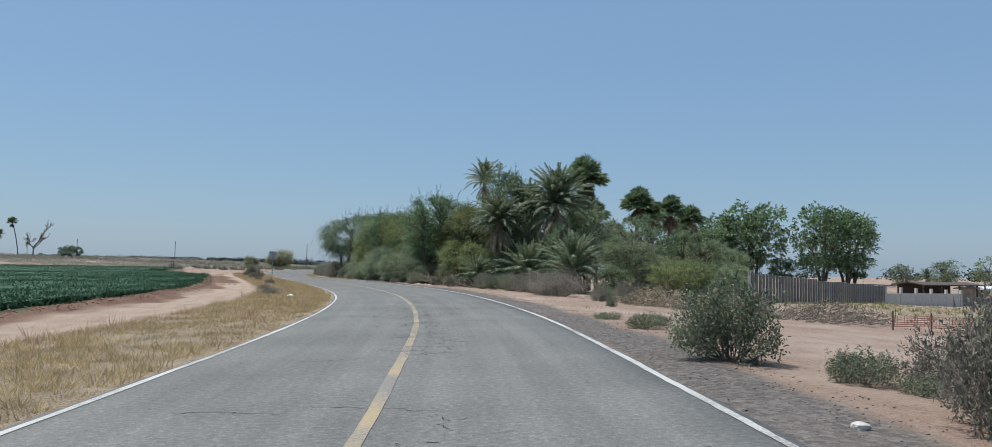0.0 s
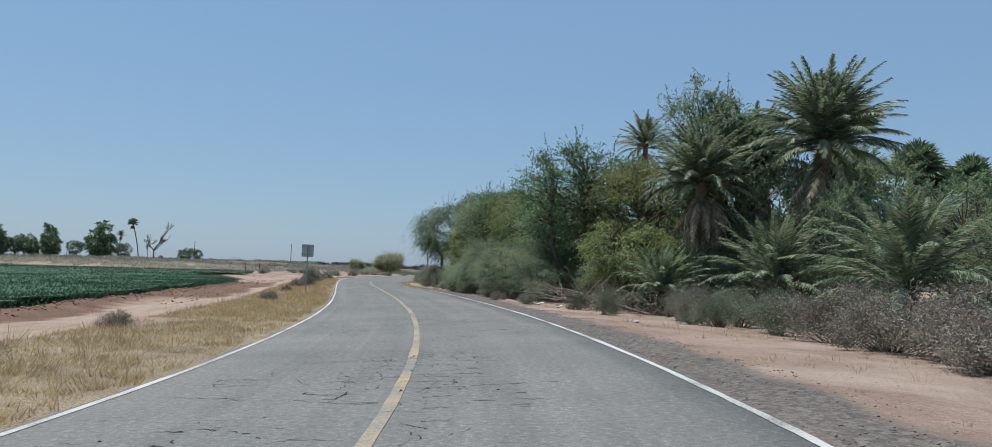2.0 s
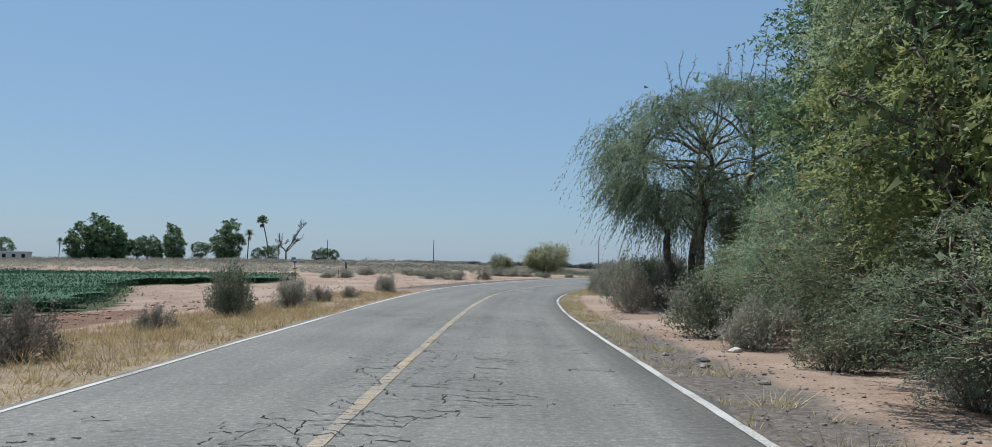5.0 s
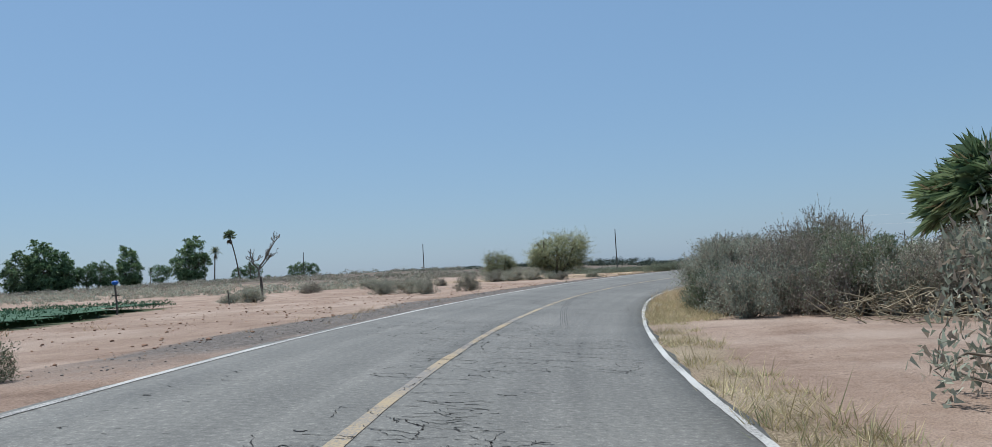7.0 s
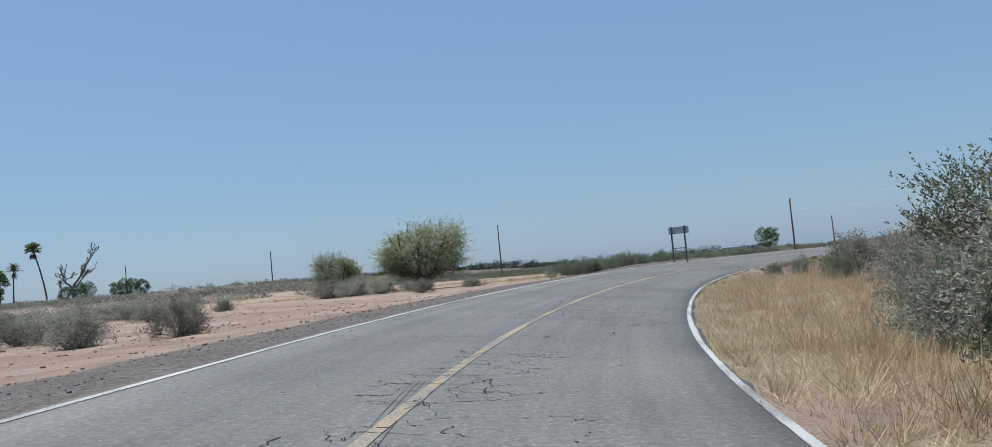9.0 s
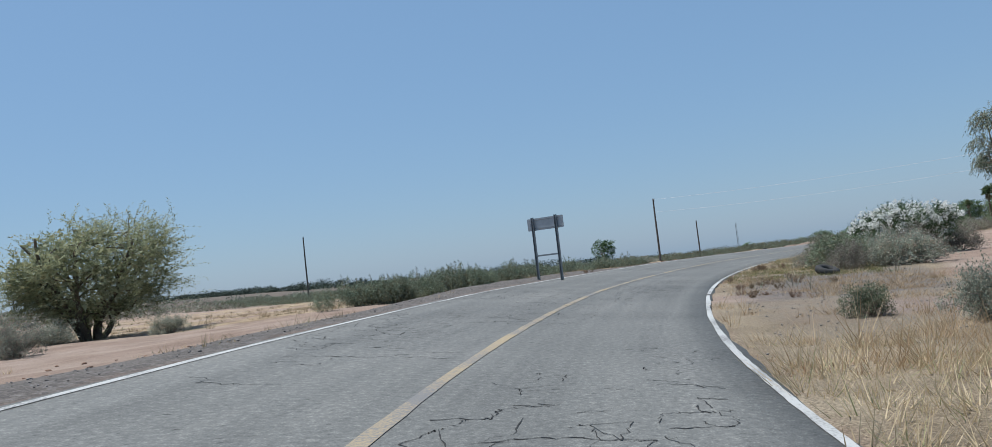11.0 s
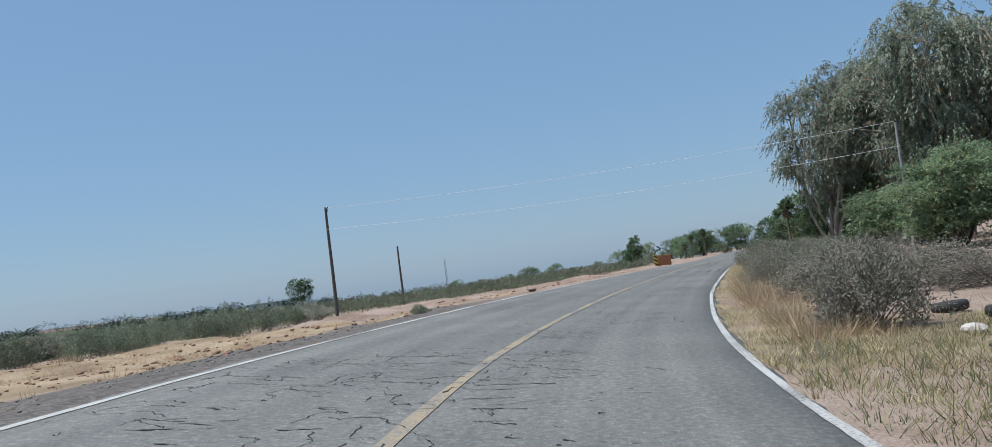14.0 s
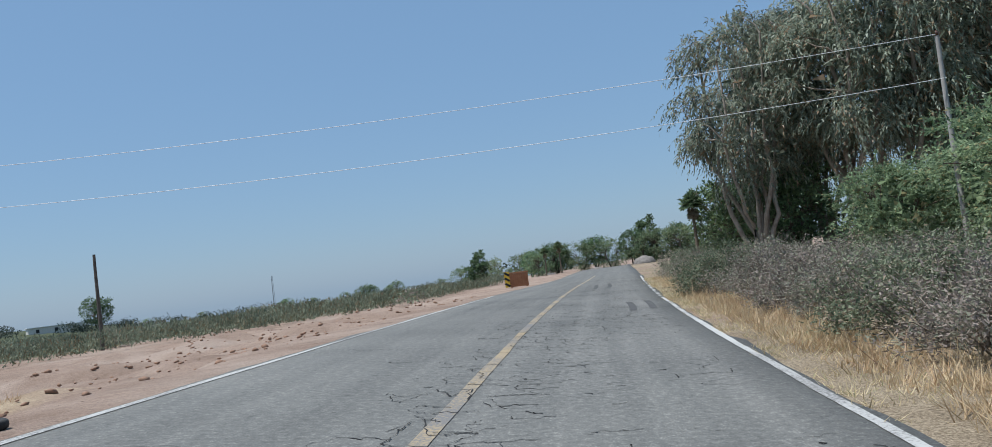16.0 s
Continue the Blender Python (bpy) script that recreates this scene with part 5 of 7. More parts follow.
for s, lat, size, tall, which in [(118.2, 7.0, 0.92, 0.95, 1), (121.6, 7.4, 1.0, 1.0, 0), (124.4, 6.5, 1.0, 1.05, 1), (127.3, 7.0, 1.08, 1.06, 0), (130.3, 7.4, 1.0, 1.0, 1), (117.2, 6.2, 0.95, 0.9, 0), (114.6, 6.9, 0.8, 0.85, 1), (116.0, 5.3, 0.5, 0.8, 0), (126.0, 5.4, 0.62, 0.8, 0),
                                  (122.8, 5.3, 0.6, 0.85, 1), (139.5, 7.6, 0.95, 1.0, 0), (142.6, 7.4, 0.9, 1.0, 1), (145.8, 7.6, 0.8, 0.85, 0), (149.0, 8.2, 0.72, 0.8, 1), (112.0, 6.6, 0.42, 0.75, 0), (117.4, 5.75, 0.7, 0.9, 1), (119.8, 5.7, 0.74, 0.95, 0),
                                  (122.6, 5.65, 0.72, 1.0, 1), (125.4, 5.6, 0.74, 0.95, 0), (128.2, 5.7, 0.74, 1.0, 1), (131.0, 5.8, 0.72, 0.95, 0), (133.6, 6.0, 0.7, 0.9, 1)]:
    put_on_road(hedge_bushes[which], s, lat, size, tall=tall)

for s, lat, w, h, which in [(115.0, 5.9, 1.2, 0.5, 2), (117.6, 5.2, 1.4, 0.7, 0), (124.0, 4.7, 1.3, 0.6, 2), (134.2, 6.0, 1.3, 0.6, 0), (137.6, 5.9, 1.5, 0.7, 2),
                            (141.0, 5.9, 1.6, 0.9, 0), (143.8, 5.7, 1.9, 1.2, 2), (147.4, 6.2, 1.8, 1.1, 0), (128.6, 5.4, 1.4, 0.7, 2)]:
    put_on_road(grey_bushes[which], s, lat, w / 2, tall=h / w * 2, label="low green-grey bush under the grove's edge")
palm_a = date_palm("date_palm", 201, 6.7, "date palm with a full grey-green crown and dead fronds", 96, 3.5, 52, 0.3, (0.4, 0.0), 10)
palm_b = date_palm("date_palm", 202, 1.6, "low bushy date palm with arching fronds", 60, 4.2, 16, 0.28, (0.1, 0.1), 18)
palm_c = date_palm("date_palm", 203, 13.2, "tall slim date palm standing above the grove", 54, 3.4, 20, 0.24, (-0.5, 0.3))
for x, y, size, p in ((4.6, 68.6, 1.08, palm_a), (0.4, 69.0, 0.84, palm_a), (2.4, 73.5, 1.0, palm_a), (5.4, 60.2, 0.92, palm_b), (2.4, 64.4, 0.8, palm_b), (-2.2, 106.0, 1.0, palm_c), (7.2, 75.4, 0.9, palm_a), (-7.5, 112.0, 0.72, palm_c),
                      (-11.5, 117.0, 0.66, palm_c), (-1.6, 66.2, 0.55, palm_b), (11.0, 66.5, 0.72, palm_b)):
    put(p, x, y, size)
fan_a = fan_palm("fan_palm", 211, 10.2, "fan palm with a rounded green crown", 48, 1.2, 0.24, 20)
fan_short = fan_palm("fan_palm", 213, 3.4, "short fan palm with a broad green crown", 50, 1.6, 0.3, 22)
put(fan_short, -19.3, 160.3, 1.1)
put(fan_short, -18.0, 158.0, 1.25)
fan_thin = fan_palm("tall_fan_palm", 212, 12.6, "very tall thin fan palm with a small crown", 30, 1.0, 0.16, 8, (2.2, 0.4))
for x, y, size in ((9.3, 84, 1.15), (15.4, 91.0, 0.97), (17.4, 92.0, 0.86), (19.5, 93, 0.92), (22.5, 95, 0.85), (-9.0, 152.0, 0.82), (10.6, 88.0, 0.82)):
    put(fan_a, x, y, size)

# shrubs on the right (metres along the road, to its right, width, height, which)
low_shoots = shoot_bush("desert_shrub", 131, 0.75, 0.85, "sage", "sprawling grey-green shrub on the gravel shoulder", 120, 60, 0.055, 0.022, "shrubs on the shoulder")
for s, lat, size, tall in [(61.0, 5.0, 0.5, 0.6), (57.6, 5.1, 0.62, 0.8), (58.9, 5.6, 0.5, 0.7), (49.4, 5.7, 0.6, 0.9), (48.6, 6.2, 0.55, 0.7), (56.4, 5.6, 0.4, 0.7)]:
    put_on_road(low_shoots, s, lat, size, tall=tall)
for s, lat, w, h, which in [(51.3, 4.75, 1.7, 1.02, 2), (49.0, 6.6, 1.2, 0.7, 1), (46.3, 5.3, 1.1, 1.15, 1), (47.4, 6.4, 1.4, 1.0, 1), (46.0, 6.2, 1.2, 1.3, 0), (70.5, 7.6, 0.5, 0.35, 2)]:
    put_on_road(grey_bushes[which], s, lat, w / 2, tall=h / w * 2)
for s, lat, w, h, which in [(108, 5.2, 0.9, 0.45, 0), (112.5, 4.7, 0.8, 0.4, 1), (128.4, 4.7, 1.3, 0.8, 2), (130.6, 5.0, 1.1, 0.7, 2), (155, 5.6, 1.6, 1.4, 1), (163.5, 6.4, 2.6, 1.9, 0), (160.5, 6.8, 2.4, 1.8, 2), (157.8, 7.4, 2.2, 1.7, 1)]:
    put_on_road(grey_bushes[which], s, lat, w / 2, tall=h / w * 2)
# tall grey bushes round the bend
for s, lat, size, tall, which in [(181.5, 5.8, 0.95, 1.0, 0), (178.8, 7.2, 0.9, 1.0, 0), (176.8, 8.6, 0.85, 1.05, 1), (184.2, 6.2, 0.95, 1.02, 0), (187.0, 6.4, 1.0, 1.05, 1), (190.0, 6.6, 1.05, 1.05, 0), (193, 7.0, 1.0, 1.0, 1),
                                  (182.5, 8.6, 1.0, 1.08, 1), (186.5, 9.4, 1.05, 1.05, 0), (176.5, 11.2, 0.9, 1.0, 0), (196.5, 7.8, 0.85, 0.8, 0), (180.0, 6.6, 0.85, 1.0, 1), (177.8, 7.9, 0.85, 1.0, 0), (183.0, 7.4, 0.9, 1.0, 1), (174.9, 9.9, 0.8, 1.0, 1)]:
    put_on_road(big_greys[2 if (s * 7) % 3 < 0.8 else which], s, lat, size, tall=tall * (0.86 + 0.05 * ((s * 13) % 5)) * (0.86 if s < 186 else 0.95))
# smaller bushes that close the foot of the tall ones
for s, lat, w, h, which in [(176.4, 5.7, 1.7, 1.2, 0), (177.9, 5.4, 1.6, 1.25, 0), (179.3, 5.25, 1.7, 1.1, 2), (180.8, 5.2, 1.5, 1.2, 0), (182.3, 5.3, 1.6, 1.0, 0), (184.0, 5.4, 1.5, 1.1, 2), (186.0, 5.6, 1.7, 1.2, 0), (188.2, 5.7, 1.6, 1.0, 0), (190.6, 5.8, 1.6, 1.1, 2),
                            (193.2, 6.0, 1.6, 0.9, 0), (195.4, 6.2, 1.4, 0.8, 0), (177.2, 6.7, 1.8, 1.2, 0), (176.3, 7.7, 1.9, 1.2, 1), (175.5, 8.9, 1.9, 1.25, 0), (174.8, 10.2, 1.9, 1.2, 1), (174.2, 11.5, 1.9, 1.2, 0)]:
    put_on_road(grey_bushes[which], s, lat, w / 2, tall=h / w * 2, label="grey-green bush at the foot of the tall saltbushes")
# hedge of grey brush after the bend
hedge_rng = np.random.default_rng(5)
hedge_shrubs = [shrub("hedge_bush", 121 + i, 1.0, 0.95, mt, lb, 40, 10500, 0.052, 0.021, 0.3, "brush hedge after the bend")
                for i, (mt, lb) in enumerate((("brownbush", "dense grey-brown brush with fine twigs beside the road"), ("sage", "dense grey-green brush with fine leaves beside the road")))]
# dry bushes between the sand shoulder and the palms
for s, lat, w, h, which in [(78, 9.4, 1.1, 0.62, 0), (83.5, 9.0, 3.0, 1.2, 0), (87, 9.8, 3.4, 1.4, 0), (91, 9.3, 2.8, 1.35, 0), (85.4, 8.8, 2.2, 0.95, 0), (89.0, 9.2, 2.4, 1.1, 0), (82, 11.0, 1.8, 0.8, 1), (96.5, 8.7, 2.0, 1.0, 1), (94.0, 9.2, 1.9, 1.1, 1),
                            (79.5, 11.3, 1.5, 1.1, 0), (101, 6.6, 1.2, 0.9, 1), (99.3, 8.6, 1.5, 1.05, 1), (97, 8.1, 1.2, 1.1, 0), (98.6, 10.3, 1.6, 1.1, 1), (104, 6.4, 1.0, 0.7, 1)]:
    put_on_road(hedge_shrubs[which], s, lat, w / 2, tall=h / w * 2, label=("dry grey-brown bush on the sand before the palms", "grey-green bush on the sand before the palms")[which])
for s in np.arange(261.5, 306, 2.2):
    lat = 5.15 + hedge_rng.uniform(-0.3, 0.4) + (0.7 if s < 266 else 0)
    which = (1, 2, 1, 2)[int(hedge_rng.integers(0, 4))] if s > 270 else 1
    put_on_road(hedge_shrubs[which - 1], s + hedge_rng.uniform(-0.5, 0.5), lat, hedge_rng.uniform(1.0, 1.3), tall=hedge_rng.uniform(0.6, 0.75) if s < 268 else hedge_rng.uniform(0.74, 0.95))
    put_on_road(hedge_shrubs[0 if s % 3 > 1 or s < 272 else 1], s + hedge_rng.uniform(-0.5, 0.5), lat + 2.3, hedge_rng.uniform(1.3, 1.6), tall=hedge_rng.uniform(0.45, 0.6) if s < 268 else hedge_rng.uniform(0.6, 0.75))
for s, lat, w, h, which in [(255.3, 5.0, 1.5, 1.0, 1), (256.3, 5.0, 1.0, 0.65, 1), (205, 8.6, 2.2, 1.1, 0), (209, 9.2, 2.4, 1.2, 1), (213, 7.6, 1.6, 0.8, 2), (217, 8.5, 2.6, 1.3, 1), (221, 10, 2.2, 1.2, 0), (237.6, 6.7, 2.6, 1.0, 2), (236.6, 8.4, 2.4, 1.0, 0), (239.8, 6.0, 1.5, 0.7, 1), (219.4, 5.3, 0.8, 0.42, 2), (217.9, 6.4, 1.0, 0.65, 0), (249.9, 8.6, 2.0, 0.9, 2), (240.5, 7.8, 2.2, 0.9, 2), (238.2, 9.0, 2.6, 0.95, 0), (243, 9.3, 2.4, 1.1, 1),
                            (235.8, 7.0, 1.4, 0.8, 1), (254, 9.4, 2.6, 1.0, 1), (252, 11.4, 2.2, 1.0, 1)]:
    put_on_road(grey_bushes[which], s, lat, w / 2, tall=h / w * 2)


def oleander(x, y):
    rng = np.random.default_rng(77)
    root = thing("oleander_bush", Matrix(), "large oleander bush covered in white flowers", "shrub")
    wood, cl, fl = Cloud(), Cloud(), Cloud()
    pts = crown_points(rng, 90, 2.3, 0.2, 1.95, 0.6, 6)
    for p in pts:
        wood.tube(jitter_line((p[0] * 0.1, p[1] * 0.1, -0.1), p, 6, 0.15, rng, 0.2), np.linspace(0.03, 0.008, 6), 4)
    sprays(cl, pts, 0.34, 34, 11, 0.5, 0.15, 0.5, 0.14, 0.028, rng)
    n = 860
    u = rng.normal(size=(n, 3))
    u[:, 2] = np.abs(u[:, 2]) * 0.9 + 0.05
    u /= np.linalg.norm(u, axis=1)[:, None]
    near = pts[rng.integers(0, len(pts), n)]
    heads = near + u * rng.uniform(0.40, 0.62, (n, 1))
    c = np.repeat(heads, 26, 0)
    d = rng.normal(size=(len(c), 3))
    d /= np.linalg.norm(d, axis=1)[:, None]
    fl.leaves(c + d * 0.075, d, 0.08, 0.085, rng)
    part_mesh("branch_frame", wood.mesh("oleander_stems", MAT["bark"]), root)
    part_mesh("foliage", cl.mesh("oleander_leaves", MAT["oleander"]), root)
    part_mesh("blossom", fl.mesh("oleander_flowers", MAT["petal"]), root, "clusters of white flowers")
    put(root, x, y, 1.0, turn=20)


oleander(-16.5, 199.7)

# eucalyptus stand and mesquites after the bend
for x, y, size, which in [(17.6, 247.4, 0.84, 0), (20.8, 243.0, 0.95, 1), (25.5, 252.0, 1.0, 1), (33.0, 246.0, 1.0, 0), (22.5, 247.0, 0.92, 0), (22.2, 240.0, 1.0, 0), (25.5, 236.5, 1.05, 1), (28.5, 241.5, 1.05, 0), (27.5, 232.0, 0.98, 0), (31.0, 229.5, 1.0, 1), (33.5, 236, 1.05, 1),
                          (30.5, 224.0, 0.95, 0)]:
    put(eucalypts[which], x, y, size * 1.04, tall=1.04 if (x, y) == (22.2, 240.0) else 0.95)
for x, y, size in ((8.2, 228.4, 1.15), (11.5, 231.0, 1.25), (14.0, 235.0, 0.9), (17.5, 239.4, 0.8), (12.6, 224.5, 1.2), (9.0, 233.8, 0.8), (15.5, 229.0, 1.15), (-1.0, 215.0, 0.7), (4.0, 218.0, 0.9)):
    put(thicket, x, y, size * 0.92, label="green mesquite thicket below the eucalyptus stand")
for x, y, size in ((18.6, 250.6, 0.42), (20.6, 247.6, 0.46), (22.8, 251.0, 0.48)):
    put(round_tree, x, y, size, label="low dark leafy tree beside the eucalyptus stand")
put(fan_a, 16.7, 251.2, 0.36)

# far right: large trees, hedge
for x, y, size, tall in ((47.0, 150.5, 1.14, 1.08), (42.5, 152.5, 0.98, 1.05), (58.0, 146.5, 1.02, 1.15), (63.0, 148.5, 1.05, 1.08), (27, 128, 0.9, 1.0), (34, 136, 0.9, 0.9), (66, 152, 0.6, 0.8), (52, 150, 0.55, 0.7), (39, 146, 0.55, 0.8)):
    put(round_tree, x, y, size, tall=tall)
for x, y, size in ((86, 158, 0.9), (97, 160, 1.1), (104, 157, 1.2), (111, 155, 1.2), (75, 152, 0.7)):
    put(small_tree, x, y, size)
for x, y, size in ((92, 176, 0.7), (97, 178, 0.72)):
    put(palm_b, x, y, size)

# far left: farmstead trees on the rise
for x, y, w, h in [(-209.4, 261.6, 8.0, 11.5), (-206.1, 265.2, 9.0, 13.8), (-203.2, 268.1, 7.0, 11.0), (-192.2, 278.7, 6.2, 11.6), (-180.7, 288.5, 8.2, 13.4), (-196.0, 276.0, 4.0, 6.0), (-236, 246, 9, 11), (-243, 240, 9, 12)]:
    put(far_tree, x, y, w / 7.4, tall=h / 13.0 * 7.4 / w)
for x, y, size in ((-197.6, 273.7, 0.62), (-199.4, 272.0, 0.5), (-186.6, 283.6, 0.48), (-167.2, 303.0, 0.14), (-228, 252, 0.55), (-160.6, 305.5, 0.34), (-158.6, 307.0, 0.40), (-156.4, 309.0, 0.36)):
    put(round_tree, x, y, size)
put(round_tree, -247.0, 401.0, 0.72)
put(round_tree, -252.0, 398.0, 0.62)
for x, y, size in ((-176.4, 292.3, 0.62), (-178.0, 290.5, 0.45), (-170.2, 299.6, 0.34), (-188.5, 282, 0.33), (-213, 257, 0.4)):
    put(palm_c, x, y, size, label="date palm beside a far farmstead")
put(fan_thin, -172.4, 297.6, 1.02, turn=209)


def dead_tree(x, y):
    """A bare tree whose trunk forks low into two long crooked limbs, the longer one leaning out to one side, with few side branches."""
    rng = np.random.default_rng(23)
    root = thing("dead_tree", Matrix(), "bare bleached dead tree with forked limbs", "tree")
    wood = Cloud()

    def limb(a, b, r, sides, depth):
        line = jitter_line(a, b, 9, 0.5 if depth else 0.25, rng)
        wood.tube(line, np.linspace(r, max(r * 0.4, 0.09), 9), 6)
        for k in range(sides):
            f = line[rng.integers(3, 9)]
            v = (b - a) / np.linalg.norm(b - a) + rng.normal(size=3) * [0.65, 0.65, 0.3] + [0, 0, 0.35]
            limb(f, f + v / np.linalg.norm(v) * rng.uniform(1.4, 3.2) * (1.0 if depth == 2 else 0.6), r * 0.45, 3 if depth == 2 else 0, depth - 1)
    fork = np.array([0.2, 0.1, 3.2])
    limb(np.array([0, 0, -0.3]), fork, 0.42, 0, 0)
    limb(fork, np.array([3.6, 2.9, 10.6]), 0.30, 7, 2)
    limb(fork, np.array([-1.6, -1.3, 8.2]), 0.26, 5, 2)
    limb(fork, np.array([2.4, 2.0, 6.0]), 0.2, 4, 2)
    part_mesh("trunk", wood.mesh("dead_tree_wood", MAT["twig"]), root)
    put(root, x, y, 1.0, turn=0)


dead_tree(-169.6, 302.0)

# left of the bend: palo verdes and low shrubs
put(palo_verde, -50.9, 193.3, 1.08, turn=30, tall=0.82)
put(palo_verde, -57.4, 194.4, 0.58, turn=200, label="smaller dense yellow-green palo verde")
for x, y, w, h, which in [(-54.6, 190.6, 3.4, 1.2, 0), (-57.0, 191.6, 3.2, 1.1, 0), (-52.4, 189.8, 2.8, 1.0, 0), (-50.6, 189.9, 1.8, 0.7, 0), (-48.0, 156.4, 1.7, 0.95, 0), (-45.6, 157.0, 1.5, 0.9, 1), (-50.2, 158.6, 2.2, 0.9, 0), (-52.6, 159.4, 1.8, 0.8, 0), (-63.4, 158.2, 2.0, 0.7, 0),
                          (-47.5, 183, 1.4, 0.7, 2), (-61.5, 181, 2.4, 0.8, 0), (-59.8, 155.4, 2.0, 0.9, 0), (-57.9, 173.2, 2.0, 0.8, 0), (-65.5, 180.8, 2.6, 0.9, 0), (-62.6, 178.5, 2.4, 0.8, 0), (-46.5, 190, 1.5, 0.6, 2), (-69, 176, 2.2, 0.9, 1), (-57, 178, 1.2, 0.6, 1)]:
    put(grey_bushes[which % 2], x, y, w / 2, tall=h / w * 2)
# sparse bushes along the left edge of the road
for s, lat, w, h, which in [(136.7, -5.0, 1.0, 0.75, 1), (134.2, -5.7, 1.1, 0.55, 1), (145.8, -5.3, 1.25, 1.1, 2), (149.8, -5.0, 1.2, 0.85, 0), (147.8, -5.9, 0.9, 0.5, 1), (142.0, -5.5, 0.8, 0.45, 1), (153.2, -5.0, 0.9, 0.5, 1), (156.4, -4.7, 0.8, 0.4, 1),
                            (161.2, -4.3, 1.0, 0.75, 0), (165, -5.2, 0.9, 0.5, 2), (125.0, -5.9, 0.7, 0.35, 1), (112, -5.8, 0.9, 0.4, 1), (93, -6.8, 0.9, 0.35, 1), (85.2, -6.3, 1.3, 0.4, 1)]:
    put_on_road(grey_bushes[which], s, lat, w / 2, tall=h / w * 2)
# weeds behind the sign and along the left shoulder
weed_rng = np.random.default_rng(6)
for i in range(105):
    s = weed_rng.uniform(236.6, 244.2)
    lat = -np.interp(s, [235.5, 239, 241, 243.5, 244.2], [10.4, 8.8, 6.7, 5.7, 6.0]) - weed_rng.uniform(0, 1) ** 1.4 * np.interp(s, [235.5, 239, 242], [1.2, 4.0, 6.0])
    put_on_road(weeds[i % 2], s, lat, weed_rng.uniform(0.55, 1.05), tall=weed_rng.uniform(0.9, 1.3))
put_on_road(weeds[0], 234.4, -11.6, 0.8, tall=1.1)
put_on_road(weeds[1], 243.4, -4.9, 0.55, tall=1.3)
for i in range(46):
    put_on_road(weeds[i % 2], weed_rng.uniform(266, 284), -18.5 - weed_rng.uniform(0, 1) ** 1.5 * 14, weed_rng.uniform(0.8, 1.3), tall=weed_rng.uniform(0.9, 1.3))
for i in range(40):
    put_on_road(far_bushes[0], weed_rng.uniform(262, 330), -20 - weed_rng.uniform(0, 22), weed_rng.uniform(0.6, 1.2), tall=0.9)


def dock_plant(seed, h, mat, label):
    """A weed of a few upright stalks with dense dry seed heads."""
    rng = np.random.default_rng(seed)
    root = thing("dock_weed", Matrix(), label, "weed", "dry dock weeds")
    cl = Cloud()
    for _ in range(13):
        a, d = rng.uniform(0, 2 * math.pi), rng.uniform(0.02, 0.22)
        top = np.array([math.cos(a) * d * 1.9, math.sin(a) * d * 1.9, h * rng.uniform(0.55, 1.1)])
        line = jitter_line((math.cos(a) * d * 0.5, math.sin(a) * d * 0.5, -0.04), top, 5, 0.04, rng)
        cl.tube(line, np.linspace(0.007, 0.003, 5), 3)
        t = rng.uniform(0.35, 1.0, (85, 1))
        p = line[0] * (1 - t) + top * t + rng.normal(size=(85, 3)) * [0.022, 0.022, 0.015]
        cl.leaves(p, rng.normal(size=(85, 3)) + [0, 0, 0.8], 0.038, 0.026, rng)
    part_mesh("seed_head", cl.mesh("dock_seed_heads", MAT[mat]), root)
    return root


MAT["dockseed"] = leaf_material("dock_seed_head", (0.130, 0.085, 0.058), (0.300, 0.205, 0.140), (0.34, 0.26, 0.17), 0.25, 0.2, 0.9)
docks = [dock_plant(141, 0.55, "dockseed", "dark brown dry dock weed on the verge"), dock_plant(142, 0.45, "dockseed", "dark brown dry dock weed on the verge")]
dock_rng = np.random.default_rng(9)
for s0, lat0, ds, dl, n in ((241.0, 4.1, 0.9, 0.5, 9), (232.0, 5.0, 2.6, 0.9, 9), (229.0, 5.2, 1.2, 0.8, 5), (230.0, 3.9, 4.5, 0.3, 6), (225.4, 4.5, 1.0, 0.5, 4)):
    for i in range(n):
        put_on_road(docks[i % 2], s0 + dock_rng.normal() * ds * 0.6, lat0 + dock_rng.normal() * dl * 0.6, dock_rng.uniform(0.4, 0.7) * (0.6 if s0 < 236 else 0.75), tall=dock_rng.uniform(0.8, 1.15))
for s, lat in ((240.7, -3.35), (240.9, -3.45), (241.2, -3.5), (241.7, -3.4)):
    put_on_road(docks[0], s, lat, 0.24)
for s, lat in ((262.8, -3.9), (263.2, -4.1)):
    put_on_road(weeds[0], s, lat, 0.3, tall=0.9)


# ---- signs, poles and wires ----
def rounded_panel(bm, w, h, t, r, cz):
    """An upright sheet in the xz plane with rounded corners, facing along y."""
    pts = []
    for cx, cz2, a0 in ((w / 2 - r, h / 2 - r, 0), (-w / 2 + r, h / 2 - r, 90), (-w / 2 + r, -h / 2 + r, 180), (w / 2 - r, -h / 2 + r, 270)):
        for k in range(5):
            a = radians(a0 + 22.5 * k)
            pts.append((cx + r * math.cos(a), cz + cz2 + r * math.sin(a)))
    front = [bm.verts.new((x, -t / 2, z)) for x, z in pts]
    back = [bm.verts.new((x, t / 2, z)) for x, z in pts]
    bm.faces.new(front)
    bm.faces.new(list(reversed(back)))
    n = len(pts)
    for i in range(n):
        j = (i + 1) % n
        bm.faces.new((front[j], front[i], back[i], back[j]))


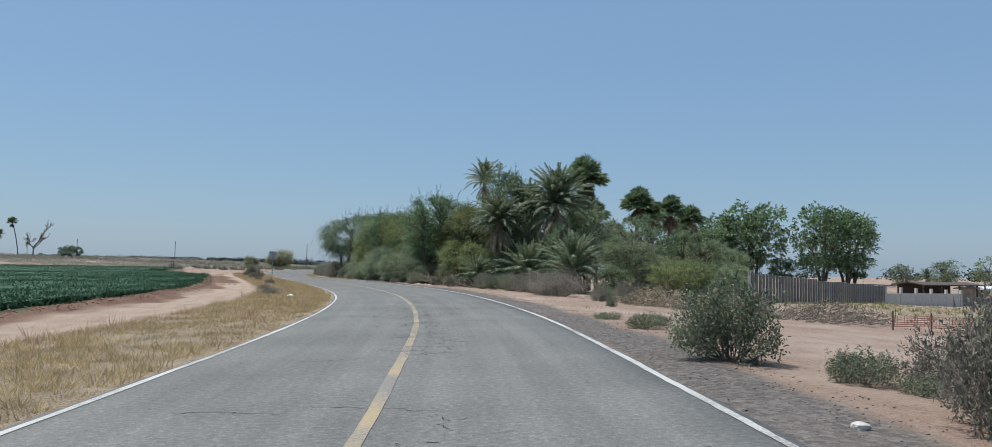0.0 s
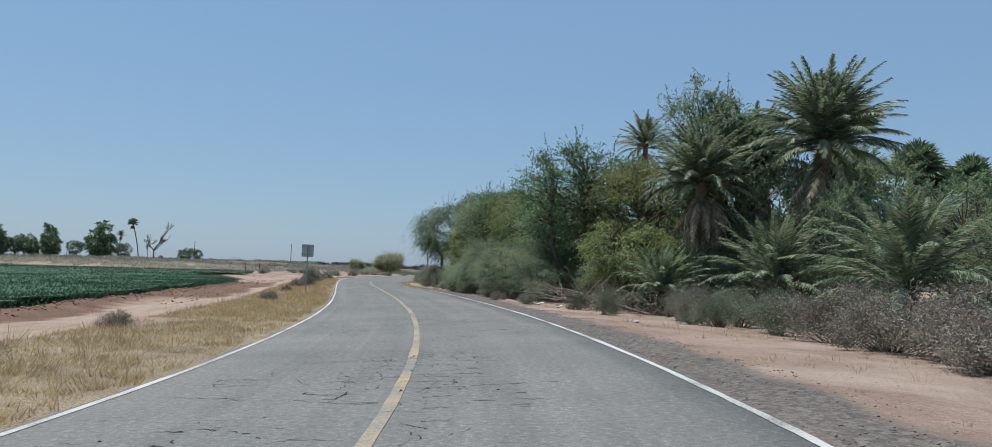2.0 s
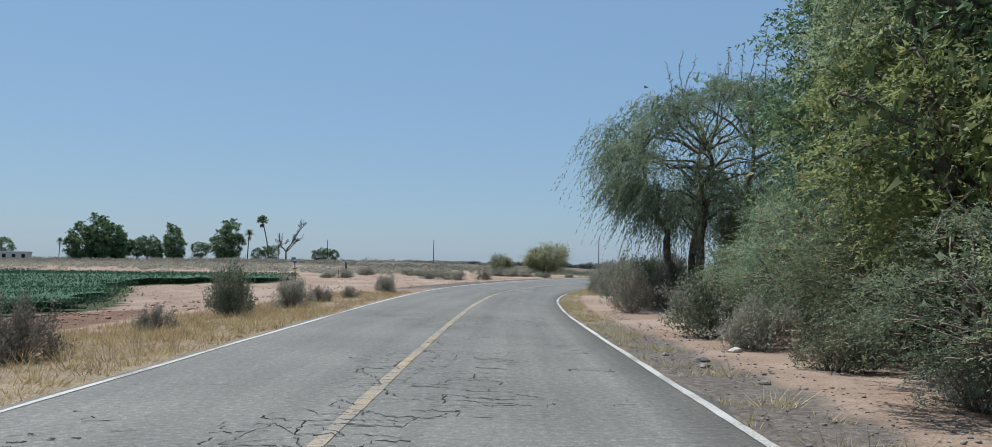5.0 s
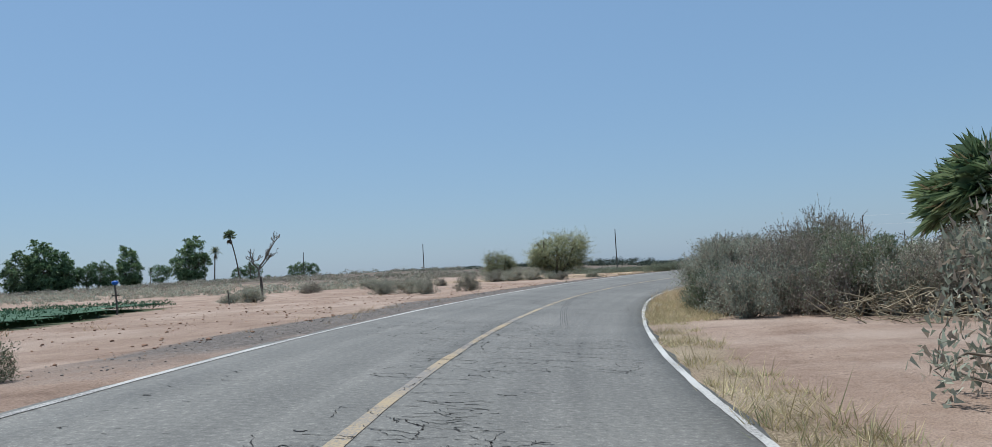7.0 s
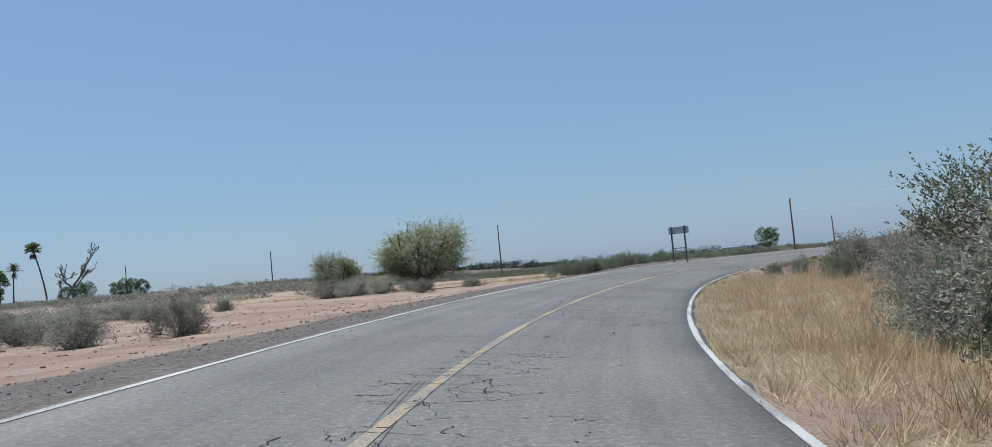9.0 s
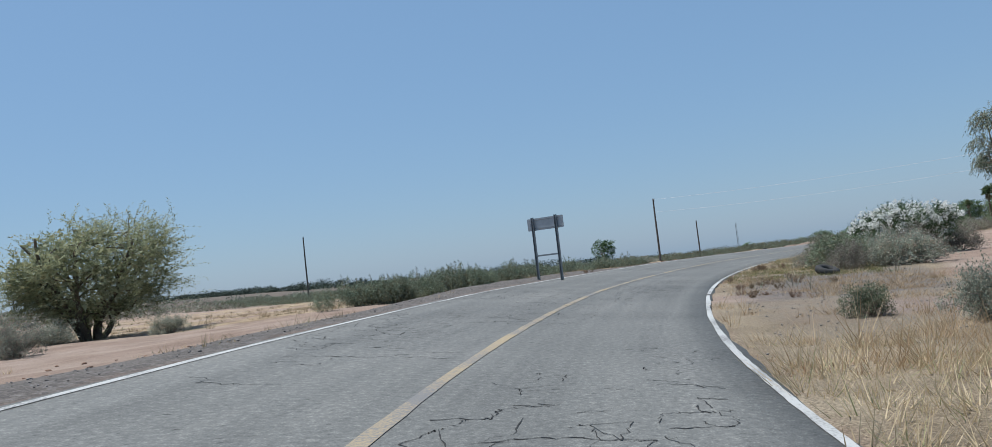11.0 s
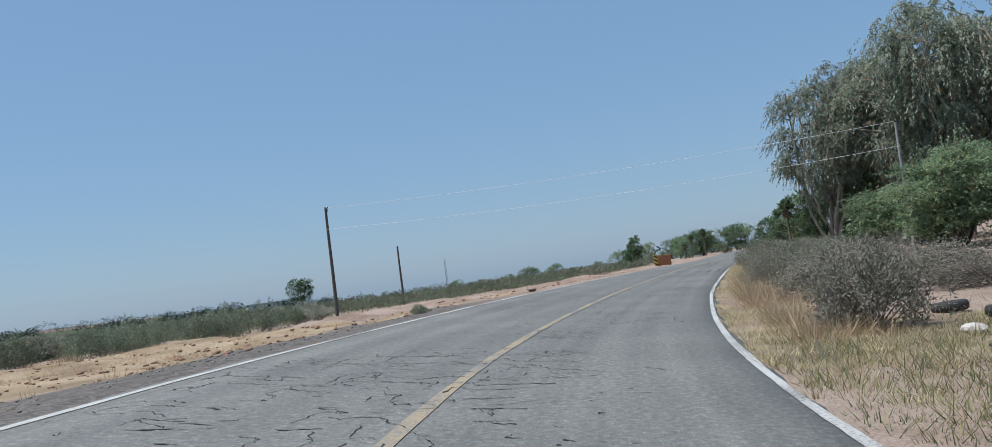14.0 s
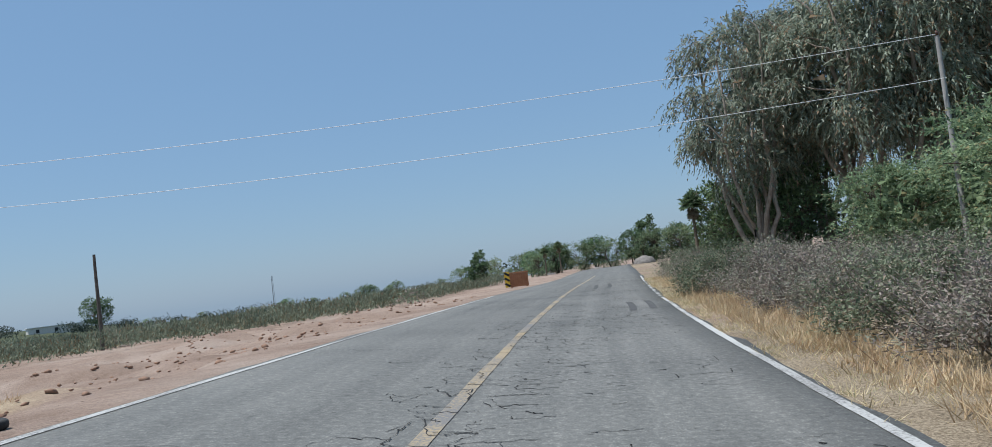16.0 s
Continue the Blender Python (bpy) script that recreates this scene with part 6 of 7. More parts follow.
def channel_post(bm, x, y, z0, z1, w=0.075, d=0.05, t=0.006):
    """A U-shaped steel post, open to the back."""
    box(bm, x, y + d / 2 - t / 2, (z0 + z1) / 2, w, t, z1 - z0, 0.0015)
    for sx in (-1, 1):
        box(bm, x + sx * (w / 2 - t / 2), y, (z0 + z1) / 2, t, d, z1 - z0, 0.0015)


def small_sign(x, y, turn):
    root = thing("road_sign", pose(x, y, ground_at(x, y), 0, 0.8, turn), "square metal road sign seen from its bare grey back", "road sign")
    bm = bmesh.new()
    box(bm, 0, 0, 1.25, 0.075, 0.05, 3.1, 0.006)
    post = part("post", bm, MAT["galvanised"], root, "square galvanised steel post")
    bm = bmesh.new()
    rounded_panel(bm, 0.70, 0.74, 0.006, 0.05, 2.45)
    panel = part("panel", bm, MAT["aluminium"], root, "bare aluminium back of the panel")
    panel.location = (0, 0.032, 0)
    for z in (2.22, 2.68):
        bm = bmesh.new()
        box(bm, 0, 0.0, z, 0.66, 0.012, 0.035, 0.002)
        ob = part("bracket", bm, MAT["galvanised"], panel)
        ob.location = (0, -0.012, 0)
        bm = bmesh.new()
        bmesh.ops.create_cone(bm, cap_ends=True, segments=8, radius1=0.012, radius2=0.012, depth=0.02, matrix=pose(0, -0.066, z, 90))
        part("bolt", bm, MAT["galvanised"], post)
    return root


small_sign(-21.88, 80.2, 22)


def wide_sign(x, y, turn):
    root = thing("road_sign", pose(x, y, ground_at(x, y), 0, 0, turn), "wide rectangular road sign on two steel posts, seen from behind", "road sign")
    for px in (-0.47, 0.43):
        bm = bmesh.new()
        channel_post(bm, px, 0, -0.3, 2.22, 0.085, 0.07)
        part("post", bm, MAT["galvanised"], root, "grey steel channel post")
    bm = bmesh.new()
    rounded_panel(bm, 1.40, 0.425, 0.006, 0.04, 1.97)
    panel = part("panel", bm, MAT["aluminium"], root, "bare grey back of the panel")
    panel.location = (0.0, 0.05, 0)
    for z in (1.82, 2.12):
        bm = bmesh.new()
        box(bm, 0, 0, z, 1.20, 0.012, 0.028, 0.002)
        part("bracket", bm, MAT["galvanised"], panel).location = (0, -0.011, 0)
    for z in (1.99, 1.94):
        bm = bmesh.new()
        box(bm, -0.57, -0.006, z, 0.06, 0.004, 0.014)
        part("maker_mark", bm, MAT["blackpaint"], panel, "small dark illegible mark")
    bm = bmesh.new()
    box(bm, -0.02, 0.0, 0.88, 0.815, 0.05, 0.055, 0.004)
    part("cross_brace", bm, MAT["galvanised"], root, "horizontal steel brace")


wide_sign(-33.31, 190.3, -30)


def utility_pole(x, y, h, r=0.11, mat="pole", label="weathered wooden utility pole", fork=True, lean=0.0, tied=False):
    root = thing("utility_pole", pose(x, y, ground_at(x, y), lean, 0.5, (x * 13) % 90), label, "utility pole", "utility poles")
    c = Cloud()
    t = np.linspace(0, 1, 14)
    c.tube(np.stack([0 * t + 0.02 * np.sin(t * 5), 0.02 * np.sin(t * 3.1), -0.4 + (h + 0.4) * t], 1), r * (1.15 - 0.42 * t), 10)
    part_mesh("shaft", c.mesh("pole_shaft", MAT[mat]), root)
    if fork:
        bm = bmesh.new()
        box(bm, 0.05, 0, h - 0.05, 0.10, 0.07, 0.28, 0.01, pose(0, 0, 0))
        part("bracket", bm, MAT["galvanised"], root, "small steel top bracket")
        for dx in (-0.05, 0.11):
            bm = bmesh.new()
            bmesh.ops.create_cone(bm, cap_ends=True, segments=10, radius1=0.045, radius2=0.03, depth=0.14, matrix=pose(dx, 0, h + 0.09))
            part("insulator", bm, MAT["ceramic"], root, "brown ceramic insulator", True)
    return root


utility_pole(-19.0, 250.7, 7.02)
utility_pole(-12.38, 261.14, 4.6, 0.09, fork=False)
utility_pole(-62.35, 271.9, 8.35)
utility_pole(-112.0, 287.8, 6.2)
utility_pole(-149.5, 294.2, 6.5)
utility_pole(8.75, 231.5, 6.9, 0.085, "palepole", "pale concrete utility pole in front of the eucalyptus stand")


def wire(a, b, sag):
    t = np.linspace(0, 1, 40)[:, None]
    p = np.array(a) * (1 - t) + np.array(b) * t
    p[:, 2] -= 4 * sag * (t * (1 - t))[:, 0]
    c = Cloud()
    c.tube(p, np.full(40, 0.009), 4)
    tagged(new("overhead_wire", c.mesh("overhead_wire", MAT["wire"])), "thin pale overhead wire strung between two poles", "cable", "overhead wires")


zd, zr = ground_at(-19.0, 250.7), ground_at(8.75, 231.5)
wire((-19.0, 250.7, zd + 7.07), (8.75, 231.5, zr + 6.95), 0.35)
wire((-19.0, 250.6, zd + 5.7), (8.75, 231.4, zr + 5.6), 0.40)


def fence_post(name, x, y, h, r, label, cap=None):
    root = thing(name, pose(x, y, ground_at(x, y), 1.5, -1, 20), label, "post")
    c = Cloud()
    t = np.linspace(0, 1, 7)
    c.tube(np.stack([0.02 * np.sin(t * 4), 0 * t, -0.2 + (h + 0.2) * t], 1), r * (1 + 0.12 * np.sin(t * 11)), 8)
    part_mesh("shaft", c.mesh(name + "_shaft", MAT["pole"]), root)
    if cap:
        bm = bmesh.new()
        bmesh.ops.create_uvsphere(bm, u_segments=12, v_segments=8, radius=0.13, matrix=Matrix.Translation((0, 0, h + 0.04)) @ Matrix.Diagonal((1.2, 0.9, 0.8, 1)))
        part("cap", bm, MAT[cap], root, "faded blue plastic cap", True)
        bm = bmesh.new()
        box(bm, 0, 0, h * 0.62, 0.34, 0.03, 0.05, 0.004)
        part("crosspiece", bm, MAT["pole"], root)


fence_post("wooden_stake", -62.7, 160.5, 1.75, 0.09, "dark weathered wooden stake in bare sand")
fence_post("marker_post", -55.2, 140.2, 1.35, 0.04, "thin dark marker post with a blue cap", "blueplastic")
fence_post("wooden_stake", -57.5, 150.5, 0.85, 0.03, "short thin wooden stake beside the field")


# ---- concrete fence, houses and barrier ----
def concrete_fence():
    root = thing("concrete_fence", pose(18.4, 60.4, 0), "grey precast concrete fence of upright ribbed panels", "fence")
    a, b = Vector((18.4, 60.4)), Vector((46.0, 98.0))
    d = (b - a).normalized()
    n = 58
    gap = (b - a).length / n
    bm = bmesh.new()
    box(bm, 0, 0, 0, gap * 0.62, 0.15, 2.15, 0.012)
    me = bpy.data.meshes.new("panel")
    bm.to_mesh(me)
    bm.free()
    me.materials.append(MAT["concrete"])
    # thin backing set behind the gaps, slit shade put into its dark colour
    bm = bmesh.new()
    box(bm, 0, 0, 0, gap * 0.56, 0.06, 2.1, 0.006)
    me2 = bpy.data.meshes.new("rib")
    bm.to_mesh(me2)
    bm.free()
    me2.materials.append(MAT["slitshade"])
    ang = math.degrees(math.atan2(d.y, d.x))
    for i in range(n):
        p = a + d * gap * (i + 0.5)
        z = ground_at(p.x, p.y) + (0.12 if i < 22 else 0.0)
        for mesh, off, push in ((me, 0.0, 0.0), (me2, gap * 0.5, -0.12)):
            q = p + d * off
            ob = new(mesh.name, mesh)
            ob.parent = root
            ob.matrix_parent_inverse = root.matrix_world.inverted()
            ob.matrix_basis = pose(q.x - d.y * push, q.y + d.x * push, z + 1.0, 0, 0, ang + (9 if mesh is me else 0))


concrete_fence()


def low_wall(x0, y0, x1, y1, h):
    root = thing("boundary_wall", pose(x0, y0, ground_at(x0, y0)), "low grey block boundary wall with posts", "wall")
    dx, dy = x1 - x0, y1 - y0
    ln, ang = math.hypot(dx, dy), math.degrees(math.atan2(dy, dx))
    zz = ground_at(x1, y1) - ground_at(x0, y0)
    bm = bmesh.new()
    box(bm, ln / 2, 0, h / 2 - 0.4 + zz / 2, ln, 0.16, h + 0.8, 0.01, pose(0, 0, 0, 0, 0, ang))
    part("panel", bm, MAT["concrete"], root)
    for k in range(6):
        t = k / 5
        bm = bmesh.new()
        box(bm, ln * t, 0, h * 0.6 + zz * t, 0.3, 0.26, h * 1.2 + 0.6, 0.015, pose(0, 0, 0, 0, 0, ang))
        part("post", bm, MAT["concrete"], root)


low_wall(46.4, 98.4, 58.0, 103.0, 1.5)
low_wall(61.5, 96.0, 80.0, 98.0, 1.4)


def open_shed(x, y, turn, w, d, h, roofmat, label):
    root = thing("shed", pose(x, y, ground_at(x, y), 0, 0, turn), label, "building", "far buildings")
    bm = bmesh.new()
    box(bm, 0, d / 2 - 0.1, h / 2 - 0.3, w, 0.2, h + 0.6, 0.01)
    part("wall", bm, MAT["plaster"] if roofmat != "darkroof" else MAT["darkroof"], root)
    bm = bmesh.new()
    for sgn in (-1, 1):
        box(bm, 0, sgn * d * 0.27, h + 0.35, w + 1.0, d * 0.60, 0.16, 0.02, Matrix.Translation((0, 0, 0)) @ pose(0, 0, 0, -sgn * 7))
    part("roof", bm, MAT[roofmat], root)
    for k in range(4):
        bm = bmesh.new()
        box(bm, -w / 2 + w * k / 3, -d / 2 + 0.1, h / 2 - 0.3, 0.18, 0.18, h + 0.6, 0.01)
        part("pillar", bm, MAT["pole"], root)


open_shed(62, 116, 15, 9, 5, 2.6, "darkroof", "open shed with a dark thatched roof")
open_shed(72, 117, 5, 10, 5, 2.6, "whiteroof", "open shed with a pale flat roof")


def house(x, y, turn, w, d, h, label, roofmat="whiteroof"):
    root = thing("house", pose(x, y, ground_at(x, y), 0, 0, turn), label, "building", "far buildings")
    bm = bmesh.new()
    box(bm, 0, 0, h / 2 - 0.4, w, d, h + 0.8, 0.02)
    wall = part("wall", bm, MAT["plaster"], root)
    bm = bmesh.new()
    box(bm, 0, 0, h + 0.12, w + 0.6, d + 0.6, 0.22, 0.03)
    part("roof", bm, MAT[roofmat], root, "flat overhanging roof")
    for k in range(3):
        bm = bmesh.new()
        box(bm, -w / 3 + w / 3 * k, -d / 2 - 0.02, h * 0.55, 0.9, 0.08, 1.0, 0.01)
        part("window", bm, MAT["blackpaint"], root, "dark window opening")


house(-221, 250, 40, 7, 5, 2.2, "low pale farmhouse with a white roof")
house(-9.0, 507, 5, 15, 8, 2.2, "long white-roofed shed beside a lone tree")
house(112.2, 503.0, -25, 15, 7, 1.5, "long low building with a pale roof on the plain")
house(-40, 640, 10, 18, 10, 1.6, "long low white building at the horizon")
house(30, 650, 0, 22, 10, 1.5, "long low white building at the horizon")
house(110, 640, 0, 18, 10, 1.6, "long low white building at the horizon")


def chevron_barrier(x, y, turn):
    root = thing("road_barrier", pose(x, y, ground_at(x, y) - 0.05, 0, 0, turn) @ Matrix.Scale(0.86, 4), "faded orange ribbed barrier with a black and yellow striped end", "barrier")
    w, h, d = 1.35, 1.02, 0.5
    bm = bmesh.new()
    box(bm, 0.1, 0, h / 2 + 0.08, w, d * 0.8, h - 0.08, 0.015)
    body = part("body", bm, MAT["orange"], root)
    for k in range(9):
        bm = bmesh.new()
        box(bm, 0.1 - w / 2 + 0.08 + k * (w - 0.16) / 8, -d * 0.4 - 0.025, h / 2 + 0.06, 0.05, 0.05, h - 0.2, 0.008)
        part("rib", bm, MAT["orange"], body)
    bm = bmesh.new()
    box(bm, 0.1, 0, h + 0.1, w + 0.12, d, 0.1, 0.015)
    part("top_rail", bm, MAT["orange"], root, "sun-bleached orange top rail")
    bm = bmesh.new()
    box(bm, -w / 2 - 0.05, -0.28, h / 2 + 0.18, 0.36, 0.03, h + 0.1, 0.006)
    board = part("striped_board", bm, MAT["yellowpaint"], root, "yellow board with black diagonal stripes")
    for k in range(3):
        bm = bmesh.new()
        m = pose(-w / 2 - 0.05, -0.30, 0.32 + k * 0.38, 0, 35, 0)
        box(bm, 0, 0, 0, 0.40, 0.012, 0.15, 0.0, m)
        part("stripe", bm, MAT["blackpaint"], board)
    for sx in (-1, 1):
        bm = bmesh.new()
        box(bm, 0.1 + sx * w * 0.4, 0, 0.06, 0.12, d * 0.9, 0.32, 0.01)
        part("foot", bm, MAT["orange"], root)


chevron_barrier(11.0, 261.2, -32)


# ---- litter, logs, tyres ----
def tyre(x, y, r, turn, tilt=0.0):
    root = thing("old_tyre", pose(x, y, ground_at(x, y) + r * 0.30, tilt, 0, turn), "old black tyre lying on the sand", "tyre", "old tyres")
    c = Cloud()
    n, k = 26, 10
    v = []
    for i in range(n):
        a = 2 * math.pi * i / n
        for j in range(k):
            b = 2 * math.pi * j / k
            rr = r * 0.72 + 0.28 * r * math.copysign(abs(math.cos(b)) ** 0.7, math.cos(b)) * (1.0 + (0.05 if (i % 2 and math.cos(b) > 0.5) else 0))
            v.append((rr * math.cos(a), rr * math.sin(a), 0.30 * r * math.copysign(abs(math.sin(b)) ** 0.7, math.sin(b))))
    f = [(i * k + j, i * k + (j + 1) % k, ((i + 1) % n) * k + (j + 1) % k, ((i + 1) % n) * k + j) for i in range(n) for j in range(k)]
    c.add(v, f)
    part_mesh("casing", c.mesh("tyre_casing", MAT["rubber"]), root)


x, y = along_road(272.9, -3.55)
tyre(float(x), float(y), 0.13, 10, 4)
x, y = along_road(256.6, 6.3)
tyre(float(x), float(y), 0.24, 30, -6)
x, y = along_road(255.4, 6.6)
tyre(float(x), float(y), 0.24, 80, 5)
x, y = along_road(233.4, 6.3)
tyre(float(x), float(y), 0.34, 35, 20)
x, y = along_road(246.6, 6.6)
tyre(float(x), float(y), 0.28, 35, 40)
x, y = along_road(249.9, 6.6)
tyre(float(x), float(y), 0.24, 10, 10)


def stone(x, y, r, mat, name, label, seed, flat=0.6):
    rng = np.random.default_rng(seed)
    bm = bmesh.new()
    bmesh.ops.create_icosphere(bm, subdivisions=2, radius=r)
    off = rng.normal(size=3) * 9
    for v in bm.verts:
        k = 1 + 0.35 * noise.noise(Vector(v.co) / r * 1.3 + Vector(off))
        v.co = Vector((v.co.x * k * 1.2, v.co.y * k, v.co.z * k * flat))
    ob = part(name, bm, MAT[mat], None, smooth=False)
    ob.matrix_world = pose(x, y, ground_at(x, y) + r * flat * 0.45, 0, 0, rng.uniform(0, 360))
    tagged(ob, label, "rock" if mat != "plasticwhite" else "litter", "litter and stones")


for i, (s, lat, r, mat) in enumerate([(109.6, 6.2, 0.10, "plasticwhite"), (107.6, 5.6, 0.07, "rock"), (108.3, 6.5, 0.06, "rock"), (105.2, 5.9, 0.08, "rock"), (101.2, 6.6, 0.12, "rock"), (106.8, 6.4, 0.06, "plasticwhite"), (82.2, -5.2, 0.16, "plasticwhite"),
                                      (138.6, 4.3, 0.10, "gravel"), (137.6, 4.1, 0.08, "gravel"), (139.4, 3.9, 0.06, "gravel"), (135.9, 4.4, 0.07, "gravel"), (141.2, 5.6, 0.12, "rock"), (140.4, 5.3, 0.10, "rock"), (253.8, 5.7, 0.12, "rock"), (46.3, 4.1, 0.07, "rock"), (95.7, 6.0, 0.08, "rock")]):
    x, y = along_road(s, lat)
    stone(float(x), float(y), r, mat, "litter" if mat == "plasticwhite" else "stone", "crumpled white plastic litter" if mat == "plasticwhite" else "pale angular stone on the shoulder" if mat == "rock" else "dark brown lump of broken asphalt on the shoulder", i)


def log(x, y, ln, r, turn, seed, lift=0.0, tilt=0.0):
    rng = np.random.default_rng(seed)
    c = Cloud()
    c.tube(jitter_line((-ln / 2, 0, 0), (ln / 2, 0, 0), 8, 0.06 * ln, rng), np.linspace(r * 1.1, r * 0.7, 8) * rng.uniform(0.9, 1.1, 8), 8)
    ob = new("log", c.mesh("log", MAT["deadwood" if seed % 3 == 0 else "bark"]))
    ob.matrix_world = pose(x, y, ground_at(x, y) + r * 0.8 + lift, 0, tilt, turn)
    tagged(ob, "grey weathered log on a heap of dead wood", "log", "dead wood heap")


log_rng = np.random.default_rng(15)
for i in range(30):
    x, y = along_road(log_rng.uniform(247.8, 252.2), log_rng.uniform(5.4, 8.8))
    log(float(x), float(y), log_rng.uniform(0.5, 1.4), log_rng.uniform(0.025, 0.07), log_rng.uniform(0, 180), i, log_rng.uniform(0, 0.12), log_rng.uniform(-8, 8))
x, y = along_road(251.9, 5.5)
log(float(x), float(y), 1.2, 0.05, 70, 91)


def brush_heap(name, s, lat, r, h, n, seed, mat, label, size=1.0):
    """A heap of cut branches or fronds."""
    rng = np.random.default_rng(seed)
    x0, y0 = along_road(s, lat)
    x0, y0 = float(x0), float(y0)
    c = Cloud()
    for _ in range(n):
        a, d = rng.uniform(0, 2 * math.pi), rng.uniform(0, 1) ** 0.6
        p = np.array([math.cos(a) * r * d, math.sin(a) * r * d, rng.uniform(0, h) * (1 - d * 0.7)])
        v = rng.normal(size=3) * [1, 1, 0.6]
        v /= np.linalg.norm(v)
        q = p + v * rng.uniform(0.25, 0.9) * size
        q[2] = max(q[2], 0.0)
        c.tube(jitter_line(p, q, 3, 0.03, rng), np.linspace(0.016, 0.004, 3) * rng.uniform(0.6, 1.5), 3)
    ob = new(name, c.mesh(name, MAT[mat]))
    ob.matrix_world = pose(x0, y0, ground_at(x0, y0))
    tagged(ob, label, "branches", kind="stuff")


brush_heap("branch_heap", 104.5, 8.6, 2.4, 1.2, 260, 3, "twig", "tangle of fallen grey branches under the palms", 1.3)

def fallen_limb(s, lat, ln, turn, seed):
    """A bare bough on the ground: a long crooked limb that forks twice, its tips lifted off the sand."""
    rng = np.random.default_rng(seed)
    c = Cloud()

    def limb(a, d, length, r, depth):
        n = 7
        side = np.cumsum(rng.normal(size=(n, 3)) * [0.16, 0.16, 0.07], 0)
        p = a + d * length * np.linspace(0, 1, n)[:, None] + side * length * 0.12
        p[:, 2] = np.maximum(p[:, 2], r * 0.6)
        c.tube(p, np.linspace(r, r * 0.45, n), 5)
        for k in range(4 if depth else 0):
            j = rng.integers(2, n)
            v = d + rng.normal(size=3) * [0.75, 0.75, 0.3] + [0, 0, 0.12]
            limb(p[j], v / np.linalg.norm(v), length * rng.uniform(0.3, 0.55), r * 0.5, depth - 1)
    limb(np.array([0, 0, 0.06]), np.array([0.97, 0, 0.22]), ln, 0.055, 2)
    x, y = along_road(s, lat)
    ob = new("fallen_branch", c.mesh("fallen_branch", MAT["twig"]))
    ob.matrix_world = pose(float(x), float(y), ground_at(float(x), float(y)) - 0.02, 0, 0, turn)
    tagged(ob, "long bleached bare branch fallen under the grove", "branch", "fallen branches")


for i, (s, lat, ln, turn) in enumerate([(107.6, 8.4, 3.2, 200), (106.2, 9.6, 3.6, 150), (105.0, 8.2, 2.8, 230), (108.8, 7.6, 2.4, 120), (104.0, 9.8, 3.4, 185), (106.8, 7.4, 2.2, 20), (103.0, 8.8, 2.6, 160), (109.6, 8.8, 2.6, 245), (105.6, 11.0, 3.4, 100)]):
    fallen_limb(s, lat, ln, turn, 600 + i)
brush_heap("branch_heap", 250.0, 7.0, 1.7, 0.5, 260, 8, "twig", "heap of dead branches and roots", 0.9)
brush_heap("branch_heap", 174.2, 8.6, 1.6, 0.8, 260, 4, "dryfrond", "heap of dry cut palm fronds", 0.9)
brush_heap("branch_heap", 71.5, 12.5, 2.0, 1.1, 1300, 5, "twig", "heap of cut branches and dead palm fronds", 0.55)
brush_heap("branch_heap", 75.5, 11.2, 1.6, 1.2, 900, 6, "dryfrond", "heap of dry spiky leaves", 0.55)
brush_heap("branch_heap", 68.0, 15.0, 2.1, 0.8, 1100, 7, "twig", "heap of cut branches and dead palm fronds", 0.5)


def tape_line():
    root = thing("barrier_tape", pose(13.0, 27.0, ground_at(13.0, 27.0)), "faded red plastic barrier mesh between short posts", "barrier")
    n = 9
    for i in range(n):
        px, py = i * 1.4, i * 0.25
        z = ground_at(13.0 + px, 27.0 + py) - ground_at(13.0, 27.0)
        bm = bmesh.new()
        box(bm, px, py, z + 0.25, 0.04, 0.04, 0.75, 0.005)
        part("post", bm, MAT["pole"], root)
        if i < n - 1:
            bm = bmesh.new()
            for k in range(6):
                box(bm, px + 0.7, py + 0.125, z + 0.12 + k * 0.07, 1.42, 0.008, 0.018, 0.0, None)
            for k in range(12):
                box(bm, px + 0.06 + k * 0.12, py + 0.02 + k * 0.02, z + 0.29, 0.014, 0.008, 0.36, 0.0, None)
            part("mesh_panel", bm, MAT["redmesh"], root)


tape_line()


def dome_heap(x, y, r, h):
    bm = bmesh.new()
    bmesh.ops.create_icosphere(bm, subdivisions=3, radius=1.0)
    for v in bm.verts:
        k = 1 + 0.12 * noise.noise(Vector(v.co) * 2.1)
        v.co = Vector((v.co.x * r * k, v.co.y * r * k, max(v.co.z, -0.1) * h * k))
    ob = part("rubble_mound", bm, MAT["gravel"], None, smooth=True)
    ob.matrix_world = pose(x, y, ground_at(x, y) - 0.1)
    tagged(ob, "grey rounded mound of rubble at the road's end", "mound", "mounds at the road's end")


for x, y, r, h in ((54.5, 301.5, 1.5, 1.1), (50, 306, 0.9, 0.45), (45, 309.5, 0.8, 0.4), (41, 312, 0.9, 0.4), (58.5, 297.0, 1.1, 0.5)):
    dome_heap(x, y, r, h)


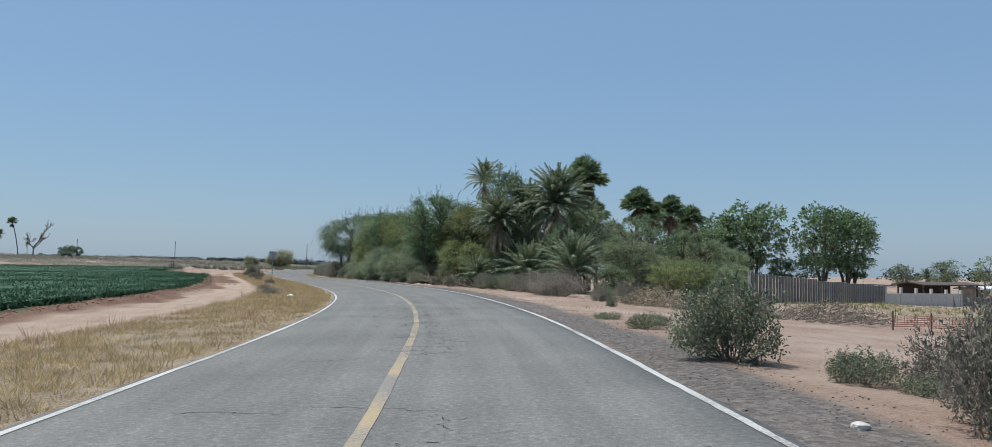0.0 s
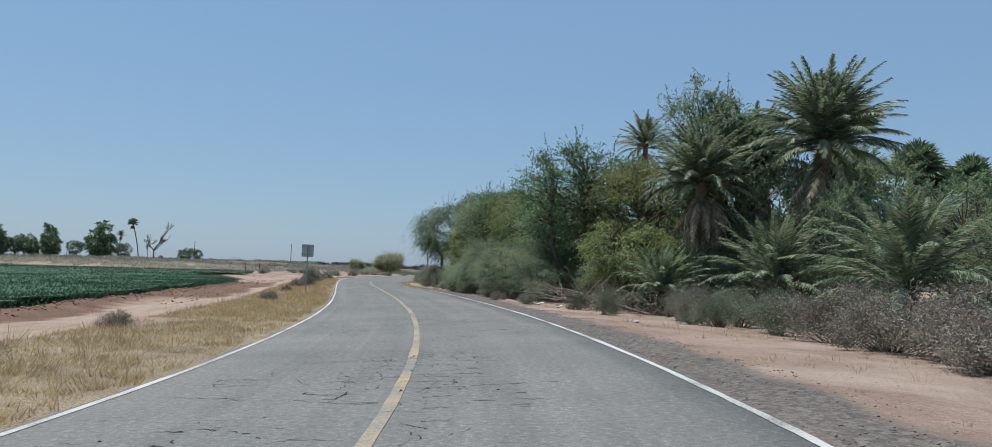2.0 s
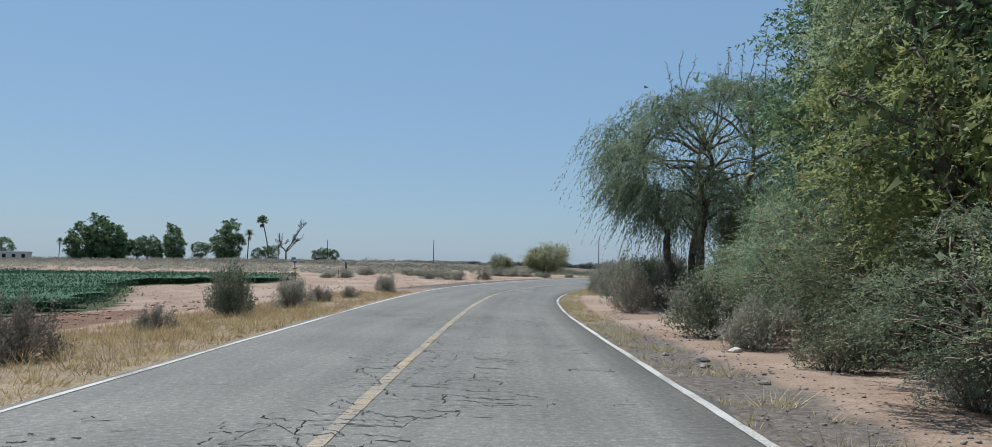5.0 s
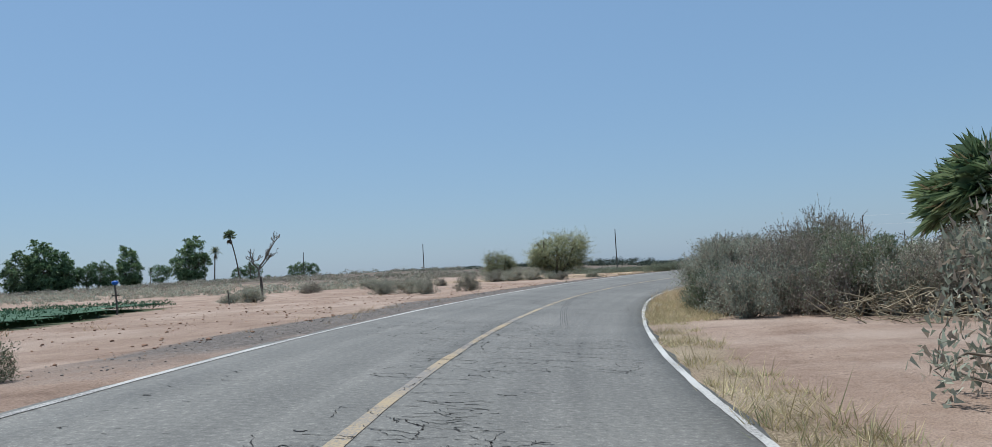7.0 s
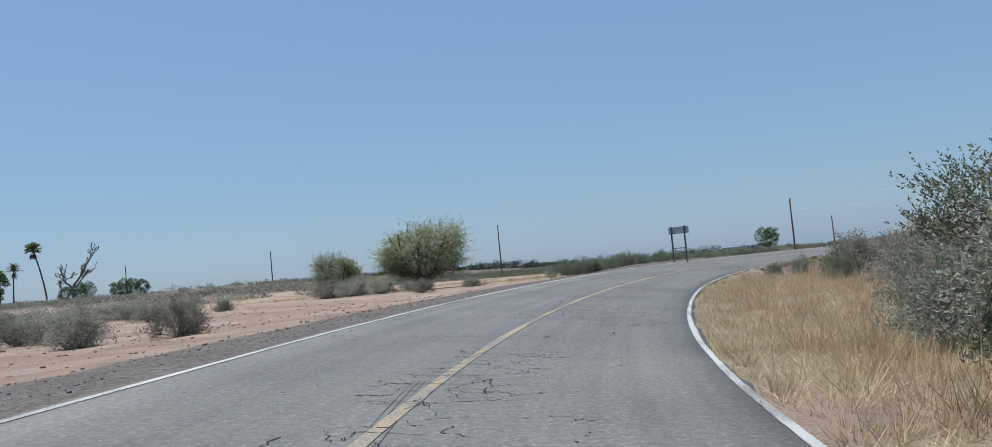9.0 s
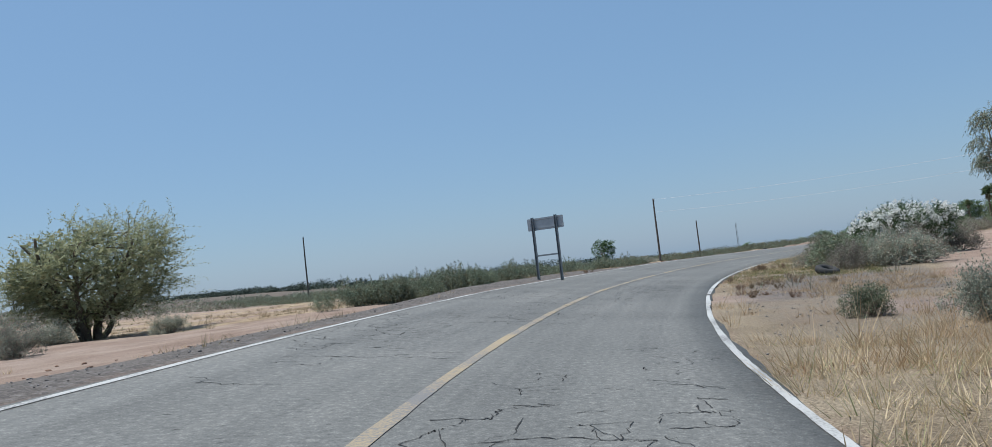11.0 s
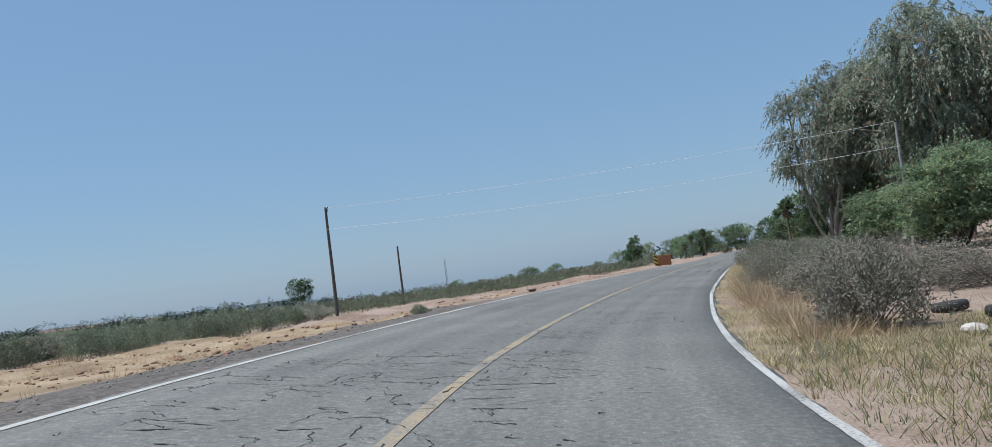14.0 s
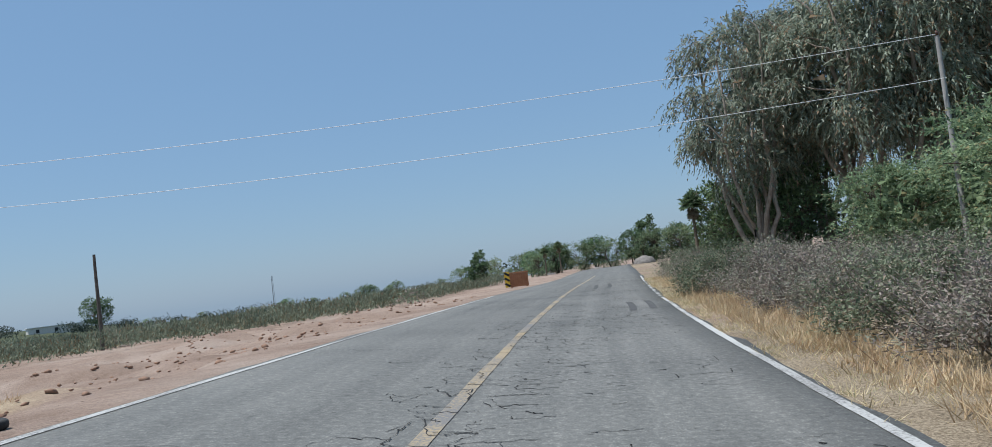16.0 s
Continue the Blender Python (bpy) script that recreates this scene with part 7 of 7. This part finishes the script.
# ---- grass, crops and far scrub ----
def grass(name, n, s0, s1, lat0, lat1, height, width, mat, label, seed, keep=0.35, lean=0.75, per=12, radius=0.055):
    """Grass in separate tufts: each has its own height and leans its own way, its blades spread from the middle."""
    rng = np.random.default_rng(seed)
    m = n // per
    s, lat = rng.uniform(s0, s1, m), rng.uniform(lat0, lat1, m)
    x, y = along_road(s, lat)
    thick = lattice_noise(x, y, 0.55, seed) * 0.6 + lattice_noise(x, y, 3.1, seed + 1) * 0.4
    ok = thick > keep
    x, y, thick = x[ok], y[ok], thick[ok]
    m = len(x)
    tall = height * (0.35 + thick) * rng.lognormal(0.0, 0.38, m)
    bend = rng.normal(size=(m, 2)) * lean * 0.75
    k = np.repeat(np.arange(m), per)
    off = rng.normal(size=(len(k), 2)) * radius * (0.6 + tall[k] / height * 0.5)[:, None]
    px, py = x[k] + off[:, 0], y[k] + off[:, 1]
    d = np.concatenate([bend[k] + off / radius * 0.32 + rng.normal(size=off.shape) * lean * 0.45, np.ones((len(k), 1))], 1)
    c = Cloud()
    c.blades(np.stack([px, py, land_height(px, py) - 0.02], 1), d, 1.0, width, rng)
    v = c.v[0].reshape(-1, 3, 3)
    root = (v[:, 0] + v[:, 1]) / 2
    v[:, 2] = root + (v[:, 2] - root) * tall[k][:, None]
    c.v[0] = v.reshape(-1, 3)
    tagged(new(name, c.mesh(name, MAT[mat])), label, "grass", kind="stuff")


grass("dry_grass", 230000, 36, 162, -7.2, -3.25, 0.145, 0.014, "straw_gold", "dry golden grass along the road shoulder", 301, 0.26, 0.95)
grass("dry_grass", 4000, 36, 158, -7.6, -3.7, 0.34, 0.012, "straw_pale", "taller dry grass stems along the shoulder", 302, 0.52, 0.2)
grass("dry_grass", 12000, 176, 188, 3.37, 5.2, 0.17, 0.013, "straw", "dry golden grass before the tall bushes", 320, 0.44, 0.9)
grass("dry_grass", 15000, 130, 178, 3.37, 4.3, 0.17, 0.013, "straw", "dry golden grass beside the asphalt edge", 303, 0.42, 0.95)
grass("dry_grass", 52000, 186, 217, 3.37, 9.0, 0.22, 0.012, "straw", "dry golden grass on the inside of the bend", 304, 0.34)
grass("dry_grass", 16000, 186, 217, 4.2, 9.0, 0.40, 0.009, "straw_pale", "taller pinkish dry grass on the inside of the bend", 313, 0.46, 0.4)
grass("dry_grass", 30000, 214, 234, 3.37, 9.0, 0.16, 0.010, "straw_pale", "sparse dry grass on bare gravelly sand", 311, 0.50)
grass("dry_grass", 26000, 238, 258, 3.37, 9.5, 0.13, 0.012, "straw", "dry golden grass on the inside of the bend", 312, 0.52)
grass("dry_grass", 4500, 226, 254, 3.9, 8.5, 0.30, 0.012, "brownbush", "brown dead weed stalks on the inside of the bend", 314, 0.62, 0.35)
grass("green_grass", 60000, 232, 256, 3.45, 8.0, 0.10, 0.012, "greengrass", "half-green grass on the inside of the bend", 305, 0.38)
grass("dry_grass", 60000, 252, 306, 3.37, 4.9, 0.11, 0.012, "straw", "matted straw grass beside the asphalt edge", 306, 0.28, 1.3)
grass("dry_grass", 6000, 254, 268, 3.9, 5.2, 0.17, 0.012, "straw_pale", "tall reddish straw grass beside the asphalt edge", 315, 0.40, 0.45)
grass("dry_grass", 22000, 267, 306, 3.75, 4.7, 0.17, 0.014, "straw_pale", "reddish straw grass at the foot of the brush", 321, 0.42, 0.55)
grass("dry_reeds", 9000, 253, 270, 4.0, 4.7, 0.25, 0.015, "straw", "clumps of dry broad-leaved reeds along the asphalt edge", 322, 0.44, 0.5, 9, 0.09)
grass("dry_grass", 420, 256, 304, 4.0, 5.2, 0.55, 0.014, "straw_pale", "pale bent reed stalks in the roadside grass", 316, 0.40, 0.7, 4)
grass("green_grass", 5000, 177.5, 190, 4.4, 6.0, 0.22, 0.010, "greengrass", "half-green grass at the foot of the tall bushes", 318, 0.40, 0.4)
grass("dry_grass", 9000, 160, 225, -20, -5.5, 0.16, 0.014, "straw_pale", "sparse dry tufts on bare sand", 319, 0.70, 0.8)
grass("dry_grass", 9000, 60, 108, 4.5, 9.0, 0.12, 0.012, "straw", "sparse dry grass on sand", 307, 0.62)
grass("dry_grass", 14000, 160, 262, -6.4, -3.6, 0.14, 0.012, "straw", "sparse dry grass on the gravel shoulder", 308, 0.66)
grass("stubble", 26000, 230, 264, -36, -13, 0.16, 0.02, "straw", "golden stubble of a cut field", 309, 0.5, 0.25)
grass("stubble", 30000, 245.5, 276, -19, -5.2, 0.12, 0.012, "straw_pale", "golden stubble of a cut field", 317, 0.50, 0.8)
grass("dry_grass", 22000, 55, 112, 20, 60, 0.35, 0.03, "greengrass", "half-dry grass in front of the concrete fence", 310, 0.4)


def crop_field():
    """The crop's leafy top as one bumpy sheet, with leaves standing out of it near the road."""
    xs, ys = np.arange(-330, -8, 1.2), np.arange(-40, 180, 1.2)
    X, Y = np.meshgrid(xs, ys)
    X = X + (lattice_noise(X, Y, 1.1, 21) - 0.5) * 0.8
    Y = Y + (lattice_noise(X, Y, 1.1, 22) - 0.5) * 0.8
    keep = in_polygon(X, Y, FIELD)
    Z = land_height(X, Y) + 0.30 + (lattice_noise(X, Y, 1.4, 23) - 0.5) * 0.12 + (lattice_noise(X, Y, 9, 24) - 0.5) * 0.08
    n, k = X.shape
    idx = np.arange(n * k).reshape(n, k)
    ok = keep[:-1, :-1] & keep[:-1, 1:] & keep[1:, 1:] & keep[1:, :-1]
    f = np.stack([idx[:-1, :-1], idx[:-1, 1:], idx[1:, 1:], idx[1:, :-1]], -1)[ok]
    used, inv = np.unique(f.ravel(), return_inverse=True)
    v = np.stack([X, Y, Z], -1).reshape(-1, 3)[used]
    me = mesh_arrays("crop_canopy", v, inv.reshape(-1, 4), MAT["alfalfa"])
    tagged(new("crop_canopy", me), "even dark green leafy crop in an irrigated field", "crop", kind="stuff")
    rng = np.random.default_rng(25)
    c = Cloud()
    m = 170000
    s, lat = rng.uniform(28, 170, m), -10.2 - rng.uniform(0, 1, m) ** 1.7 * 26
    x, y = along_road(s, lat)
    ok = in_polygon(x + rng.normal(size=m) * 0.35, y + rng.normal(size=m) * 0.35, FIELD)
    x, y = x[ok], y[ok]
    tall = 0.30 + 0.16 * lattice_noise(x, y, 1.4, 26)
    z = land_height(x, y) + rng.uniform(0, 1, len(x)) ** 0.6 * tall
    d = rng.normal(size=(len(x), 3)) * [0.6, 0.6, 0.3] + [0, 0, 0.9]
    c.leaves(np.stack([x, y, z], 1), d, 0.11, 0.05, rng)
    m = 40000
    x, y = rng.uniform(-120, -40, m), rng.uniform(105, 160, m)
    ok = in_polygon(x, y, FIELD)
    x, y = x[ok], y[ok]
    z = land_height(x, y) + rng.uniform(0.1, 0.5, len(x))
    c.leaves(np.stack([x, y, z], 1), rng.normal(size=(len(x), 3)) * [0.6, 0.6, 0.3] + [0, 0, 0.9], 0.15, 0.07, rng)
    tagged(new("crop_leaves", c.mesh("crop_leaves", MAT["alfalfa"])), "upright leafy crop stems at the field's edge", "crop", kind="stuff")


crop_field()


def clods():
    """Turned red earth along the field's edge."""
    rng = np.random.default_rng(27)
    c = Cloud()
    ico = bmesh.new()
    bmesh.ops.create_icosphere(ico, subdivisions=1, radius=1.0)
    iv = np.array([v.co[:] for v in ico.verts])
    itri = np.array([[v.index for v in f.verts] for f in ico.faces])
    ico.free()

    def scatter(n, s0, s1, l0, l1, r0, r1):
        s, lat = rng.uniform(s0, s1, n), rng.uniform(l0, l1, n)
        x, y = along_road(s, lat)
        z = land_height(x, y)
        for k in range(n):
            r = rng.uniform(r0, r1) * rng.uniform(0.5, 1)
            v = iv * (1 + rng.normal(size=(len(iv), 1)) * 0.25) * r * [1.2, 1, 0.7]
            c.add(v + [x[k], y[k], z[k] + r * 0.2], itri)
    scatter(3600, 45, 150, -11.4, -10.1, 0.012, 0.048)
    scatter(700, 105, 160, -12, -8.5, 0.02, 0.08)
    scatter(1300, 255, 302, -14, -4.2, 0.015, 0.075)
    scatter(700, 160, 215, -16, -4.2, 0.012, 0.045)
    scatter(1900, 158, 220, -34, -5.0, 0.015, 0.06)
    tagged(new("earth_clods", c.mesh("earth_clods", MAT["clod"])), "loose clods of reddish earth", "soil", kind="stuff")
    g = Cloud()
    c = g
    scatter(4200, 42, 118, 3.4, 5.0, 0.006, 0.019)
    scatter(2000, 165, 262, -6.0, -3.4, 0.008, 0.026)
    scatter(1400, 118, 156, 3.5, 5.2, 0.008, 0.030)
    scatter(1500, 216, 237, 3.5, 8.5, 0.006, 0.024)
    tagged(new("gravel", g.mesh("gravel", MAT["gravel"])), "loose grey gravel on the road shoulder", "gravel", kind="stuff")


clods()


def scrub(name, n, xr, yr, r, h, mat, label, seed, leaf=0.35, keep=0.4, per=60, poly=None):
    rng = np.random.default_rng(seed)
    x, y = rng.uniform(*xr, n), rng.uniform(*yr, n)
    ok = lattice_noise(x, y, 14.0, seed) > keep
    s, lat = road_coords(x, y)
    ok &= (np.abs(lat) > 9) | (s > ROAD_END + 4)
    ok &= ~((lat < 0) & (lat > -30) & (s > 200) & (s < 264))
    if poly:
        ok &= ~in_polygon(x, y, poly)
    x, y = x[ok], y[ok]
    z = land_height(x, y)
    m = len(x)
    size = rng.uniform(0.5, 1.3, (m, 1, 1))
    u = rng.normal(size=(m, per, 3))
    u /= np.linalg.norm(u, axis=2)[:, :, None]
    u[:, :, 2] = np.abs(u[:, :, 2])
    k = rng.uniform(0.35, 1, (m, per, 1)) ** 0.5
    p = np.stack([x, y, z], 1)[:, None] + u * k * size * [r, r, h]
    c = Cloud()
    c.leaves(p.reshape(-1, 3), (u * 0.4 + rng.normal(size=u.shape) * [1, 1, 0.6]).reshape(-1, 3), leaf, leaf * 0.7, rng)
    tagged(new(name, c.mesh(name, MAT[mat])), label, "shrubs", kind="stuff")


scrub("scrub_belt", 620, (-260, -66), (214, 262), 1.4, 0.8, "brownbush", "belt of low grey-brown desert scrub", 401, 0.24, 0.25, 110, FIELD)
scrub("scrub_belt", 620, (-230, -74), (186, 218), 1.3, 0.75, "greybush", "grey belt of low desert scrub on sand", 412, 0.22, 0.28, 110, FIELD)
scrub("scrub_belt", 90, (-200, -62), (172, 214), 1.0, 0.6, "greybush", "scattered low desert scrub on bare sand", 411, 0.2, 0.5, 90, FIELD)
scrub("scrub_belt", 420, (-300, -62), (240, 330), 1.8, 0.9, "greybush", "far grey-green desert scrub on the rise", 402, 0.34, 0.34, 80)
scrub("far_orchard", 260, (-330, -70), (395, 440), 3.2, 1.7, "orchard", "far dark orchard in long rows", 403, 0.55, 0.05, 220)
scrub("weed_belt", 520, (-75, 5), (262, 330), 1.1, 0.7, "weed", "wide belt of green weeds beyond the road", 404, 0.2, 0.3, 90)
scrub("weed_belt", 160, (-90, -45), (262, 300), 1.1, 0.5, "weed", "low green weeds beyond the stubble", 405, 0.2, 0.4, 90)
scrub("far_trees", 150, (-120, 60), (450, 520), 3.5, 3.0, "orchard", "far line of trees at the horizon", 406, 0.5, 0.42, 130)
scrub("far_trees", 120, (-620, -200), (600, 700), 6.0, 2.8, "orchard", "far line of trees at the horizon", 407, 0.8, 0.3, 130)
scrub("far_trees", 120, (60, 400), (260, 420), 4.0, 4.5, "orchard", "far trees beyond the fields", 408, 0.9, 0.5, 100)
scrub("dry_scrub", 200, (2, 24), (205, 262), 1.2, 0.9, "brownbush", "dry brush below the eucalyptus stand", 409, 0.14, 0.3, 150)



def weed_field():
    """A waist-high stand of green weeds that begins beyond the sand bank and comes close to the road farther on."""
    rng = np.random.default_rng(430)
    n = 150000
    s = rng.uniform(266, 352, n)
    edge = np.interp(s, [266, 280, 300, 305, 312, 352], [-34, -30, -20.5, -14.5, -11.5, -9.5])
    lat = edge - rng.uniform(0, 1, n) ** 1.6 * 46
    x, y = along_road(s, lat)
    tall = 0.35 + 0.75 * lattice_noise(x, y, 1.5, 431) + 0.35 * (lattice_noise(x, y, 7.0, 432) - 0.5)
    z = land_height(x, y) + rng.uniform(0, 1, n) ** 0.6 * tall
    c = Cloud()
    c.leaves(np.stack([x, y, z], 1), rng.normal(size=(n, 3)) * [0.5, 0.5, 0.3] + [0, 0, 1.0], 0.19, 0.06, rng)
    tagged(new("weed_field", c.mesh("weed_field", MAT["weed"])), "waist-high stand of green weeds beyond the sand bank", "weeds", kind="stuff")


weed_field()

# trees at the road's far end
for x, y, size in ((44, 311, 0.65), (47, 313, 0.75), (50, 309, 0.7), (53, 306.5, 0.75), (57, 303, 0.85), (60, 300, 0.9), (63, 297, 0.9), (67, 294, 1.0), (53, 350, 0.7), (57, 347, 0.8), (62, 345, 0.8), (68, 340, 0.7)):
    put(small_tree, x, y, size)
for x, y, size in ((59, 306, 0.52), (55, 348, 0.5), (70, 296, 0.7)):
    put(far_tree, x, y, size)
put(fan_a, 44.5, 306, 0.35)
put(fan_a, 41.5, 305, 0.3)
for x, y, size in ((48, 312, 0.36), (52, 308.5, 0.38), (56, 305.5, 0.40), (61, 301.5, 0.42), (65, 297.5, 0.46), (45, 314, 0.3), (70, 293, 0.5)):
    put(round_tree, x, y, size, label="leafy green tree at the road's far end")
put(round_tree, 3.4, 512.0, 0.9)
# scattered trees on the low plain beyond the weeds
for x, y, size in ((93.1, 532.3, 0.7), (99.3, 530.0, 0.95), (101.3, 529.2, 1.05), (103.0, 528.6, 0.9), (109.2, 526.1, 0.8), (111.6, 525.1, 1.05), (81.8, 536.0, 0.6), (71.7, 539.1, 0.8), (69.2, 539.8, 0.6), (60.0, 545.0, 0.5), (40.0, 540.0, 0.6), (22.0, 548.0, 0.55), (88.0, 600.0, 0.8),
                   (130.0, 520.0, 0.8), (139.0, 515.0, 0.7)):
    put(small_tree, x, y, size)


def lattice_mast(x, y, h):
    root = thing("radio_mast", pose(x, y, ground_at(x, y)), "thin lattice radio mast far away", "mast")
    c = Cloud()
    for k in range(3):
        a = 2 * math.pi * k / 3
        c.tube(np.array([[0.4 * math.cos(a), 0.4 * math.sin(a), -0.2], [0.25 * math.cos(a), 0.25 * math.sin(a), h]]), [0.07, 0.05], 4)
    for i in range(int(h / 1.2)):
        a, b = 2 * math.pi * (i % 3) / 3, 2 * math.pi * ((i + 1) % 3) / 3
        c.tube(np.array([[0.35 * math.cos(a), 0.35 * math.sin(a), i * 1.2], [0.35 * math.cos(b), 0.35 * math.sin(b), i * 1.2 + 1.2]]), [0.03, 0.03], 3)
    part_mesh("frame", c.mesh("mast_frame", MAT["spire"]), root)


lattice_mast(62, 520, 13)
